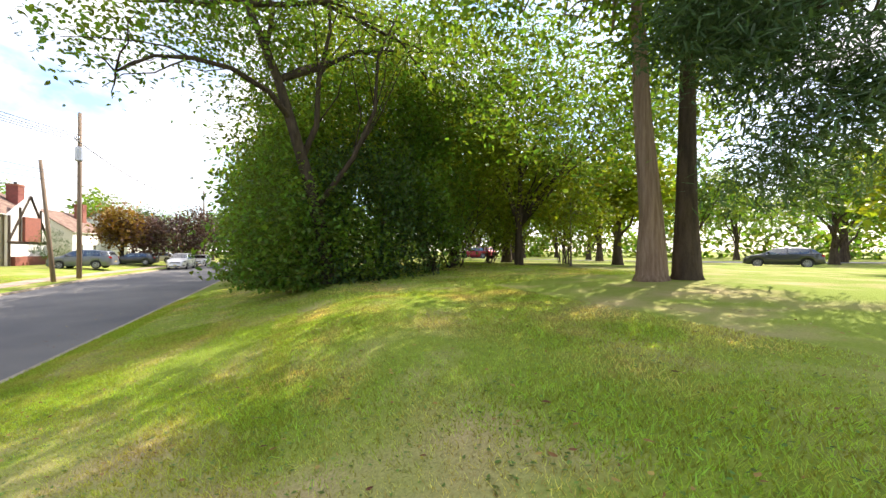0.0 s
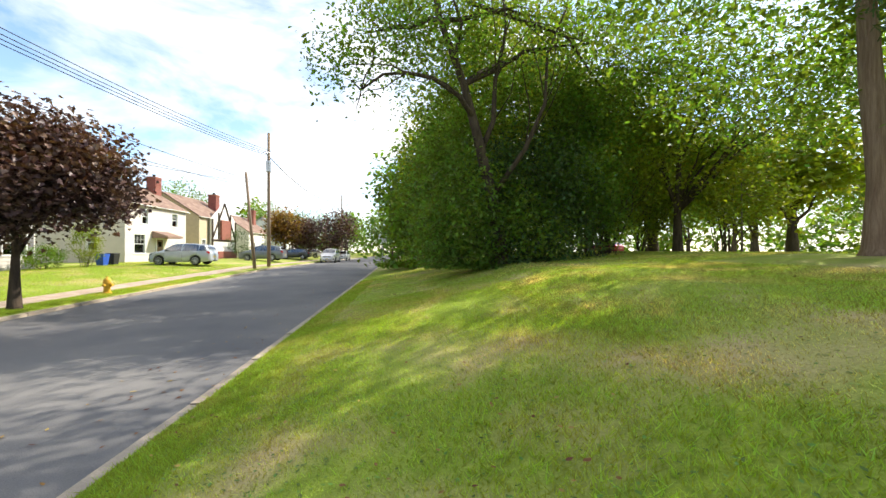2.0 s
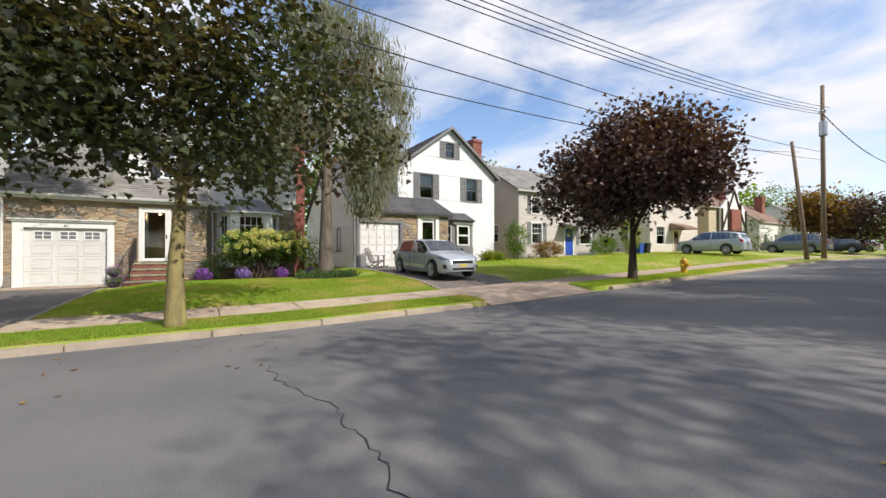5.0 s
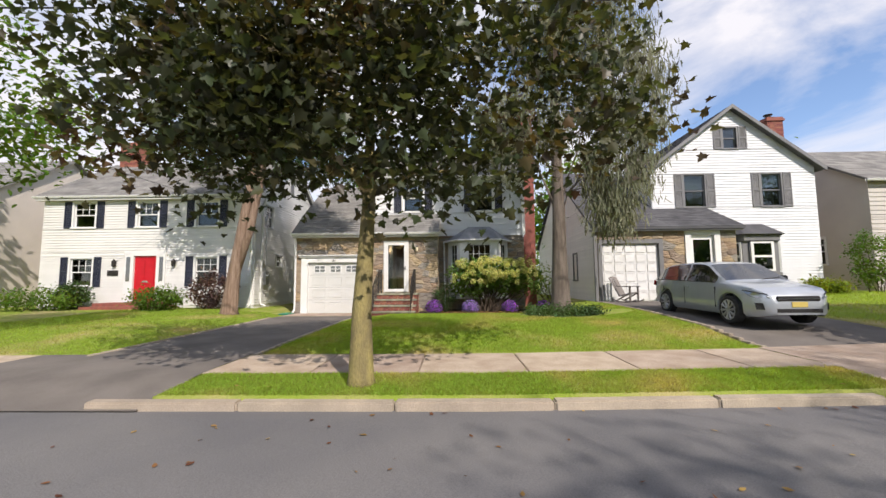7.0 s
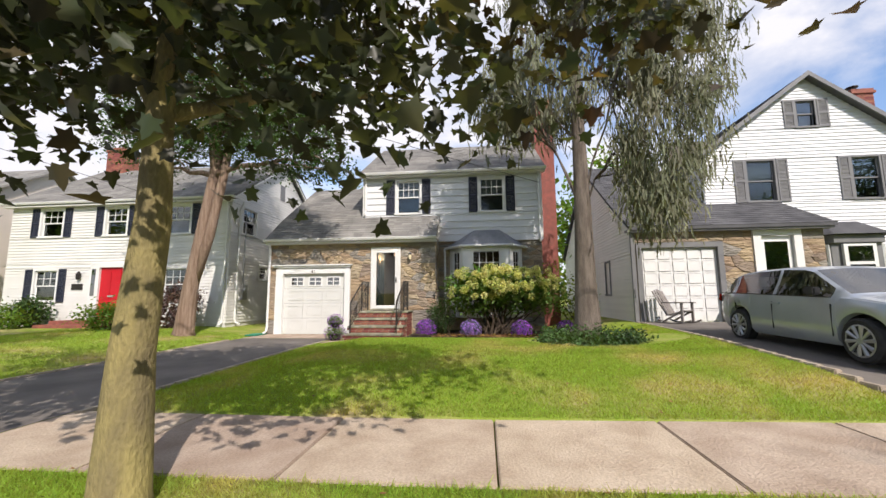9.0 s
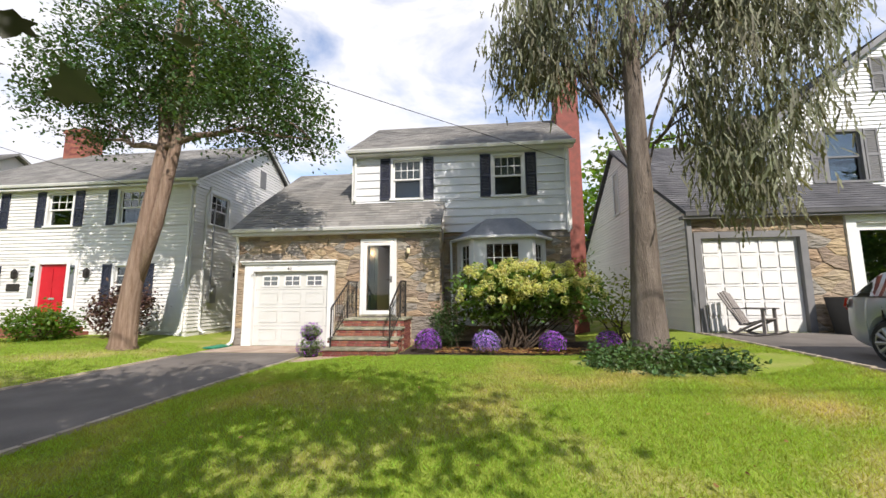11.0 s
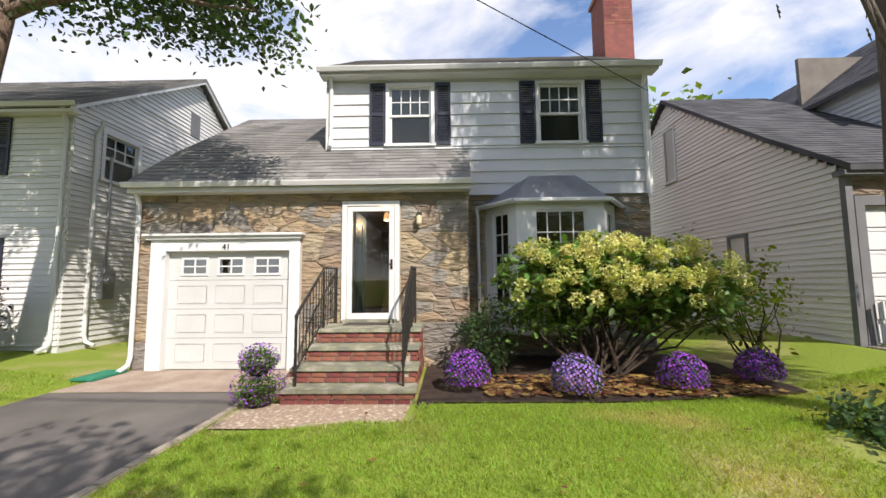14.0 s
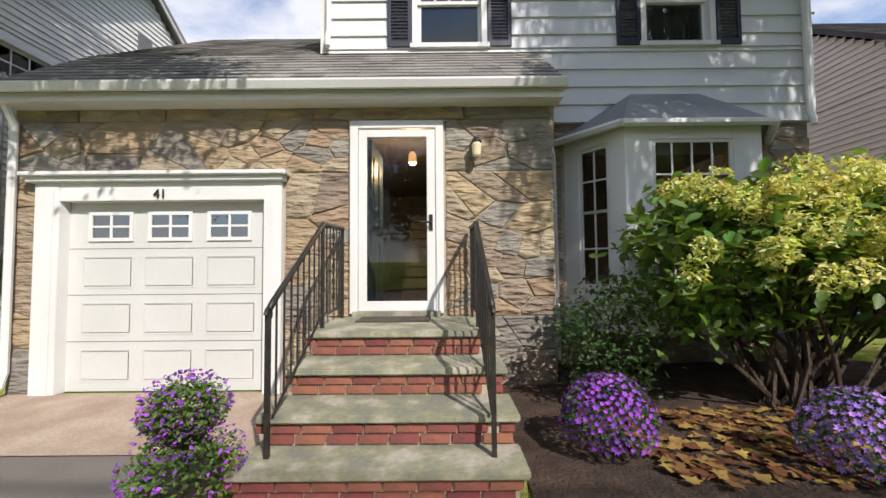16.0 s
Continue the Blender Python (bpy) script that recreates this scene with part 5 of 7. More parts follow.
BH = plain_house(-26.6, -30.5, -22.0, 0.4, 5.6, 8.4, SIDING_TAN, ROOF, [(-24.6, -23.6, 1.6, 3.1), (-24.6, -23.6, 4.0, 5.2)], "tan clapboard house with a red brick front beside the colonial", step=0.15)
part("brick_front", Geo().box(-26.56, -25.5, -30.5, -23.4, 0.1, 5.3), BRICK, BH)


# ---- trees and plants ----
def leaf_shape(kind):
    """Corner lists of one leaf lying along +y, folded on its rib."""
    if kind == "maple":
        r = [(0, 0), (0.18, 0.12), (0.46, 0.05), (0.36, 0.28), (0.55, 0.52), (0.26, 0.55), (0.2, 0.74), (0, 1.0)]
    elif kind == "oval":
        r = [(0, 0), (0.22, 0.25), (0.26, 0.5), (0.14, 0.8), (0, 1.0)]
    elif kind == "spray":
        r = [(0, 0), (0.07, 0.2), (0.03, 0.35), (0.09, 0.55), (0.03, 0.7), (0.05, 0.85), (0, 1.0)]
    else:
        r = [(0, 0), (0.3, 0.4), (0, 1.0)]
    r = np.array(r)
    right = np.c_[r, np.abs(r[:, 0]) * 0.35]
    left = right[1:-1].copy()
    left[:, 0] *= -1
    v = np.vstack([right, left])
    n, m = len(r), len(left)
    return v, [list(range(n)), [0] + [n - 1] + [n + i for i in range(m - 1, -1, -1)]]


def leaves(name, centres, size, kind, material, parent=None, droop=0.3, hang=False, seed=1, origin=None, label="", objkind=""):
    """One mesh of many single leaves at the given places."""
    rng = np.random.default_rng(seed)
    c = np.asarray(centres, float)
    n = len(c)
    v, polys = leaf_shape(kind)
    d = rng.normal(0, 1, (n, 3))
    if hang:
        d = d * np.array([0.28, 0.28, 0.2]) + np.array([0, 0, -1.0])
    else:
        d[:, 2] = d[:, 2] * 0.6 - droop
    d /= np.linalg.norm(d, axis=1)[:, None]
    up = rng.normal(0, 0.5, (n, 3)) + (np.array([0, 0, 1.0]) if not hang else np.array([1.0, 0.2, 0]))
    s = np.cross(d, up)
    s /= np.linalg.norm(s, axis=1)[:, None] + 1e-9
    u = np.cross(s, d)
    k = (size * rng.uniform(0.6, 1.25, n))[:, None, None]
    P = c[:, None, :] + k * (v[None, :, 0, None] * s[:, None] + v[None, :, 1, None] * d[:, None] + v[None, :, 2, None] * u[:, None])
    o = ORI[parent.name] if parent else Vector(origin or (0, 0, 0))
    P = P.reshape(-1, 3) - np.array(o)
    nv = len(v)
    loops = np.concatenate([np.array(p) for p in polys])
    tot = np.array([len(p) for p in polys])
    L = (loops[None] + (np.arange(n) * nv)[:, None]).ravel()
    sizes = np.tile(tot, n)
    me = bpy.data.meshes.new(name)
    me.vertices.add(len(P))
    me.vertices.foreach_set("co", P.ravel().astype(np.float32))
    me.loops.add(len(L))
    me.loops.foreach_set("vertex_index", L.astype(np.int32))
    me.polygons.add(len(sizes))
    me.polygons.foreach_set("loop_start", np.concatenate([[0], np.cumsum(sizes)[:-1]]).astype(np.int32))
    me.update(calc_edges=True)
    me.validate()
    me.materials.append(material)
    ob = new(name, me)
    if parent:
        ob.parent = parent
    else:
        ob.location = o
    ORI[ob.name] = Vector(o)
    return tagged(ob, label, kind=objkind)


def clumps(rng, lobes, n, shell=0.55):
    """Clump centres in a crown made of several rounded lobes (x, y, z, rx, ry, rz)."""
    vol = np.array([l[3] * l[4] * l[5] for l in lobes]) ** 0.67
    pick = rng.choice(len(lobes), n, p=vol / vol.sum())
    d = rng.normal(0, 1, (n, 3))
    d /= np.linalg.norm(d, axis=1)[:, None]
    r = (rng.uniform(shell ** 3, 1, n) ** (1 / 3))[:, None]
    L = np.array(lobes)[pick]
    return L[:, :3] + d * r * L[:, 3:]


def branch(rng, a, b, r0, r1, wob=0.08, n=6):
    a, b = np.array(a, float), np.array(b, float)
    t = np.linspace(0, 1, n)[:, None]
    L = np.linalg.norm(b - a)
    p = a + (b - a) * t + rng.normal(0, wob * L * 0.4, (n, 3)) * np.sin(t * np.pi)
    p[:, 2] += np.sin(t[:, 0] * np.pi) * L * 0.06
    return [tuple(q) for q in p], list(np.linspace(r0, r1, n))


def tree(name, label, base, trunk, r0, lobes, n_clumps, per, leaf, size, leafmat, bark, seed, spread=0.35, flare=1.5, limbs=9, hang=False, droop=0.3, stems=None, group="", shell=0.5, twig=True, low=3, limb_r=0.38, big=()):
    rng = np.random.default_rng(seed)
    x, y, z = base
    ob = thing(name, base, label, "tree", group)
    pts = [(x, y, z - 0.15), (x, y, z + 0.12)] + [(x + a, y + b, z + c) for a, b, c in trunk]
    rad = [r0 * flare, r0 * 1.12] + [r0 * (1 - 0.75 * (i + 1) / len(trunk)) for i in range(len(trunk))]
    tr = part("trunk", Geo().tube(pts, rad, 14), bark, ob, smooth=True)
    c = clumps(rng, lobes, n_clumps, shell)
    top = [np.array(p) for p in pts[max(2, len(pts) - low):]]
    for i in range(limbs):
        k = c[rng.integers(len(c))]
        a = top[min(len(top) - 1, int(rng.integers(0, len(top))))]
        p, r = branch(rng, a, a + (k - a) * 0.9, r0 * limb_r, r0 * 0.06)
        g = Geo().tube(p, r, 7)
        if twig:
            for _ in range(5):
                k2 = c[np.argsort(((c - np.array(p[-2])) ** 2).sum(1))[rng.integers(0, min(14, len(c)))]]
                q, r2 = branch(rng, p[rng.integers(2, 6)], k2, r0 * 0.10, 0.006, n=5)
                g.tube(q, r2, 5)
        part("limb", g, bark, ob, smooth=True)
    for line, ra, rb in big:
        g = Geo().tube(line, list(np.linspace(ra, rb, len(line))), 9)
        for k in range(7):
            q, r2 = branch(rng, line[rng.integers(1, len(line))], np.array(line[-1]) + rng.normal(0, 0.7, 3), ra * 0.25, 0.008, n=5)
            g.tube(q, r2, 5)
        part("limb", g, bark, ob, smooth=True)
    pts = (c[:, None, :] + rng.normal(0, 1, (n_clumps, per, 3)) * np.array([spread, spread, spread * (0.9 if not hang else 1.3)])).reshape(-1, 3)
    leaves("crown", pts, size, leaf, leafmat, ob, droop=droop, hang=hang, seed=seed + 1)
    return ob


def bush(name, label, base, lobes, n, per, size, leafmat, seed, spread=0.12, leaf="oval", stem=BARK_DARK, category="shrub", stems=14, droop=0.0, group="", shell=0.5):
    rng = np.random.default_rng(seed)
    ob = thing(name, base, label, category, group)
    c = clumps(rng, lobes, n, shell)
    for i in range(stems):
        k = c[rng.integers(len(c))]
        p, r = branch(rng, (base[0] + rng.normal(0, 0.12), base[1] + rng.normal(0, 0.2), base[2] - 0.05), k, 0.018 + 0.01 * (size > 0.12), 0.005, n=5)
        part("stem", Geo().tube(p, r, 5), stem, ob)
    pts = (c[:, None, :] + rng.normal(0, spread, (n, per, 3))).reshape(-1, 3)
    pts[:, 2] = np.maximum(pts[:, 2], base[2] + 0.02)
    leaves("foliage", pts, size, leaf, leafmat, ob, droop=droop, seed=seed + 1)
    return ob


# street maples
t1z = gz(-14.9, -1.65)
tree("street_maple", "young street maple with lichened yellowish trunk and dark bronze-green leaves", (-14.9, -1.65, t1z), [(0, 0, 1.0), (-0.02, 0.05, 1.9), (0.05, 0.1, 2.6), (0.0, 0.1, 3.6), (0.1, 0.0, 5.2)], 0.155,
     [(-14.9, -1.9, 4.3, 2.1, 2.2, 1.5), (-14.9, 0.2, 4.1, 2.0, 2.3, 1.5), (-14.7, -1.3, 5.6, 2.1, 2.3, 1.5), (-15.0, -4.2, 3.7, 1.5, 1.5, 1.1), (-14.6, -4.4, 5.4, 1.8, 1.6, 1.3), (-14.6, -0.8, 3.0, 1.6, 1.6, 0.6), (-15.2, 1.2, 4.7, 1.2, 0.9, 1.0), (-14.5, -3.5, 3.4, 1.3, 1.3, 0.7), (-15.3, 1.8, 3.8, 0.9, 1.0, 0.5), (-14.6, -3.0, 4.2, 1.2, 1.2, 1.2), (-15.0, -3.2, 4.6, 1.6, 1.6, 1.0)],
     600, 23, "maple", 0.145, LEAF_MAPLE, BARK_MOSS, 11, spread=0.33, limbs=14, shell=0.35, droop=0.6)
tree("street_maple", "rounded bronze-purple street maple on the grass verge", (-15.0, 12.6, gz(-15.0, 12.6)), [(0, 0, 0.9), (0, 0.02, 1.6), (0, 0, 2.4), (0, 0, 3.6)], 0.16,
     [(-15.0, 12.6, 4.3, 3.0, 3.0, 1.6), (-16.6, 12.2, 3.6, 1.9, 1.9, 1.3), (-13.6, 12.9, 4.6, 1.8, 1.9, 1.6), (-15, 12.6, 5.4, 2.2, 2.2, 1.1)],
     640, 30, "maple", 0.17, LEAF_PURPLE, BARK_DARK, 21, spread=0.34, limbs=14, shell=0.35, droop=0.6)
tree("street_maple", "dark purple-leaved tree far along the verge", (-15.2, 58, gz(-15.2, 58)), [(0, 0, 1.2), (0, 0, 2.4), (0, 0, 4.0)], 0.22,
     [(-16, 58, 5.0, 4.5, 4.0, 2.8), (-19, 57, 4.5, 3.0, 3, 2.4), (-13.5, 58, 5.5, 2.5, 3, 2.6)], 260, 22, "oval", 0.4, LEAF_PURPLE, BARK_DARK, 31, spread=0.5)
# cedar with two stems on the lawn's edge
LTB = (-24.25, -8.95, gz(-24.25, -8.95))
lt = tree("cedar_tree", "tall cedar with two reddish stringy-barked stems", LTB, [(0.05, 0.15, 1.4), (0.1, 0.45, 3.2), (0.1, 0.75, 5.2), (0.1, 0.9, 8.0), (0.1, 1.0, 10.5)], 0.27,
          [(-24.0, -7.0, 7.7, 2.0, 2.2, 1.5), (-24.0, -9.3, 7.6, 1.8, 2.6, 1.2), (-24.2, -8.2, 9.6, 2.2, 2.6, 1.8), (-24.2, -5.6, 7.2, 1.4, 1.3, 0.9), (-24.2, -10.6, 6.6, 1.5, 1.3, 0.9), (-24.0, -5.3, 6.4, 1.5, 1.4, 0.9), (-24.0, -4.5, 5.6, 1.1, 1.2, 0.6), (-23.6, -6.3, 5.8, 1.0, 1.2, 0.5), (-24.0, -8.8, 6.9, 1.6, 2.0, 0.9)], 700, 55, "oval", 0.11, LEAF_DARK, BARK_RED, 41, spread=0.22, flare=1.55, limbs=12)
part("trunk", Geo().tube([(LTB[0], LTB[1] + 0.1, LTB[2] + 1.2), (LTB[0] + 0.1, LTB[1] + 0.75, LTB[2] + 3.2), (LTB[0] + 0.15, LTB[1] + 1.15, LTB[2] + 5.2), (LTB[0] + 0.1, LTB[1] + 1.6, LTB[2] + 8.5)], [0.16, 0.15, 0.13, 0.07], 12), BARK_RED, lt, smooth=True)
nbz = gz(-15.0, -12.0)
tree("street_tree", "leafy bright green street tree on the verge", (-15.0, -12.0, nbz), [(0, 0, 1.2), (-0.3, 0.1, 2.4), (-0.8, 0.4, 3.6), (-1.2, 0.7, 5.0)], 0.17,
     [(-17.2, -10.6, 5.4, 1.9, 2.0, 1.8), (-15.2, -11.8, 6.4, 2.4, 2.4, 1.8)], 300, 26, "oval", 0.17, LEAF, BARK, 45, spread=0.33, limbs=10)
# drooping spruce
RTB = (-22.75, 3.2, gz(-22.75, 3.2))
tree("weeping_spruce", "tall grey-barked spruce with drooping needle curtains", RTB, [(0, 0, 1.5), (0.02, 0.02, 3.2), (0, 0.02, 5.5), (0, 0, 8.0), (0, 0, 11.5)], 0.30,
     [(-22.4, 5.2, 5.4, 1.2, 1.2, 2.2), (-22.6, 5.4, 8.2, 1.6, 1.5, 2.2), (-22.8, 2.3, 7.0, 1.5, 1.7, 1.1), (-22.6, 3.3, 10.2, 2.0, 2.2, 1.6), (-22.8, 1.3, 6.4, 0.8, 0.8, 0.8), (-22.2, 4.7, 3.8, 0.6, 0.6, 1.0)], 400, 50, "spray", 0.30, NEEDLE, BARK, 51, spread=0.24, hang=True, limbs=26, low=4, limb_r=0.10, flare=1.35)

# park trees
def ptree(name, label, x, y, *a, **k):
    return tree(name, label, (x, y, gz(x, y)), *a, **k)


ptree("park_tree", "spreading deciduous tree with dark crooked limbs over dense undergrowth", 0.7, 13.4, [(-0.2, -0.1, 1.5), (-0.6, -0.3, 3.2), (-1.05, -0.7, 4.7), (-1.5, -0.9, 6.2), (-2.3, -1.1, 8.2), (-2.7, -1.0, 10.0)], 0.26,
      [(-2.0, 12.6, 9.6, 2.6, 2.4, 1.6), (-4.2, 10.8, 7.3, 1.2, 1.2, 0.6), (-3.2, 11.6, 8.6, 1.7, 1.5, 1.0), (1.4, 14.0, 9.6, 2.8, 2.4, 2.0), (-1.5, 13.5, 11.8, 3.2, 3.0, 1.4), (4.2, 15, 10.0, 3.0, 2.6, 2.4), (0.2, 15.2, 8.4, 2.4, 1.6, 1.6), (2.6, 15.2, 8.2, 2.4, 1.6, 1.6), (5.4, 14.6, 8.0, 2.4, 1.6, 1.6), (-1.6, 14.2, 7.2, 1.4, 1.2, 1.2)], 820, 36, "oval", 0.15, LEAF, BARK_DARK, 61, spread=0.42, limbs=10, low=3,
      big=[([(-0.35, 12.7, 6.5), (-1.0, 12.2, 7.2), (-1.9, 11.6, 7.5), (-2.7, 11.2, 7.45), (-3.4, 10.8, 7.2), (-4.0, 10.5, 6.6)], 0.10, 0.025),
           ([(-0.2, 13.0, 5.4), (0.3, 12.9, 6.6), (0.35, 12.8, 8.0), (0.7, 12.7, 9.6), (0.6, 12.6, 11.2)], 0.11, 0.04),
           ([(-0.7, 12.6, 7.4), (-1.1, 12.3, 8.6), (-0.9, 12.2, 9.6), (-1.4, 12.1, 11.0)], 0.09, 0.03),
           ([(0.3, 13.1, 4.0), (1.4, 12.8, 5.6), (2.1, 12.7, 7.2), (2.2, 12.7, 9.0), (3.0, 12.8, 10.8)], 0.10, 0.03)])
for i, (x, y, lobes, m) in enumerate((
        (0.6, 14.2, [(0.2, 14.0, 3.6, 2.2, 1.8, 2.3), (-0.6, 13.4, 2.6, 1.5, 1.4, 1.3)], LEAF),
        (2.6, 14.4, [(2.6, 14.4, 4.4, 2.3, 1.6, 2.4), (1.8, 14.0, 2.6, 1.4, 1.2, 1.1)], LEAF_DARK),
        (4.8, 15.0, [(4.6, 15, 5.2, 2.3, 1.8, 2.4)], LEAF),
        (1.6, 18.6, [(0.6, 18.6, 6.4, 2.6, 1.6, 2.2), (-1.0, 18.0, 5.2, 1.7, 1.5, 1.8)], LEAF),
        (3.8, 18.2, [(3.8, 18.0, 7.0, 2.6, 1.8, 2.4)], LEAF_YEL),
        (6.2, 16.5, [(6.2, 16.4, 6.4, 2.6, 2.0, 2.4), (8.2, 17.5, 7.5, 2.4, 2.2, 2.4)], LEAF_YEL),
        (9.0, 18.5, [(8.6, 18.0, 4.6, 2.0, 1.6, 1.5), (11.0, 18.5, 6.2, 2.6, 2.0, 2.2)], LEAF_YEL),
        (14.5, 19.5, [(14.0, 19.0, 6.0, 2.4, 1.8, 2.2)], LEAF),
        (-0.6, 19.5, [(-0.8, 19.5, 4.5, 2.0, 2.6, 3.6)], LEAF),
        (-1.2, 27.0, [(-1.4, 27, 5.5, 2.6, 4.5, 5.0)], LEAF),
        (-0.8, 40.0, [(-1.0, 40, 6.5, 3.4, 7, 6.0)], LEAF_DARK),
        (-0.5, 62.0, [(-1.2, 62, 7.0, 3.6, 10, 6.5)], LEAF))):
    ru = np.random.default_rng(500 + i)
    more = []
    for l in lobes:
        for _ in range(7):
            v = ru.normal(0, 1, 3)
            v /= np.linalg.norm(v)
            k = ru.uniform(0.25, 0.5)
            more.append((l[0] + v[0] * l[3], l[1] + v[1] * l[4], max(l[2] + v[2] * l[5], 1.6), l[3] * k, l[4] * k, l[5] * k))
    lobes = lobes + more
    bush("undergrowth", "dense green thicket of shrubs and saplings at the park's edge", (x, y, gz(x, y)), lobes, 330, 40 if y < 24 else 26, 0.16 if y < 24 else 0.4, m, 70 + i, spread=0.36 if y < 24 else 0.6, leaf="oval", droop=0.5, stems=16)
ptree("park_tree", "tall park tree with a thick straight brown trunk", 7.9, 7.25, [(0, 0, 1.6), (-0.15, 0.1, 4.0), (-0.3, 0.1, 7.0), (-0.3, 0, 11.0)], 0.33,
      [(6.5, 8.5, 9.5, 3.5, 3.0, 2.4), (8, 6.5, 11, 4, 4, 3), (4.0, 9.5, 8.6, 2.2, 2.0, 1.2), (6.0, 10.0, 6.4, 2.0, 1.6, 1.0), (10.0, 11.0, 7.0, 2.4, 2.0, 1.4), (2.6, 9.6, 12.0, 3.6, 3.0, 1.6), (6.0, 9.0, 12.5, 3.4, 3.0, 1.6), (7.4, 8.8, 5.4, 1.3, 1.0, 0.7)], 500, 30, "oval", 0.19, LEAF, BARK_RED, 81, spread=0.45, limbs=16, flare=1.5, low=2, limb_r=0.2)
ptree("park_tree", "tall park tree with a dark blackish trunk", 8.75, 7.0, [(0, 0, 1.6), (0.05, 0, 4.0), (0.1, 0, 7.0), (0.2, 0, 11.0)], 0.30,
      [(9.5, 6.5, 9.8, 3, 3, 2.4), (10.5, 8.5, 7.5, 2.6, 2.4, 1.8)], 260, 30, "oval", 0.19, LEAF, BARK_DARK, 82, spread=0.45, limbs=14, flare=1.45, low=2, limb_r=0.2)
ptree("park_tree", "tall leafy tree rising behind the thicket", 4.0, 22.0, [(0, 0, 2.0), (0.1, 0, 4.5), (0, 0.1, 8.0)], 0.3,
      [(4, 21.5, 9.5, 4.0, 2.5, 4.0), (0, 22, 8.0, 3.0, 2.5, 4.0), (8.5, 21.5, 9.0, 3.5, 2.5, 3.5), (3, 21, 13, 4.5, 2.5, 2.5)], 760, 32, "oval", 0.26, LEAF_YEL, BARK_DARK, 88, spread=0.5, limbs=14)
ptree("park_tree", "slender leafy park tree between the thicket and the twin trunks", 9.6, 16.4, [(0, 0, 1.8), (0.1, 0, 4.2), (-0.1, 0.1, 8.0)], 0.2,
      [(9.4, 16.2, 8.6, 3.0, 2.0, 2.8), (12.6, 15.6, 8.0, 2.6, 2.0, 2.4), (6.6, 15.8, 10.6, 2.8, 2.0, 2.0), (11.6, 16.6, 12.0, 3.4, 2.2, 2.0), (15.4, 14.6, 9.6, 2.6, 2.2, 2.6)], 520, 30, "oval", 0.2, LEAF, BARK_DARK, 89, spread=0.45, limbs=16)
ptree("pine_tree", "dark pine whose boughs hang over the park lawn", 10.6, 1.6, [(0, 0, 2), (0, 0, 5), (0, 0, 9), (0, 0, 13)], 0.3,
      [(7.6, 3.7, 4.5, 1.3, 0.9, 0.5), (7.2, 3.9, 5.6, 1.6, 1.0, 0.6), (7.4, 4.4, 7.2, 1.9, 1.3, 0.7), (8.6, 3.0, 5.0, 1.4, 1.0, 0.6), (6.6, 4.6, 6.4, 1.2, 1.0, 0.5), (8.4, 4.6, 4.0, 1.2, 1.0, 0.4), (10.0, 3.2, 8.6, 2.4, 2.2, 0.9)], 330, 70, "spray", 0.26, PINE, BARK_DARK, 83, spread=0.3, limbs=16, droop=0.2)
ptree("sapling", "slim sapling with light yellow-green leaves", 11.5, 15.0, [(0, 0, 1.2), (0, 0, 2.4), (0, 0, 3.6)], 0.05, [(11.5, 15, 4.4, 1.8, 1.8, 1.6)], 110, 24, "oval", 0.2, LEAF_YEL, BARK, 84, limbs=6)
bush("multi_stem_shrub", "vase-shaped shrub of many bare stems with yellow-green leaves", (7.0, 18.0, gz(7.0, 18)), [(7, 18, 5.0, 2.6, 2.2, 1.8)], 220, 24, 0.2, LEAF_YEL, 85, spread=0.35, stems=22)
for i, (x, y, h, m) in enumerate(((12, 22, 9, LEAF), (18, 19, 8, LEAF_YEL), (22, 7, 6, LEAF_YEL), (28, 32, 11, LEAF), (38, 30, 12, LEAF), (46, 22, 12, LEAF), (52, 12, 12, LEAF_DARK), (56, 26, 13, LEAF), (60, 40, 14, LEAF), (40, 48, 13, LEAF), (25, 55, 13, LEAF), (12, 50, 12, LEAF), (5, 70, 13, LEAF_DARK), (64, 5, 13, LEAF), (20, 85, 14, LEAF), (50, 70, 15, LEAF), (30, 70, 15, LEAF), (70, 20, 15, LEAF), (74, 34, 15, LEAF), (66, 52, 15, LEAF), (36, 60, 14, LEAF_DARK), (17, 30, 8, LEAF), (48, 5, 11, LEAF), (16, 66, 13, LEAF), (70, -8, 14, LEAF), (80, 10, 15, LEAF), (10, 34, 10, LEAF))):
    z = gz(x, y)
    ptree("park_tree", "leafy tree farther off in the park", x, y, [(0, 0, 1.3), (0.1, 0, 2.5), (0.1, 0.1, h * 0.6)], 0.14 + 0.02 * h,
          [(x, y, z + h * 0.68, h * 0.33, h * 0.33, h * 0.27), (x + h * 0.15, y - h * 0.1, z + h * 0.5, h * 0.25, h * 0.25, h * 0.16), (x - h * 0.17, y, z + h * 0.55, h * 0.22, h * 0.25, h * 0.2)],
          150, 20, "diamond", 0.5, m, BARK_DARK, 100 + i, spread=0.6, limbs=7, twig=False, group="trees of the park")
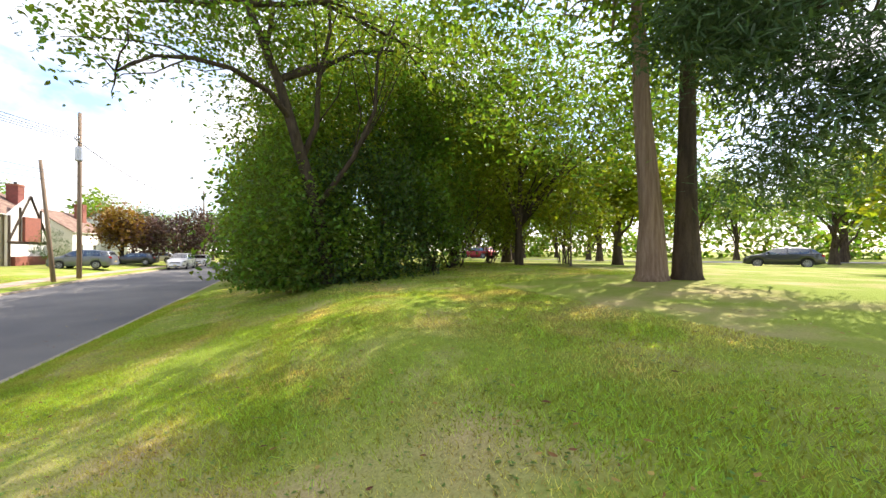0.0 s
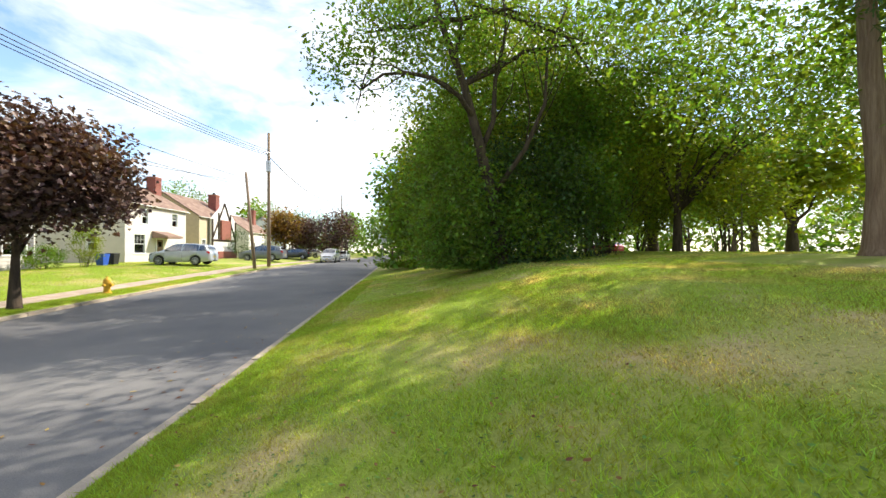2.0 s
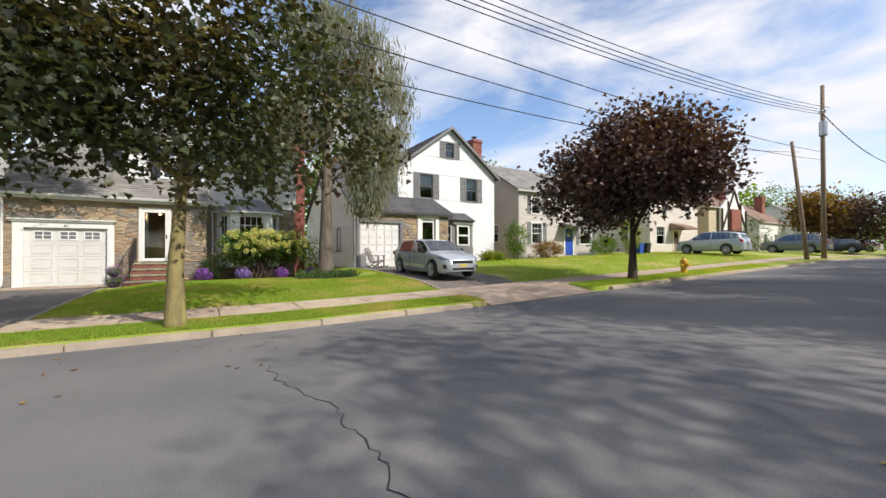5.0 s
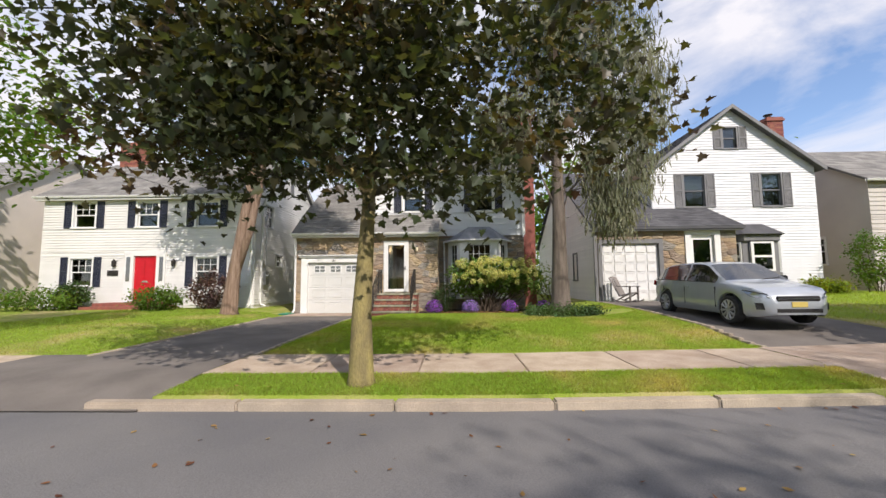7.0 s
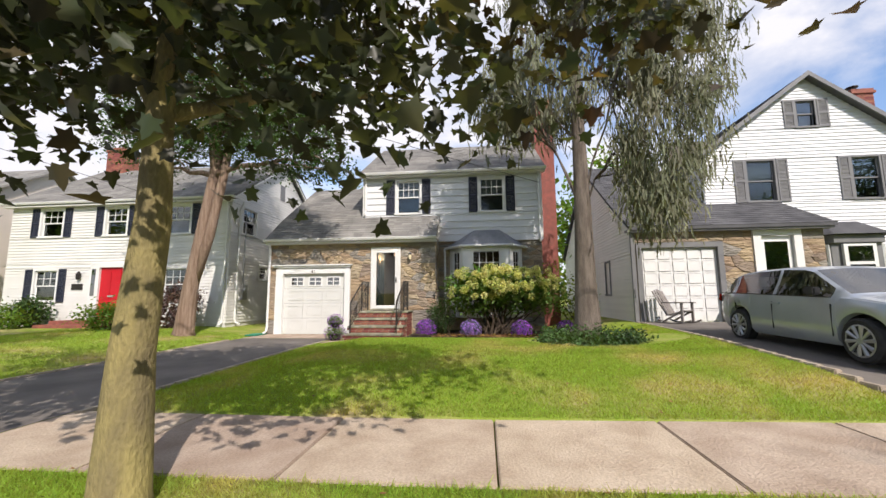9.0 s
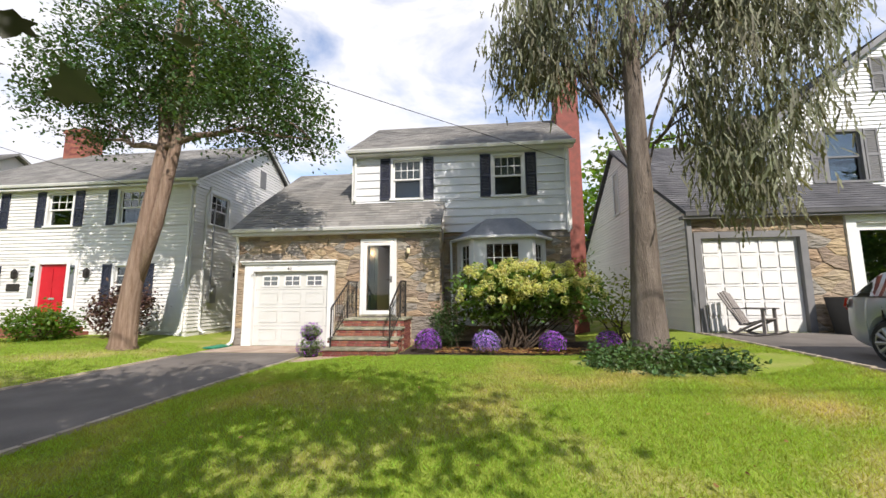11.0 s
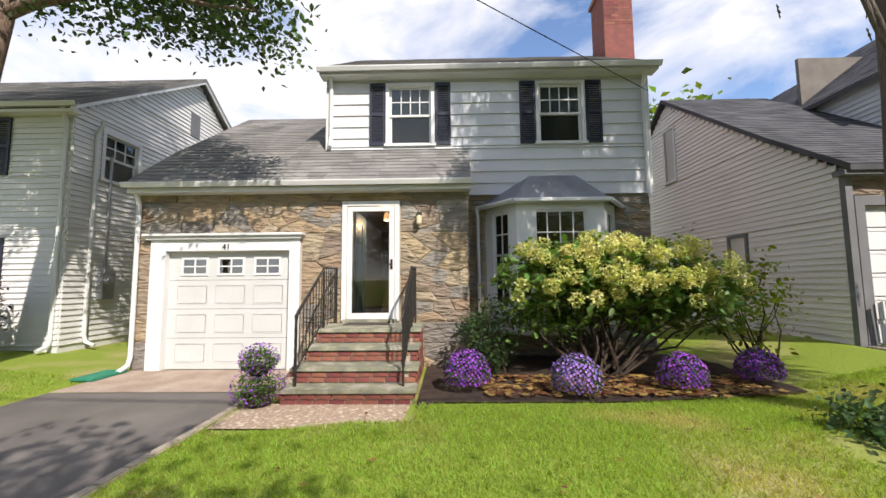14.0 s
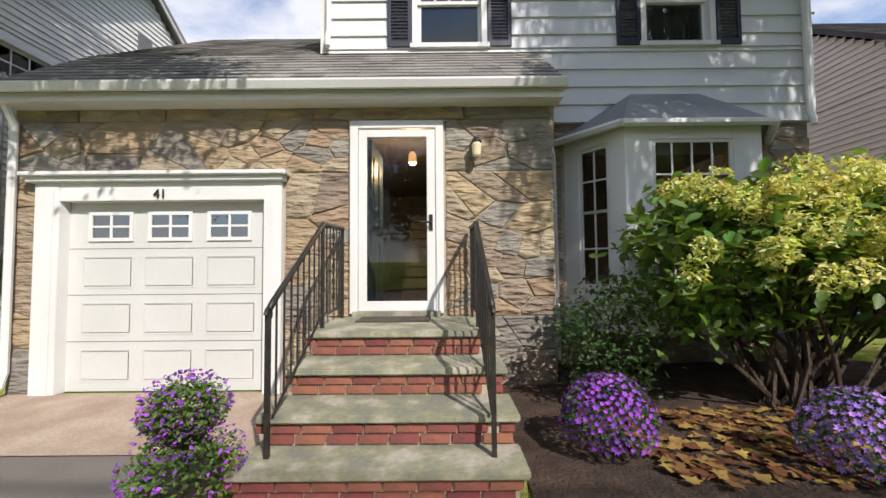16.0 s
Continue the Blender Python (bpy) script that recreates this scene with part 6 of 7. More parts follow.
for i, (x, y, h, m) in enumerate(((-21, 57, 7, LEAF_ORANGE), (-36, 40, 13, LEAF), (-38, 8, 10.5, LEAF), (-40, -6, 10, LEAF), (-42, 26, 11, LEAF), (-40, 66, 13, LEAF), (-18, 90, 10, LEAF), (-8, 105, 11, LEAF_DARK), (-30, 110, 13, LEAF), (2, 110, 12, LEAF), (-40, -25, 11, LEAF), (-22, -22.5, 9.5, LEAF), (-24, 73, 8, LEAF_DARK), (-5, 92, 11, LEAF), (-12, 120, 13, LEAF), (-20, 105, 11, LEAF_DARK), (-3, 80, 9, LEAF), (6, 95, 13, LEAF), (-36, 92, 13, LEAF))):
    z = gz(x, y)
    ptree("garden_tree", ("orange-tinged autumn tree among the houses" if m is LEAF_ORANGE else "leafy green tree behind the houses"), x, y, [(0, 0, 1.3), (0.1, 0, 2.5), (0.1, 0.1, h * 0.6)], 0.12 + 0.02 * h,
          [(x, y, z + h * 0.68, h * 0.33, h * 0.33, h * 0.27), (x + h * 0.15, y - h * 0.1, z + h * 0.5, h * 0.25, h * 0.25, h * 0.18), (x - h * 0.17, y, z + h * 0.55, h * 0.22, h * 0.25, h * 0.2)],
          170, 22, "diamond", 0.42, m, BARK_DARK, 130 + i, spread=0.55, limbs=7, twig=False)

rw_ = np.random.default_rng(77)
for k, (a0, a1, dist) in enumerate(((-95, -20, 105), (-20, 35, 130), (60, 140, 95))):
    n = 14000
    ang, dd = np.radians(rw_.uniform(a0, a1, n)), dist + rw_.normal(0, 7, n)
    top = 11 + 4 * np.sin(ang * 23) + 2.5 * np.sin(ang * 61)
    zz = 0.5 + top * rw_.uniform(0, 1, n) ** 0.8
    tagged(leaves("far_woods", np.c_[-np.sin(ang) * dd - 8, np.cos(ang) * dd, zz], 1.3, "diamond", LEAF, None, seed=600 + k, label="distant belt of leafy woods", objkind="stuff"), category="woods")
# front garden
hyd = bush("hydrangea_bush", "large panicle hydrangea with lime-green fading flower heads", (-25.3, 1.0, 0.12), [(-25.3, 0.3, 1.5, 0.8, 0.95, 0.65), (-25.3, 1.7, 1.45, 0.8, 0.95, 0.6), (-25.2, 1.0, 1.75, 0.7, 0.9, 0.45), (-25.2, 2.5, 1.35, 0.65, 0.7, 0.5)], 400, 16, 0.14, LEAF_HYD, 201, spread=0.12, stems=34, droop=0.2)
rngh = np.random.default_rng(5)
for i in range(130):
    th, ph = rngh.uniform(-1.5, 1.5), rngh.uniform(-0.25, 1.3)
    cy = rngh.choice([0.3, 1.0, 1.7, 2.2])
    c = np.array([-25.3 + 0.93 * math.cos(th) * math.cos(ph) + 0.05, cy + 0.95 * math.sin(th) * math.cos(ph), 1.5 + 0.74 * math.sin(ph) + (0.1 if cy == 1.0 else 0)])
    d = rngh.normal(0, 1, (120, 3))
    d /= np.linalg.norm(d, axis=1)[:, None]
    leaves("flower_head", c + d * np.array([0.09, 0.09, 0.10]), 0.05, "oval", BLOOM, hyd, seed=300 + i)
bush("evergreen_shrub", "small dark evergreen shrub at the corner of the steps", (-25.4, -0.75, 0.1), [(-25.35, -0.75, 0.75, 0.42, 0.42, 0.6)], 120, 20, 0.06, LEAF_DARK, 211, spread=0.08, stems=8)
bush("yellow_shrub", "sparse yellow-green shrub at the house corner", (-25.4, 3.6, 0.15), [(-25.4, 3.5, 1.2, 0.5, 0.6, 0.7), (-26.2, 2.9, 1.9, 0.5, 0.5, 0.5)], 80, 12, 0.10, LEAF_YEL, 212, spread=0.14, stems=12)


def mum(x, y, r, m, seed, label):
    ob = thing("chrysanthemum", (x, y, 0.1), label, "flower", "potted chrysanthemums")
    rng = np.random.default_rng(seed)
    z = gz(x, y)
    d = rng.normal(0, 1, (900, 3))
    d[:, 2] = np.abs(d[:, 2]) - 0.25
    d /= np.linalg.norm(d, axis=1)[:, None]
    leaves("foliage", np.array([x, y, z + r * 0.75]) + d * r * 0.85, 0.05, "oval", LEAF_DARK, ob, seed=seed)
    n = 420
    i = np.arange(n) + 0.5
    ph, th = np.arccos(1 - 1.35 * i / n), math.pi * (1 + 5 ** 0.5) * i
    dirs = np.c_[np.cos(th) * np.sin(ph), np.sin(th) * np.sin(ph), np.cos(ph)]
    g = Geo()
    for dd in dirs:
        c = Vector((x, y, z + r * 0.75)) + Vector(dd) * (r * rng.uniform(0.88, 1.02))
        nv = (Vector(dd) + Vector(rng.normal(0, 0.2, 3))).normalized()
        a = nv.orthogonal().normalized()
        b = nv.cross(a)
        q = rng.uniform(0.017, 0.028)
        ring = []
        for k in range(12):
            f = q if k % 2 == 0 else q * 0.55
            ring.append(c + (a * math.cos(k * math.tau / 12) + b * math.sin(k * math.tau / 12)) * f + nv * (0.006 if k % 2 == 0 else 0))
        g.add(ring + [c - nv * 0.004], [(k, (k + 1) % 12, 12) for k in range(12)])
    part("blossoms", g, m, ob, fix=False)


mum(-24.45, -1.15, 0.33, MUM, 221, "round bright violet chrysanthemum in the mulch bed")
mum(-24.05, 0.22, 0.32, MUM_B, 222, "round lavender chrysanthemum in the mulch bed")
mum(-24.3, 1.7, 0.31, MUM, 223, "round deep violet chrysanthemum in the mulch bed")
mum(-24.75, 3.05, 0.30, MUM, 224, "round purple chrysanthemum at the end of the bed")
pt = thing("potted_plant", (-23.95, -3.82, 0.07), "tall two-tiered plant stand of small purple asters", "plant")
part("stand", Geo().tube([(-23.95, -3.82, 0.07), (-23.95, -3.82, 0.55)], 0.02, 6).lathe((-23.95, -3.82, 0), [(0.14, 0.07), (0.2, 0.26), (0.21, 0.28)], 14).lathe((-23.95, -3.82, 0), [(0.1, 0.46), (0.15, 0.58), (0.16, 0.6)], 14), IRON, pt)
rngp = np.random.default_rng(9)
for zz, rr, s in ((0.30, 0.31, 1), (0.64, 0.23, 2)):
    d = rngp.normal(0, 1, (1700, 3))
    d /= np.linalg.norm(d, axis=1)[:, None]
    leaves("foliage", np.array([-23.95, -3.82, zz]) + d * rr * rngp.uniform(0.5, 1, (1700, 1)) * np.array([1, 1, 0.75]), 0.038, "oval", LEAF_HYD, pt, seed=230 + s)
    leaves("blossoms", np.array([-23.95, -3.82, zz + 0.03]) + d[:520] * rr * 1.02 * np.array([1, 1, 0.78]), 0.032, "diamond", MUM, pt, seed=232 + s)
# mulch bed and ground cover
bedg = Geo()
bx, by = np.linspace(-27.0, -23.75, 14), np.linspace(-1.8, 3.3, 20)
for yv in by:
    for xv in bx:
        lim = -23.75 - 0.5 * max(0, (yv - 0.5) / 2.8) ** 1.5
        xx = min(xv, lim)
        bedg.v.append((xx, yv, max(gz(xx, yv), 0.1) + 0.025 + 0.02 * math.sin(xx * 9) * math.sin(yv * 7)))
for j in range(len(by) - 1):
    for i in range(len(bx) - 1):
        bedg.f.append((j * 14 + i, j * 14 + i + 1, (j + 1) * 14 + i + 1, (j + 1) * 14 + i))
tagged(part("mulch_bed", bedg, MULCH, fix=False), "dark bark mulch bed before the bay window", "flower bed", kind="structure")
rngl = np.random.default_rng(12)


def litter(name, n, x0, x1, y0, y1, size, label, lift=0.02, m=DEADLEAF, seed=1, zf=ground_z, kind="oval"):
    r = np.random.default_rng(seed)
    p = np.c_[r.uniform(x0, x1, n), r.uniform(y0, y1, n)]
    z = zf(p[:, 0], p[:, 1]) + lift
    ob = leaves(name, np.c_[p, z], size, kind, m, None, droop=0.0, seed=seed, label=label, objkind="stuff")
    me = ob.data
    co = np.empty(len(me.vertices) * 3, np.float32)
    me.vertices.foreach_get("co", co)
    co = co.reshape(-1, 3)
    nv = len(co) // n
    base = np.repeat(z, nv)
    co[:, 2] = base + np.abs(co[:, 2] - base) * 0.25
    me.vertices.foreach_set("co", co.ravel())
    return tagged(ob, category="leaf litter")


litter("fallen_leaves", 900, -25.2, -23.9, -0.9, 2.9, 0.11, "brown and yellow fallen leaves on the mulch", 0.06, seed=31, kind="maple")
litter("fallen_leaves", 1500, -5.2, 6, -3, 12, 0.055, "scattered dry fallen leaves on the park lawn", 0.04, seed=32)
tagged(litter("clover_patch", 7000, -5.0, 4, -3, 7, 0.04, "low clover and weed leaves in the park lawn", 0.02, m=LEAF_HYD, seed=38), category="clover")
litter("fallen_leaves", 260, -7.2, -5.4, -4, 26, 0.08, "dry leaves gathered along the gutter", 0.01, seed=33, zf=road_z)
litter("fallen_leaves", 120, -14.2, -11.5, -7, 10, 0.08, "a few dry leaves lying on the street", 0.01, seed=34, zf=road_z)
litter("fallen_leaves", 220, -24, -14.5, -4, 6, 0.06, "a few dry leaves on the front lawn", 0.04, seed=35)
gc = bush("ground_cover", "low spreading green pachysandra patch round the spruce", (-22.0, 3.4, 0.3), [(-21.9, 3.0, 0.33, 0.9, 1.1, 0.16), (-21.7, 3.7, 0.33, 0.6, 0.5, 0.14), (-22.3, 2.4, 0.33, 0.5, 0.5, 0.14)], 300, 22, 0.08, LEAF_DARK, 241, spread=0.1, stems=4, category="ground cover")
for i, (x, y, sx, sy, h, m, lab) in enumerate(((-25.3, -17.8, 0.8, 2.0, 0.45, LEAF, "leafy green shrub before the colonial house"), (-25.0, -12.4, 0.8, 1.0, 0.45, LEAF, "low green shrub beside the brick porch"), (-25.8, -10.6, 0.5, 0.9, 0.8, LEAF_PURPLE, "small dark red-leaved shrub by the house corner"), (-26.0, -17.0, 0.5, 0.6, 0.6, LEAF_DARK, "rounded evergreen shrub under the window"),
        (-25.6, 19.4, 0.6, 1.4, 0.6, LEAF_ORANGE, "tawny rounded shrub before the greige house"), (-25.4, 25.4, 0.8, 1.6, 0.8, LEAF, "green shrub by the porch"), (-26.0, 16.9, 0.6, 0.8, 1.3, LEAF, "tall green shrub between the houses"), (-25.8, 14.6, 0.4, 0.9, 0.25, LEAF_YEL, "low yellow-green edging plant"), (-24.5, 27.5, 0.8, 0.9, 1.6, LEAF_YEL, "tall yellow-green shrub beside the porch"), (-24.0, 49.5, 1.4, 1.8, 1.9, LEAF_DARK, "clipped weeping evergreen before the half-timbered house"))):
    z = gz(x, y)
    bush("garden_shrub", lab, (x, y, z), [(x, y, z + h, sx, sy, h * 0.9)], 110, 22, 0.12, m, 250 + i, spread=0.13, stems=8)


# ---- grass blades ----
def blades(name, n, x0, x1, y0, y1, h, m, seed, keep=None, label="short mown grass blades"):
    r = np.random.default_rng(seed)
    x, y = r.uniform(x0, x1, n), r.uniform(y0, y1, n)
    k = ~in_drive(x, y) if keep is None else keep(x, y) & ~in_drive(x, y)
    x, y = x[k], y[k]
    n = len(x)
    z = ground_z(x, y)
    a, l = r.uniform(0, math.tau, n), h * r.uniform(0.5, 1.3, n)
    w = r.uniform(0.003, 0.006, n) * (1 + h * 6)
    lean = r.normal(0, 0.8, (n, 2)) * l[:, None]
    P = np.empty((n, 3, 3))
    P[:, 0] = np.c_[x - np.cos(a) * w, y - np.sin(a) * w, z - 0.01]
    P[:, 1] = np.c_[x + np.cos(a) * w, y + np.sin(a) * w, z - 0.01]
    P[:, 2] = np.c_[x + lean[:, 0], y + lean[:, 1], z + l]
    me = bpy.data.meshes.new(name)
    me.vertices.add(3 * n)
    me.vertices.foreach_set("co", P.ravel().astype(np.float32))
    me.loops.add(3 * n)
    me.loops.foreach_set("vertex_index", np.arange(3 * n, dtype=np.int32))
    me.polygons.add(n)
    me.polygons.foreach_set("loop_start", np.arange(0, 3 * n, 3, dtype=np.int32))
    me.update(calc_edges=True)
    me.materials.append(m)
    return tagged(new(name, me), label, "grass", kind="stuff")


def front_lawn(x, y):
    bed = (x < -23.7 - 0.5 * np.clip((y - 0.5) / 2.8, 0, 1)) & (y > -1.8) & (y < 3.4)
    pad_ = (x < -23.1) & (y > -3.9) & (y < -1.8)
    cover = ((x + 22) / 1.0) ** 2 + ((y - 3.4) / 1.8) ** 2 < 1
    return ~(bed | pad_ | cover)


blades("grass", 260000, -24.6, -16.95, -4.05, 5.3, 0.04, BLADE, 1, front_lawn)
blades("grass", 60000, -25.5, -16.95, -14, -7.3, 0.045, BLADE, 2)
blades("grass", 70000, -15.38, -14.45, -4.1, 5.1, 0.042, BLADE, 3)
blades("grass", 40000, -15.38, -14.45, 9.4, 24, 0.06, BLADE, 4)
blades("grass", 150000, -0.6, 4.5, -3.5, 9, 0.036, BLADE_DRY, 5)
blades("grass", 150000, -5.22, -0.2, -3.5, 11, 0.04, BLADE, 9)
blades("grass", 50000, -5.24, -4.5, -3.5, 20, 0.055, BLADE, 6)
blades("grass", 90000, -5.2, 10, 9, 22, 0.05, BLADE_DRY, 7)
blades("grass", 60000, -26, -16.95, 9.2, 34, 0.08, BLADE, 8)


# ---- street furniture ----
def pole(x, y, h, lean=(0, 0), r=0.15, label="tall weathered wooden utility pole"):
    z = gz(x, y)
    ob = thing("utility_pole", (x, y, z), label, "utility pole")
    part("pole", Geo().tube([(x, y, z - 0.3), (x + lean[0] / 2, y + lean[1] / 2, z + h / 2), (x + lean[0], y + lean[1], z + h)], [r, r * 0.85, r * 0.7], 12), WOOD_POLE, ob, smooth=True)
    return ob


P1 = (-14.75, 33.5)
PZ = gz(*P1)
up = pole(*P1, 11.4)
part("transformer", Geo().lathe((P1[0] + 0.1, P1[1] - 0.32, 0), [(0.2, PZ + 8.0), (0.22, PZ + 8.05), (0.22, PZ + 8.9), (0.1, PZ + 9.0)], 12), STEEL, up)
part("bracket_arm", Geo().tube([(P1[0], P1[1], PZ + 9.3), (P1[0] + 0.2, P1[1] - 0.9, PZ + 9.4)], 0.04, 6), STEEL, up)
for k in range(3):
    part("insulator", Geo().lathe((P1[0] + 0.15 * k, P1[1] - 0.6 - 0.1 * k, 0), [(0.03, PZ + 9.4), (0.05, PZ + 9.5), (0.02, PZ + 9.6)], 8), STEEL, up)
pole(-14.9, 31.0, 7.6, (-0.75, 0.1), 0.13, "leaning old wooden pole stub beside the utility pole")
pole(-14.8, 68, 11.0)


def cable(name, a, b, sag, r, label, n=24):
    a, b = Vector(a), Vector(b)
    pts = [a + (b - a) * t - Vector((0, 0, sag * 4 * t * (1 - t))) for t in np.linspace(0, 1, n)]
    return solo(name, Geo().tube(pts, r, 5), BLACK, label, "cable", a, group="overhead cables")


ptop = (P1[0] + 0.2, P1[1] - 0.7, PZ + 9.3)
for k, dz in enumerate((0, 0.1, 0.2, 0.34)):
    cable("overhead_cable", (ptop[0] + 0.1 * k, ptop[1], ptop[2] + dz), (-16.4 + 0.12 * k, -25, 10.4 + dz), 1.9, 0.016, "bundled black overhead cable along the street")
cable("overhead_cable", (P1[0], P1[1], PZ + 7.0), (-14.2, -28, 8.0), 1.3, 0.015, "black overhead telephone cable")
cable("overhead_cable", (P1[0], P1[1], PZ + 6.5), (-14.2, -28, 7.4), 1.5, 0.014, "black overhead telephone cable")
cable("overhead_cable", (P1[0] - 0.5, 31.1, PZ + 6.8), (-14.3, -28, 6.8), 1.9, 0.014, "black overhead telephone cable")
cable("overhead_cable", ptop, (-14.8, 68, 11.3), 1.6, 0.03, "sagging bundled overhead cable")
cable("service_cable", (-14.6, -19.1, 9.8), (-26.7, 2.72, 5.5), 0.35, 0.009, "thin service cable running down to the house")
cable("service_cable", (-14.0, -20, 8.6), (-26.5, -11.5, 5.2), 0.3, 0.009, "thin service cable to the colonial house")
hy = thing("fire_hydrant", (-15.0, 16.3, gz(-15.0, 16.3)), "yellow cast-iron fire hydrant on the verge", "fire hydrant")
hx, hyy, hz = -15.0, 16.3, gz(-15.0, 16.3)
part("barrel", Geo().lathe((hx, hyy, hz), [(0.17, -0.05), (0.17, 0.05), (0.12, 0.06), (0.115, 0.42), (0.15, 0.43), (0.15, 0.47)], 16), YELLOW, hy, smooth=False)
part("bonnet", Geo().lathe((hx, hyy, hz), [(0.13, 0.47), (0.12, 0.56), (0.07, 0.63), (0.03, 0.65), (0.03, 0.71)], 16), YELLOW, hy)
part("nozzle", Geo().tube([(hx, hyy - 0.22, hz + 0.35), (hx, hyy + 0.22, hz + 0.35)], 0.05, 10), YELLOW, hy)
part("nozzle", Geo().tube([(hx, hyy, hz + 0.35), (hx + 0.22, hyy, hz + 0.35)], 0.065, 10), YELLOW, hy)
sg = thing("street_sign", (-4.9, 30, gz(-4.9, 30)), "small white traffic sign on a thin post", "sign")
part("post", Geo().tube([(-4.9, 30, gz(-4.9, 30) - 0.1), (-4.9, 30, gz(-4.9, 30) + 2.6)], 0.03, 6), STEEL, sg)
part("plate", Geo().box(-5.2, -4.6, 29.95, 29.97, gz(-4.9, 30) + 1.9, gz(-4.9, 30) + 2.6), WHITE, sg)


# ---- parked cars ----
def car(name, label, colour, L=4.45, W=1.78, H=1.48, wb=2.67, suv=0.0):
    """A five-door car pointing along +x on its wheels: one lofted shell, cut into body and glass."""
    ob = thing(name, (0, 0, 0), label, "car")
    k, lift = L / 4.45, H / 1.48
    wr = 0.32 + 0.03 * suv
    tail = 0.12 * suv
    top_x = [-2.225, -2.21, -2.16, -2.08, -1.97 - tail, -1.62 - 2 * tail, -1.35 - tail, -0.85, -0.25, 0.22, 0.42, 1.16, 1.30, 1.65, 1.95, 2.10, 2.18, 2.225]
    top_z = [0.52, 0.72, 0.88, 0.99, 1.06, 1.36, 1.42, 1.465, 1.48, 1.455, 1.41, 1.00, 0.965, 0.915, 0.845, 0.77, 0.68, 0.50]
    in_x, in_w = [-2.225, -2.12, -1.9, -1.4, 0.9, 1.6, 1.95, 2.12, 2.225], [0.68, 0.84, 0.93, 1.0, 1.0, 0.965, 0.88, 0.76, 0.56]
    sill_z = 0.20 + 0.05 * suv
    arches = (wb / 2 + 0.03, -wb / 2 + 0.03)
    xs = np.unique(np.concatenate([np.linspace(-2.225, 2.225, 62) * k, *[c + (wr + 0.055) * np.cos(np.linspace(0, np.pi, 15)) for c in arches], np.array(top_x) * k]))
    rows = []
    for x in xs:
        zt = float(np.interp(x / k, top_x, top_z)) * lift
        w = float(np.interp(x / k, in_x, in_w)) * W / 2
        belt = float(np.interp(x / k, [-2.2, -1.5, 1.2, 2.2], [0.99, 0.985, 0.93, 0.80])) * lift
        zb = float(np.interp(x / k, [-2.225, -2.0, -1.7, 1.7, 2.0, 2.225], [0.34, 0.27, sill_z, sill_z, 0.22, 0.28]))
        for c in arches:
            if abs(x - c) < wr + 0.055:
                zb = max(zb, wr + math.sqrt(max((wr + 0.055) ** 2 - (x - c) ** 2, 0)))
        shoulder = min(belt, zt - 0.03)
        zb = min(zb, shoulder - 0.08)
        up = max(0.0, zt - belt)
        wt = w * 0.93 - 0.36 * up
        half = [(w * 0.90, zb), (w * 0.975, zb + (shoulder - zb) * 0.12), (w * 1.0, zb + (shoulder - zb) * 0.45), (w * 0.985, zb + (shoulder - zb) * 0.78), (w * 0.955, shoulder),
                (wt + (w * 0.93 - wt) * 0.5, shoulder + max(zt - 0.05 - shoulder, 0.008) * 0.5), (wt, shoulder + max(zt - 0.05 - shoulder, 0.016)), (wt * 0.93, zt - 0.016), (wt * 0.62, zt), (0.0, zt + 0.012)]
        rows.append([(x, y, z) for y, z in half])
    m = len(rows[0])
    shells = {}
    side_win = ((-1.95 - tail, -1.52), (-1.46, -0.36), (-0.28, 0.88))
    for side in (1, -1):
        for i in range(len(xs) - 1):
            xc = (xs[i] + xs[i + 1]) / 2 / k
            for j in range(m - 1):
                kind = "body"
                if j in (4, 5) and rows[i][6][2] - rows[i][4][2] > 0.06 and rows[i + 1][6][2] - rows[i + 1][4][2] > 0.06:
                    for n_, (a, b) in enumerate(side_win):
                        if a < xc < b:
                            kind = ("side_glass", n_, side)
                if j in (7, 8) and 0.44 < xc < 1.14:
                    kind = "windscreen"
                if j in (7, 8) and -1.96 - tail < xc < -1.66 - 2 * tail:
                    kind = "rear_window"
                q = [rows[i][j], rows[i + 1][j], rows[i + 1][j + 1], rows[i][j + 1]]
                shells.setdefault(kind, Geo()).add([(p[0], side * p[1], p[2]) for p in q], [(0, 1, 2, 3)] if side < 0 else [(3, 2, 1, 0)])
        for r_, flip in ((rows[0], 1), (rows[-1], -1)):
            ring = [(p[0], side * p[1], p[2]) for p in r_] + [(r_[0][0], 0, r_[0][2])]
            shells["body"].add(ring, [tuple(range(len(ring)))])

    def shell(nm, key, material, parent):
        o = part(nm, shells[key], material, parent, fix=False)
        bm = bmesh.new()
        bm.from_mesh(o.data)
        bmesh.ops.remove_doubles(bm, verts=bm.verts, dist=0.0005)
        bmesh.ops.recalc_face_normals(bm, faces=bm.faces)
        for f in bm.faces:
            f.smooth = True
        for e in bm.edges:
            if e.calc_face_angle(0) > 0.6:
                e.smooth = False
        bm.to_mesh(o.data)
        bm.free()
        return o
    body = shell("body", "body", colour, ob)
    for key in list(shells):
        if key != "body":
            shell(key if isinstance(key, str) else "side_glass", key, GLASS_CAR, body)
    part("interior", Geo().box(-1.75 * k, 1.2 * k, -W * 0.41, W * 0.41, 0.45, 0.82 * lift), BLACK, body)
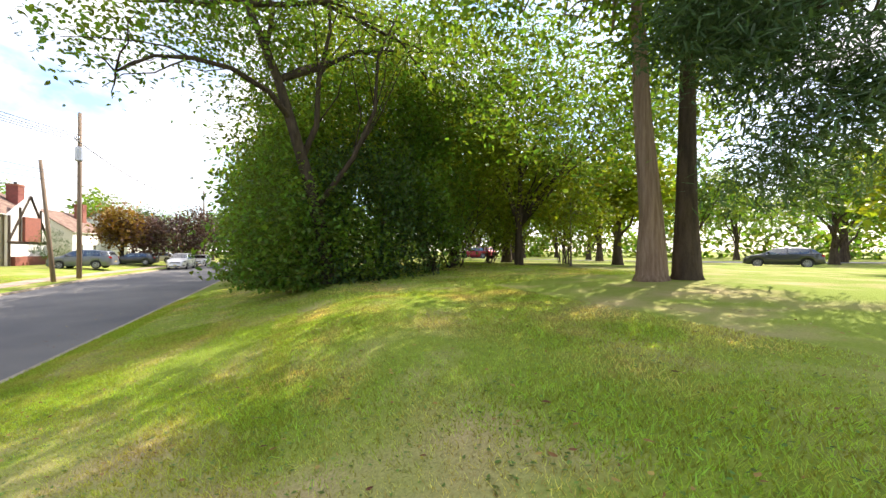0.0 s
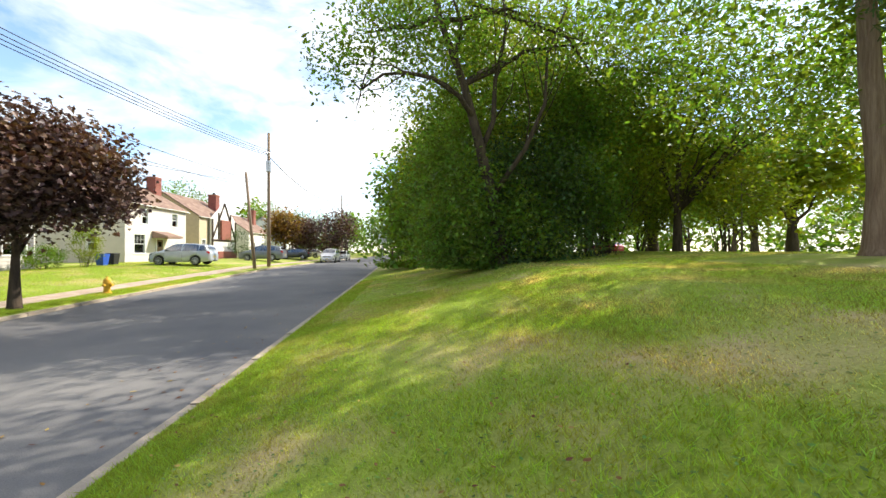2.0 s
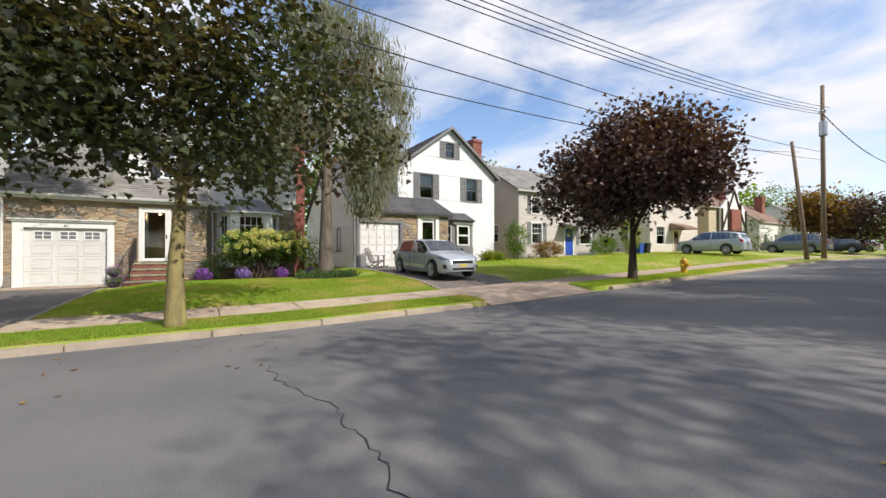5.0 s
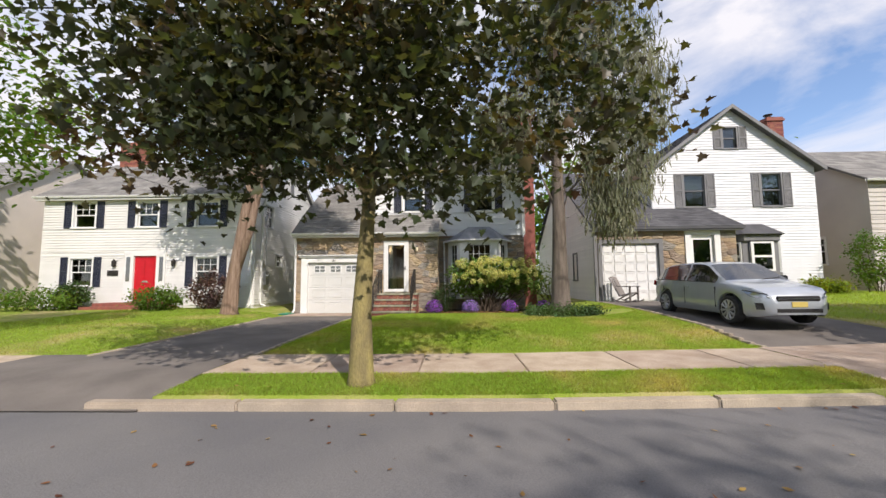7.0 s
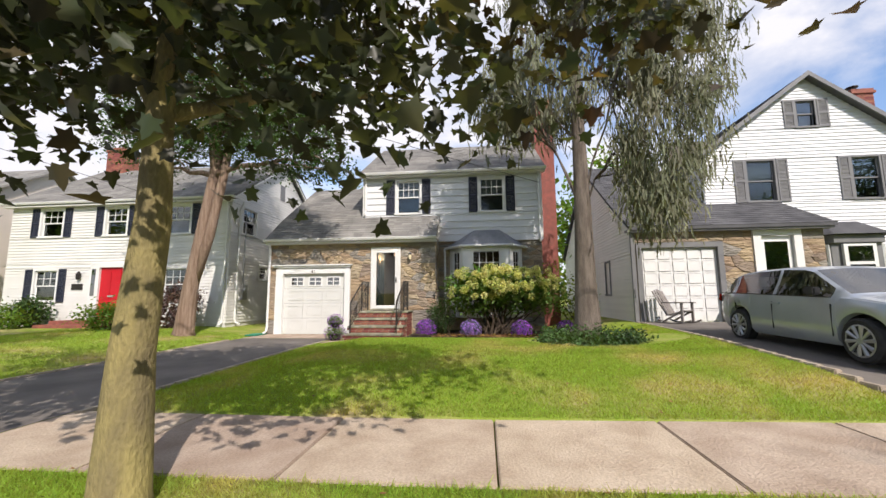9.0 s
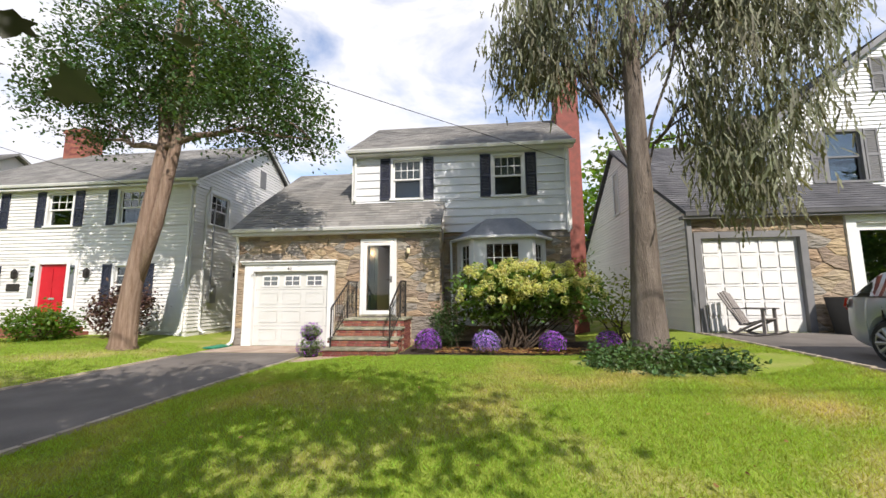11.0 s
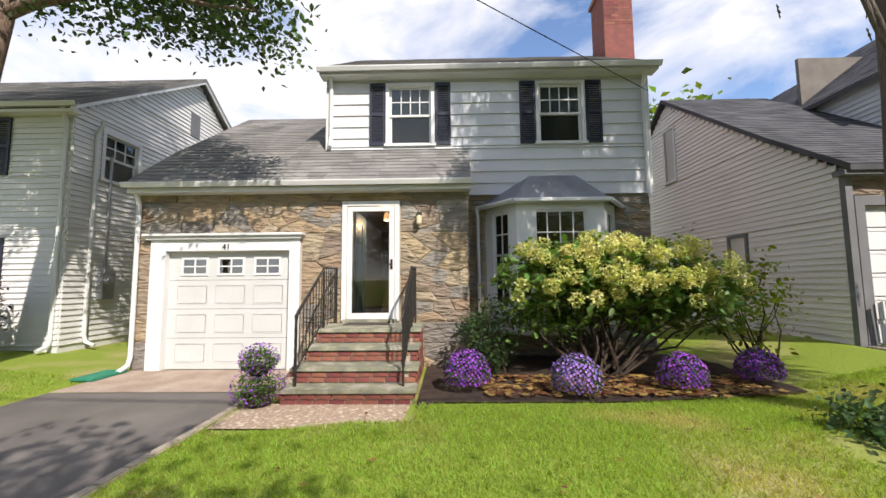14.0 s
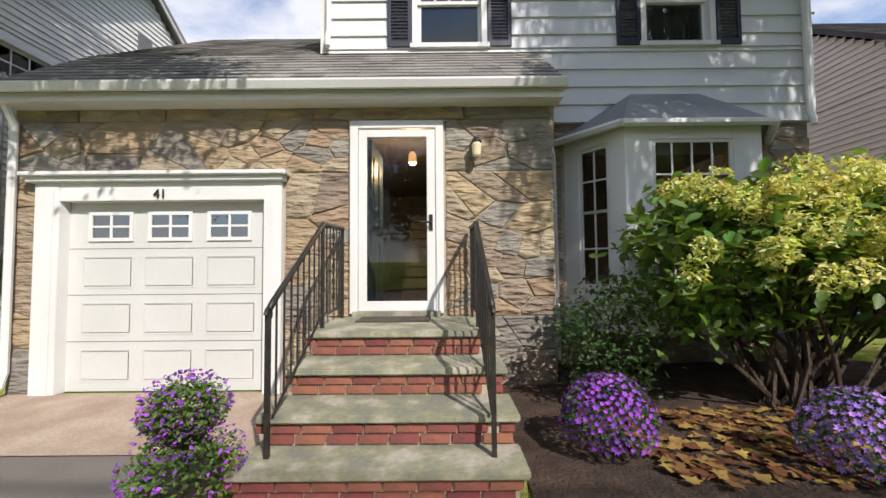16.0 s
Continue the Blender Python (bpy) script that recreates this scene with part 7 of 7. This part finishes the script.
    for s in (1, -1):
        for sx in (-0.95, 0.05):
            part("seat", Geo().box(sx * k - 0.1, sx * k + 0.08, s * 0.14, s * 0.60, 0.8, 1.12 * lift).box(sx * k - 0.08, sx * k + 0.02, s * 0.26, s * 0.48, 1.12 * lift, 1.28 * lift), BLACK, body, bevel=0.04)
        for fx in (-0.32, 0.93, -1.38):
            zs = 0.34 if fx > -1 else 0.66
            part("door_seam", Geo().box(fx * k - 0.004, fx * k + 0.004, s * (W / 2 * 0.975), s * (W / 2 + 0.002), zs, 0.84 * lift), BLACK, body)
        part("window_trim", Geo().tube([(-1.95 * k, s * W / 2 * 0.915, 0.99 * lift), (-1.4 * k, s * W / 2 * 0.957, 0.99 * lift), (0.9 * k, s * W / 2 * 0.957, 0.945 * lift)], 0.009, 5), BLACK, body)
        for fx in (-0.12, -1.22):
            part("door_handle", Geo().box(fx * k - 0.2, fx * k, s * (W / 2 * 0.975), s * (W / 2 + 0.018), 0.80 * lift, 0.835 * lift), colour, body, bevel=0.008)
        part("wing_mirror", Geo().add([(0.70 * k + a, s * (W / 2 + b), 0.98 * lift + c) for c in (0, 0.13) for a, b in ((-0.05, -0.02), (0.04, -0.05), (0.1, 0.1), (-0.03, 0.19))],
                                      [(0, 3, 2, 1), (4, 5, 6, 7), (0, 1, 5, 4), (1, 2, 6, 5), (2, 3, 7, 6), (3, 0, 4, 7)]), BLACK, body, bevel=0.025)
        lamp = [(1.76, 0.905, 0.78), (1.98, 0.80, 0.745), (2.12, 0.62, 0.70), (2.155, 0.60, 0.625), (2.02, 0.80, 0.63), (1.86, 0.88, 0.69)]
        part("headlight", Geo().prism([(x * k, s * y * W / 2 * 1.02, z * lift) for x, y, z in lamp], (0.03, s * 0.025, 0.012)), LENS, body)
        part("headlight_brow", Geo().tube([(x * k + 0.03, s * (y * W / 2 * 1.02 + 0.028), z * lift + 0.014) for x, y, z in lamp[:3]], 0.014, 6), BLACK, body)
        part("tail_light", Geo().prism([(-2.02 * k, s * W * 0.447, 0.96 * lift), (-2.18 * k, s * W * 0.36, 0.92 * lift), (-2.2 * k, s * W * 0.36, 0.76 * lift), (-2.05 * k, s * W * 0.452, 0.83 * lift)], (-0.02, s * 0.02, 0)), TAIL, body)
        part("fog_lamp_recess", Geo().prism([(2.0 * k, s * W * 0.425, 0.52), (2.12 * k, s * W * 0.375, 0.52), (2.14 * k, s * W * 0.36, 0.38), (2.03 * k, s * W * 0.42, 0.38)], (0.02, s * 0.014, 0)), BLACK, body)
        for fx in arches:
            part("wheel_arch", Geo().box(fx - wr - 0.05, fx + wr + 0.05, s * (W / 2 - 0.30), s * (W / 2 - 0.24), 0.25, wr * 2 + 0.08), BLACK, body)
            wh = part("wheel", Geo().lathe((fx, s * (W / 2 - 0.105), wr), [(wr * 0.7, -0.1), (wr - 0.03, -0.105), (wr, -0.08), (wr, 0.08), (wr - 0.03, 0.105), (wr * 0.7, 0.1)], 28, "y"), RUBBER, ob)
            g = Geo().lathe((fx, s * (W / 2 - 0.105), wr), [(wr * 0.72, 0.02 * s), (wr * 0.73, s * 0.105), (wr * 0.66, s * 0.108), (wr * 0.64, s * 0.07), (0.05, s * 0.085), (0.045, s * 0.11), (0.01, s * 0.112)], 28, "y")
            for q in range(10):
                a = q * math.tau / 10
                g.tube([(fx + 0.04 * math.cos(a), s * (W / 2 - 0.005), wr + 0.04 * math.sin(a)), (fx + wr * 0.68 * math.cos(a + 0.12), s * (W / 2 - 0.008), wr + wr * 0.68 * math.sin(a + 0.12))], [0.018, 0.034], 6)
            part("rim", g, STEEL, wh)
    part("grille", Geo().box(2.13 * k, 2.226 * k, -W * 0.25, W * 0.25, 0.56 * lift, 0.68 * lift), BLACK, body, bevel=0.02)
    part("grille_bar", Geo().box(2.2 * k, 2.235 * k, -W * 0.24, W * 0.24, 0.61 * lift, 0.63 * lift), CHROME, body)
    part("bumper_intake", Geo().box(2.13 * k, 2.23 * k, -W * 0.27, W * 0.27, 0.31, 0.42), BLACK, body, bevel=0.015)
    part("number_plate", Geo().box(2.228 * k, 2.238 * k, -0.16, 0.16, 0.44, 0.55), PLATE, body)
    part("number_plate", Geo().box(-2.235 * k, -2.2 * k, -0.16, 0.16, 0.58, 0.7), PLATE, body)
    part("wiper", Geo().tube([(1.14 * k, 0.1, 1.03 * lift), (1.02 * k, 0.62, 1.075 * lift)], 0.008, 5), BLACK, body)
    return ob


SILVER, GREY, PEARL, DARK, MAROON = paint("silver_car_paint", (0.44, 0.48, 0.53)), paint("grey_car_paint", (0.16, 0.18, 0.21)), paint("white_car_paint", (0.75, 0.75, 0.76)), paint("black_car_paint", (0.04, 0.045, 0.05)), paint("red_car_paint", (0.30, 0.02, 0.025))
hb = car("hatchback_car", "silver hatchback parked on the asphalt driveway", SILVER, 4.45, 1.78, 1.46)
hb.matrix_basis = pose(-20.16, 6.85, 0.36, 0, 1.2, 0)


def suv_at(name, label, colour, x, y, rz, z=None, **k):
    c = car(name, label, colour, **k)
    c.matrix_basis = pose(x, y, (gz(x, y) + 0.01) if z is None else z, 0, 0, rz)
    return c


suv_at("suv_car", "silver suv parked across a driveway", SILVER, -20.5, 31.5, 180, L=4.6, W=1.85, H=1.68, suv=1.0)
suv_at("suv_car", "grey suv parked beyond the silver one", GREY, -19.5, 45, 180, L=4.9, W=1.95, H=1.75, suv=1.0)
suv_at("suv_car", "white suv parked at the kerb", PEARL, -13.0, 50, -90, z=float(road_z(-13, 50)), L=4.7, W=1.9, H=1.75, suv=1.0)
suv_at("sedan_car", "white car parked behind the suv", PEARL, -13.0, 58.5, -90, z=float(road_z(-13, 58)), H=1.5)
suv_at("sedan_car", "dark sedan on a far driveway", DARK, -19, 55, 180, H=1.45)
suv_at("sedan_car", "white sedan on a far driveway", PEARL, -19.5, 64, 180, H=1.45)
suv_at("sedan_car", "dark car on the road beyond the park", DARK, 32.5, 18.5, 120, z=1.42, H=1.45)
suv_at("sedan_car", "dark red car on the road beyond the park", MAROON, 20.0, 44, 120, z=gz(20, 44), H=1.45)
# road on the far side of the park
g = Geo()
pl = [(-20 + i * 4.0, 66 - i * 2.2) for i in range(24)]
for i, (x, y) in enumerate(pl):
    for d in (-3, 3):
        xx, yy = x + d * 0.48, y + d * 0.88
        g.v.append((xx, yy, gz(xx, yy) + 0.05))
g.f = [(2 * i, 2 * i + 2, 2 * i + 3, 2 * i + 1) for i in range(3, len(pl) - 1)]
tagged(part("road_2", g, PATCH, fix=False), "pale grey road beyond the park lawn", "road", kind="structure")
# rocking chair
rc = thing("rocking_chair", (0, 0, 0), "weathered grey slatted wooden rocking chair before the garage door", "chair")
for s in (-0.27, 0.27):
    part("rocker", Geo().tube([(-0.45, s, 0.12), (-0.25, s, 0.04), (0.05, s, 0.02), (0.35, s, 0.06), (0.5, s, 0.12)], 0.025, 6), WOOD_GREY, rc)
    part("leg", Geo().box(0.24, 0.3, s - 0.025, s + 0.025, 0.04, 0.62), WOOD_GREY, rc)
    part("leg", Geo().tube([(-0.3, s, 0.06), (0.25, s, 0.36)], 0.03, 5), WOOD_GREY, rc)
    part("armrest", Geo().box(-0.3, 0.36, s - 0.06, s + 0.06, 0.6, 0.63), WOOD_GREY, rc, bevel=0.01)
for i in range(6):
    part("seat_slat", Geo().box(0.26 - 0.1 * i, 0.34 - 0.1 * i, -0.25, 0.25, 0.38 - 0.03 * i, 0.4 - 0.03 * i), WOOD_GREY, rc)
for i in range(5):
    y = -0.2 + 0.1 * i
    part("back_slat", Geo().prism([(-0.22, y - 0.042, 0.24), (-0.22, y + 0.042, 0.24), (-0.62, y * 1.15 + 0.042, 1.02 - abs(y) * 0.3), (-0.62, y * 1.15 - 0.042, 1.02 - abs(y) * 0.3)], (0.02, 0, 0.01)), WOOD_GREY, rc)
rc.matrix_basis = pose(-24.9, 6.35, 0.50, 0, 0, 35)
for i, (x, y, m, lab) in enumerate(((-24.9, 29.3, BLUEP, "blue plastic recycling bin"), (-24.9, 30.3, BLACK, "black plastic refuse bin"), (-25.2, 8.6, BLACK, "dark grey wheeled refuse bin"))):
    z = gz(x, y) if i < 2 else 0.5
    b = thing("refuse_bin", (x, y, z), lab, "bin")
    part("tub", Geo().add([(x - .22, y - .22, z), (x + .22, y - .22, z), (x + .22, y + .22, z), (x - .22, y + .22, z), (x - .3, y - .3, z + .8), (x + .3, y - .3, z + .8), (x + .3, y + .3, z + .8), (x - .3, y + .3, z + .8)], [(0, 3, 2, 1), (4, 5, 6, 7), (0, 1, 5, 4), (1, 2, 6, 5), (2, 3, 7, 6), (3, 0, 4, 7)]), m, b)
    part("lid", Geo().box(x - .32, x + .32, y - .32, y + .32, z + .8, z + .86), m, b, bevel=0.02)
solo("splash_tray", Geo().box(-25.9, -25.2, -7.5, -7.1, 0.075, 0.12), GREENP, "green plastic splash tray under the downpipe", "tray", (-25.5, -7.3, 0.08), bevel=0.015)

# ---- pieces: kerbs, slabs, boards, stones ----
def piece(name, g, m, parent):
    o = ORI[parent.name]
    me = bpy.data.meshes.new(name)
    me.from_pydata([tuple(Vector(p) - o) for p in g.v], [], g.f)
    me.materials.append(m)
    ob = new(name, me)
    ob.parent = parent
    return ob


def kerb(name, x0, x1, y0, y1, gaps, label, top, piece_l=1.9):
    k = thing(name, ((x0 + x1) / 2, (y0 + y1) / 2, 0), label, "kerb", kind="structure")
    y, r = y0, random.Random(3)
    while y < y1:
        e = min(y + piece_l * (1 if y < 40 else 4), y1)
        if not any(a < (y + e) / 2 < b for a, b in gaps):
            za, zb, j = float(slope(y)), float(slope(e)), r.uniform(-0.006, 0.006)
            g = Geo()
            g.add([(x0, y + .006, za - .35), (x1, y + .006, za - .35), (x1, e - .006, zb - .35), (x0, e - .006, zb - .35), (x0, y + .006, za + top + j), (x1, y + .006, za + top + j), (x1, e - .006, zb + top - j), (x0, e - .006, zb + top - j)],
                  [(0, 3, 2, 1), (4, 5, 6, 7), (0, 1, 5, 4), (1, 2, 6, 5), (2, 3, 7, 6), (3, 0, 4, 7)])
            b = new("kerbstone", mesh_of("kerbstone", g, KERB, ORI[k.name], 0.02))
            b.parent = k
        y = e


kerb("kerb_west", -14.42, -14.25, -60, 120, [(-8.4, -4.1), (5.0, 9.5)], "worn sandy concrete kerb on the house side", -0.085)
kerb("kerb_east", -5.42, -5.24, -60, 120, [], "low weathered concrete kerb along the park bank", 0.0)
pv = thing("pavement", (-16.15, 0, 0), "sandy concrete pavement slabs with weathered joints", "pavement", kind="structure")
y = -40.0
while y < 90:
    e = y + 1.64
    for a0, a1 in ((-8.25, -4.2), (5.15, 9.35)):
        if y < a0 < e:
            e = a0
        if a0 <= y < a1:
            y, e = a1, a1 + 1.64
    if e - y > 0.05:
        za, zb = float(slope(y)), float(slope(e))
        g = Geo().add([(-16.88, y + .008, za - .1), (-15.42, y + .008, za - .1), (-15.42, e - .008, zb - .1), (-16.88, e - .008, zb - .1), (-16.88, y + .008, za + .01), (-15.42, y + .008, za), (-15.42, e - .008, zb), (-16.88, e - .008, zb + .01)],
                      [(0, 3, 2, 1), (4, 5, 6, 7), (0, 1, 5, 4), (1, 2, 6, 5), (2, 3, 7, 6), (3, 0, 4, 7)])
        b = new("slab", mesh_of("slab", g, CONCRETE, ORI[pv.name], 0.01))
        b.parent = pv
    y = e
for yy, xs_, zf in ((-4.08, (-24, -17), 0.05), (-7.24, (-24.0, -17), 0.05), (5.37, (-25.4, -17), None)):
    ed = thing("drive_edging", (-20, yy, 0), "pale edging stones along the driveway", "edging", kind="structure")
    x = xs_[0]
    while x < xs_[1]:
        z = max(gz(x, yy + (0.1 if yy > -5 and yy < 0 else -0.1)), float(np.interp(x, [-24, -16.9], [0.06, 0.0])))
        b = new("edging_stone", mesh_of("edging_stone", Geo().box(x, x + 0.28, yy - 0.05, yy + 0.05, z - 0.15, z + 0.03), KERB, ORI[ed.name], 0.015))
        b.parent = ed
        x += 0.29
# crack in the street
g = Geo()
x, y = -11.7, -0.5
rc2 = random.Random(4)
for i in range(40):
    nx_, ny_ = x + 0.085, y + rc2.uniform(-0.06, 0.066)
    w = rc2.uniform(0.003, 0.008)
    k = len(g.v)
    g.v += [(x, y - w, float(road_z(x, y)) + .004), (x, y + w, float(road_z(x, y)) + .004), (nx_, ny_ + w, float(road_z(nx_, ny_)) + .004), (nx_, ny_ - w, float(road_z(nx_, ny_)) + .004)]
    g.f.append((k, k + 3, k + 2, k + 1))
    x, y = nx_, ny_
tagged(part("road_crack", g, BLACK, fix=False), "dark wandering crack in the asphalt", "crack", kind="structure")
for name, g, m, house in BOARDS:
    piece(name, g, m, house)
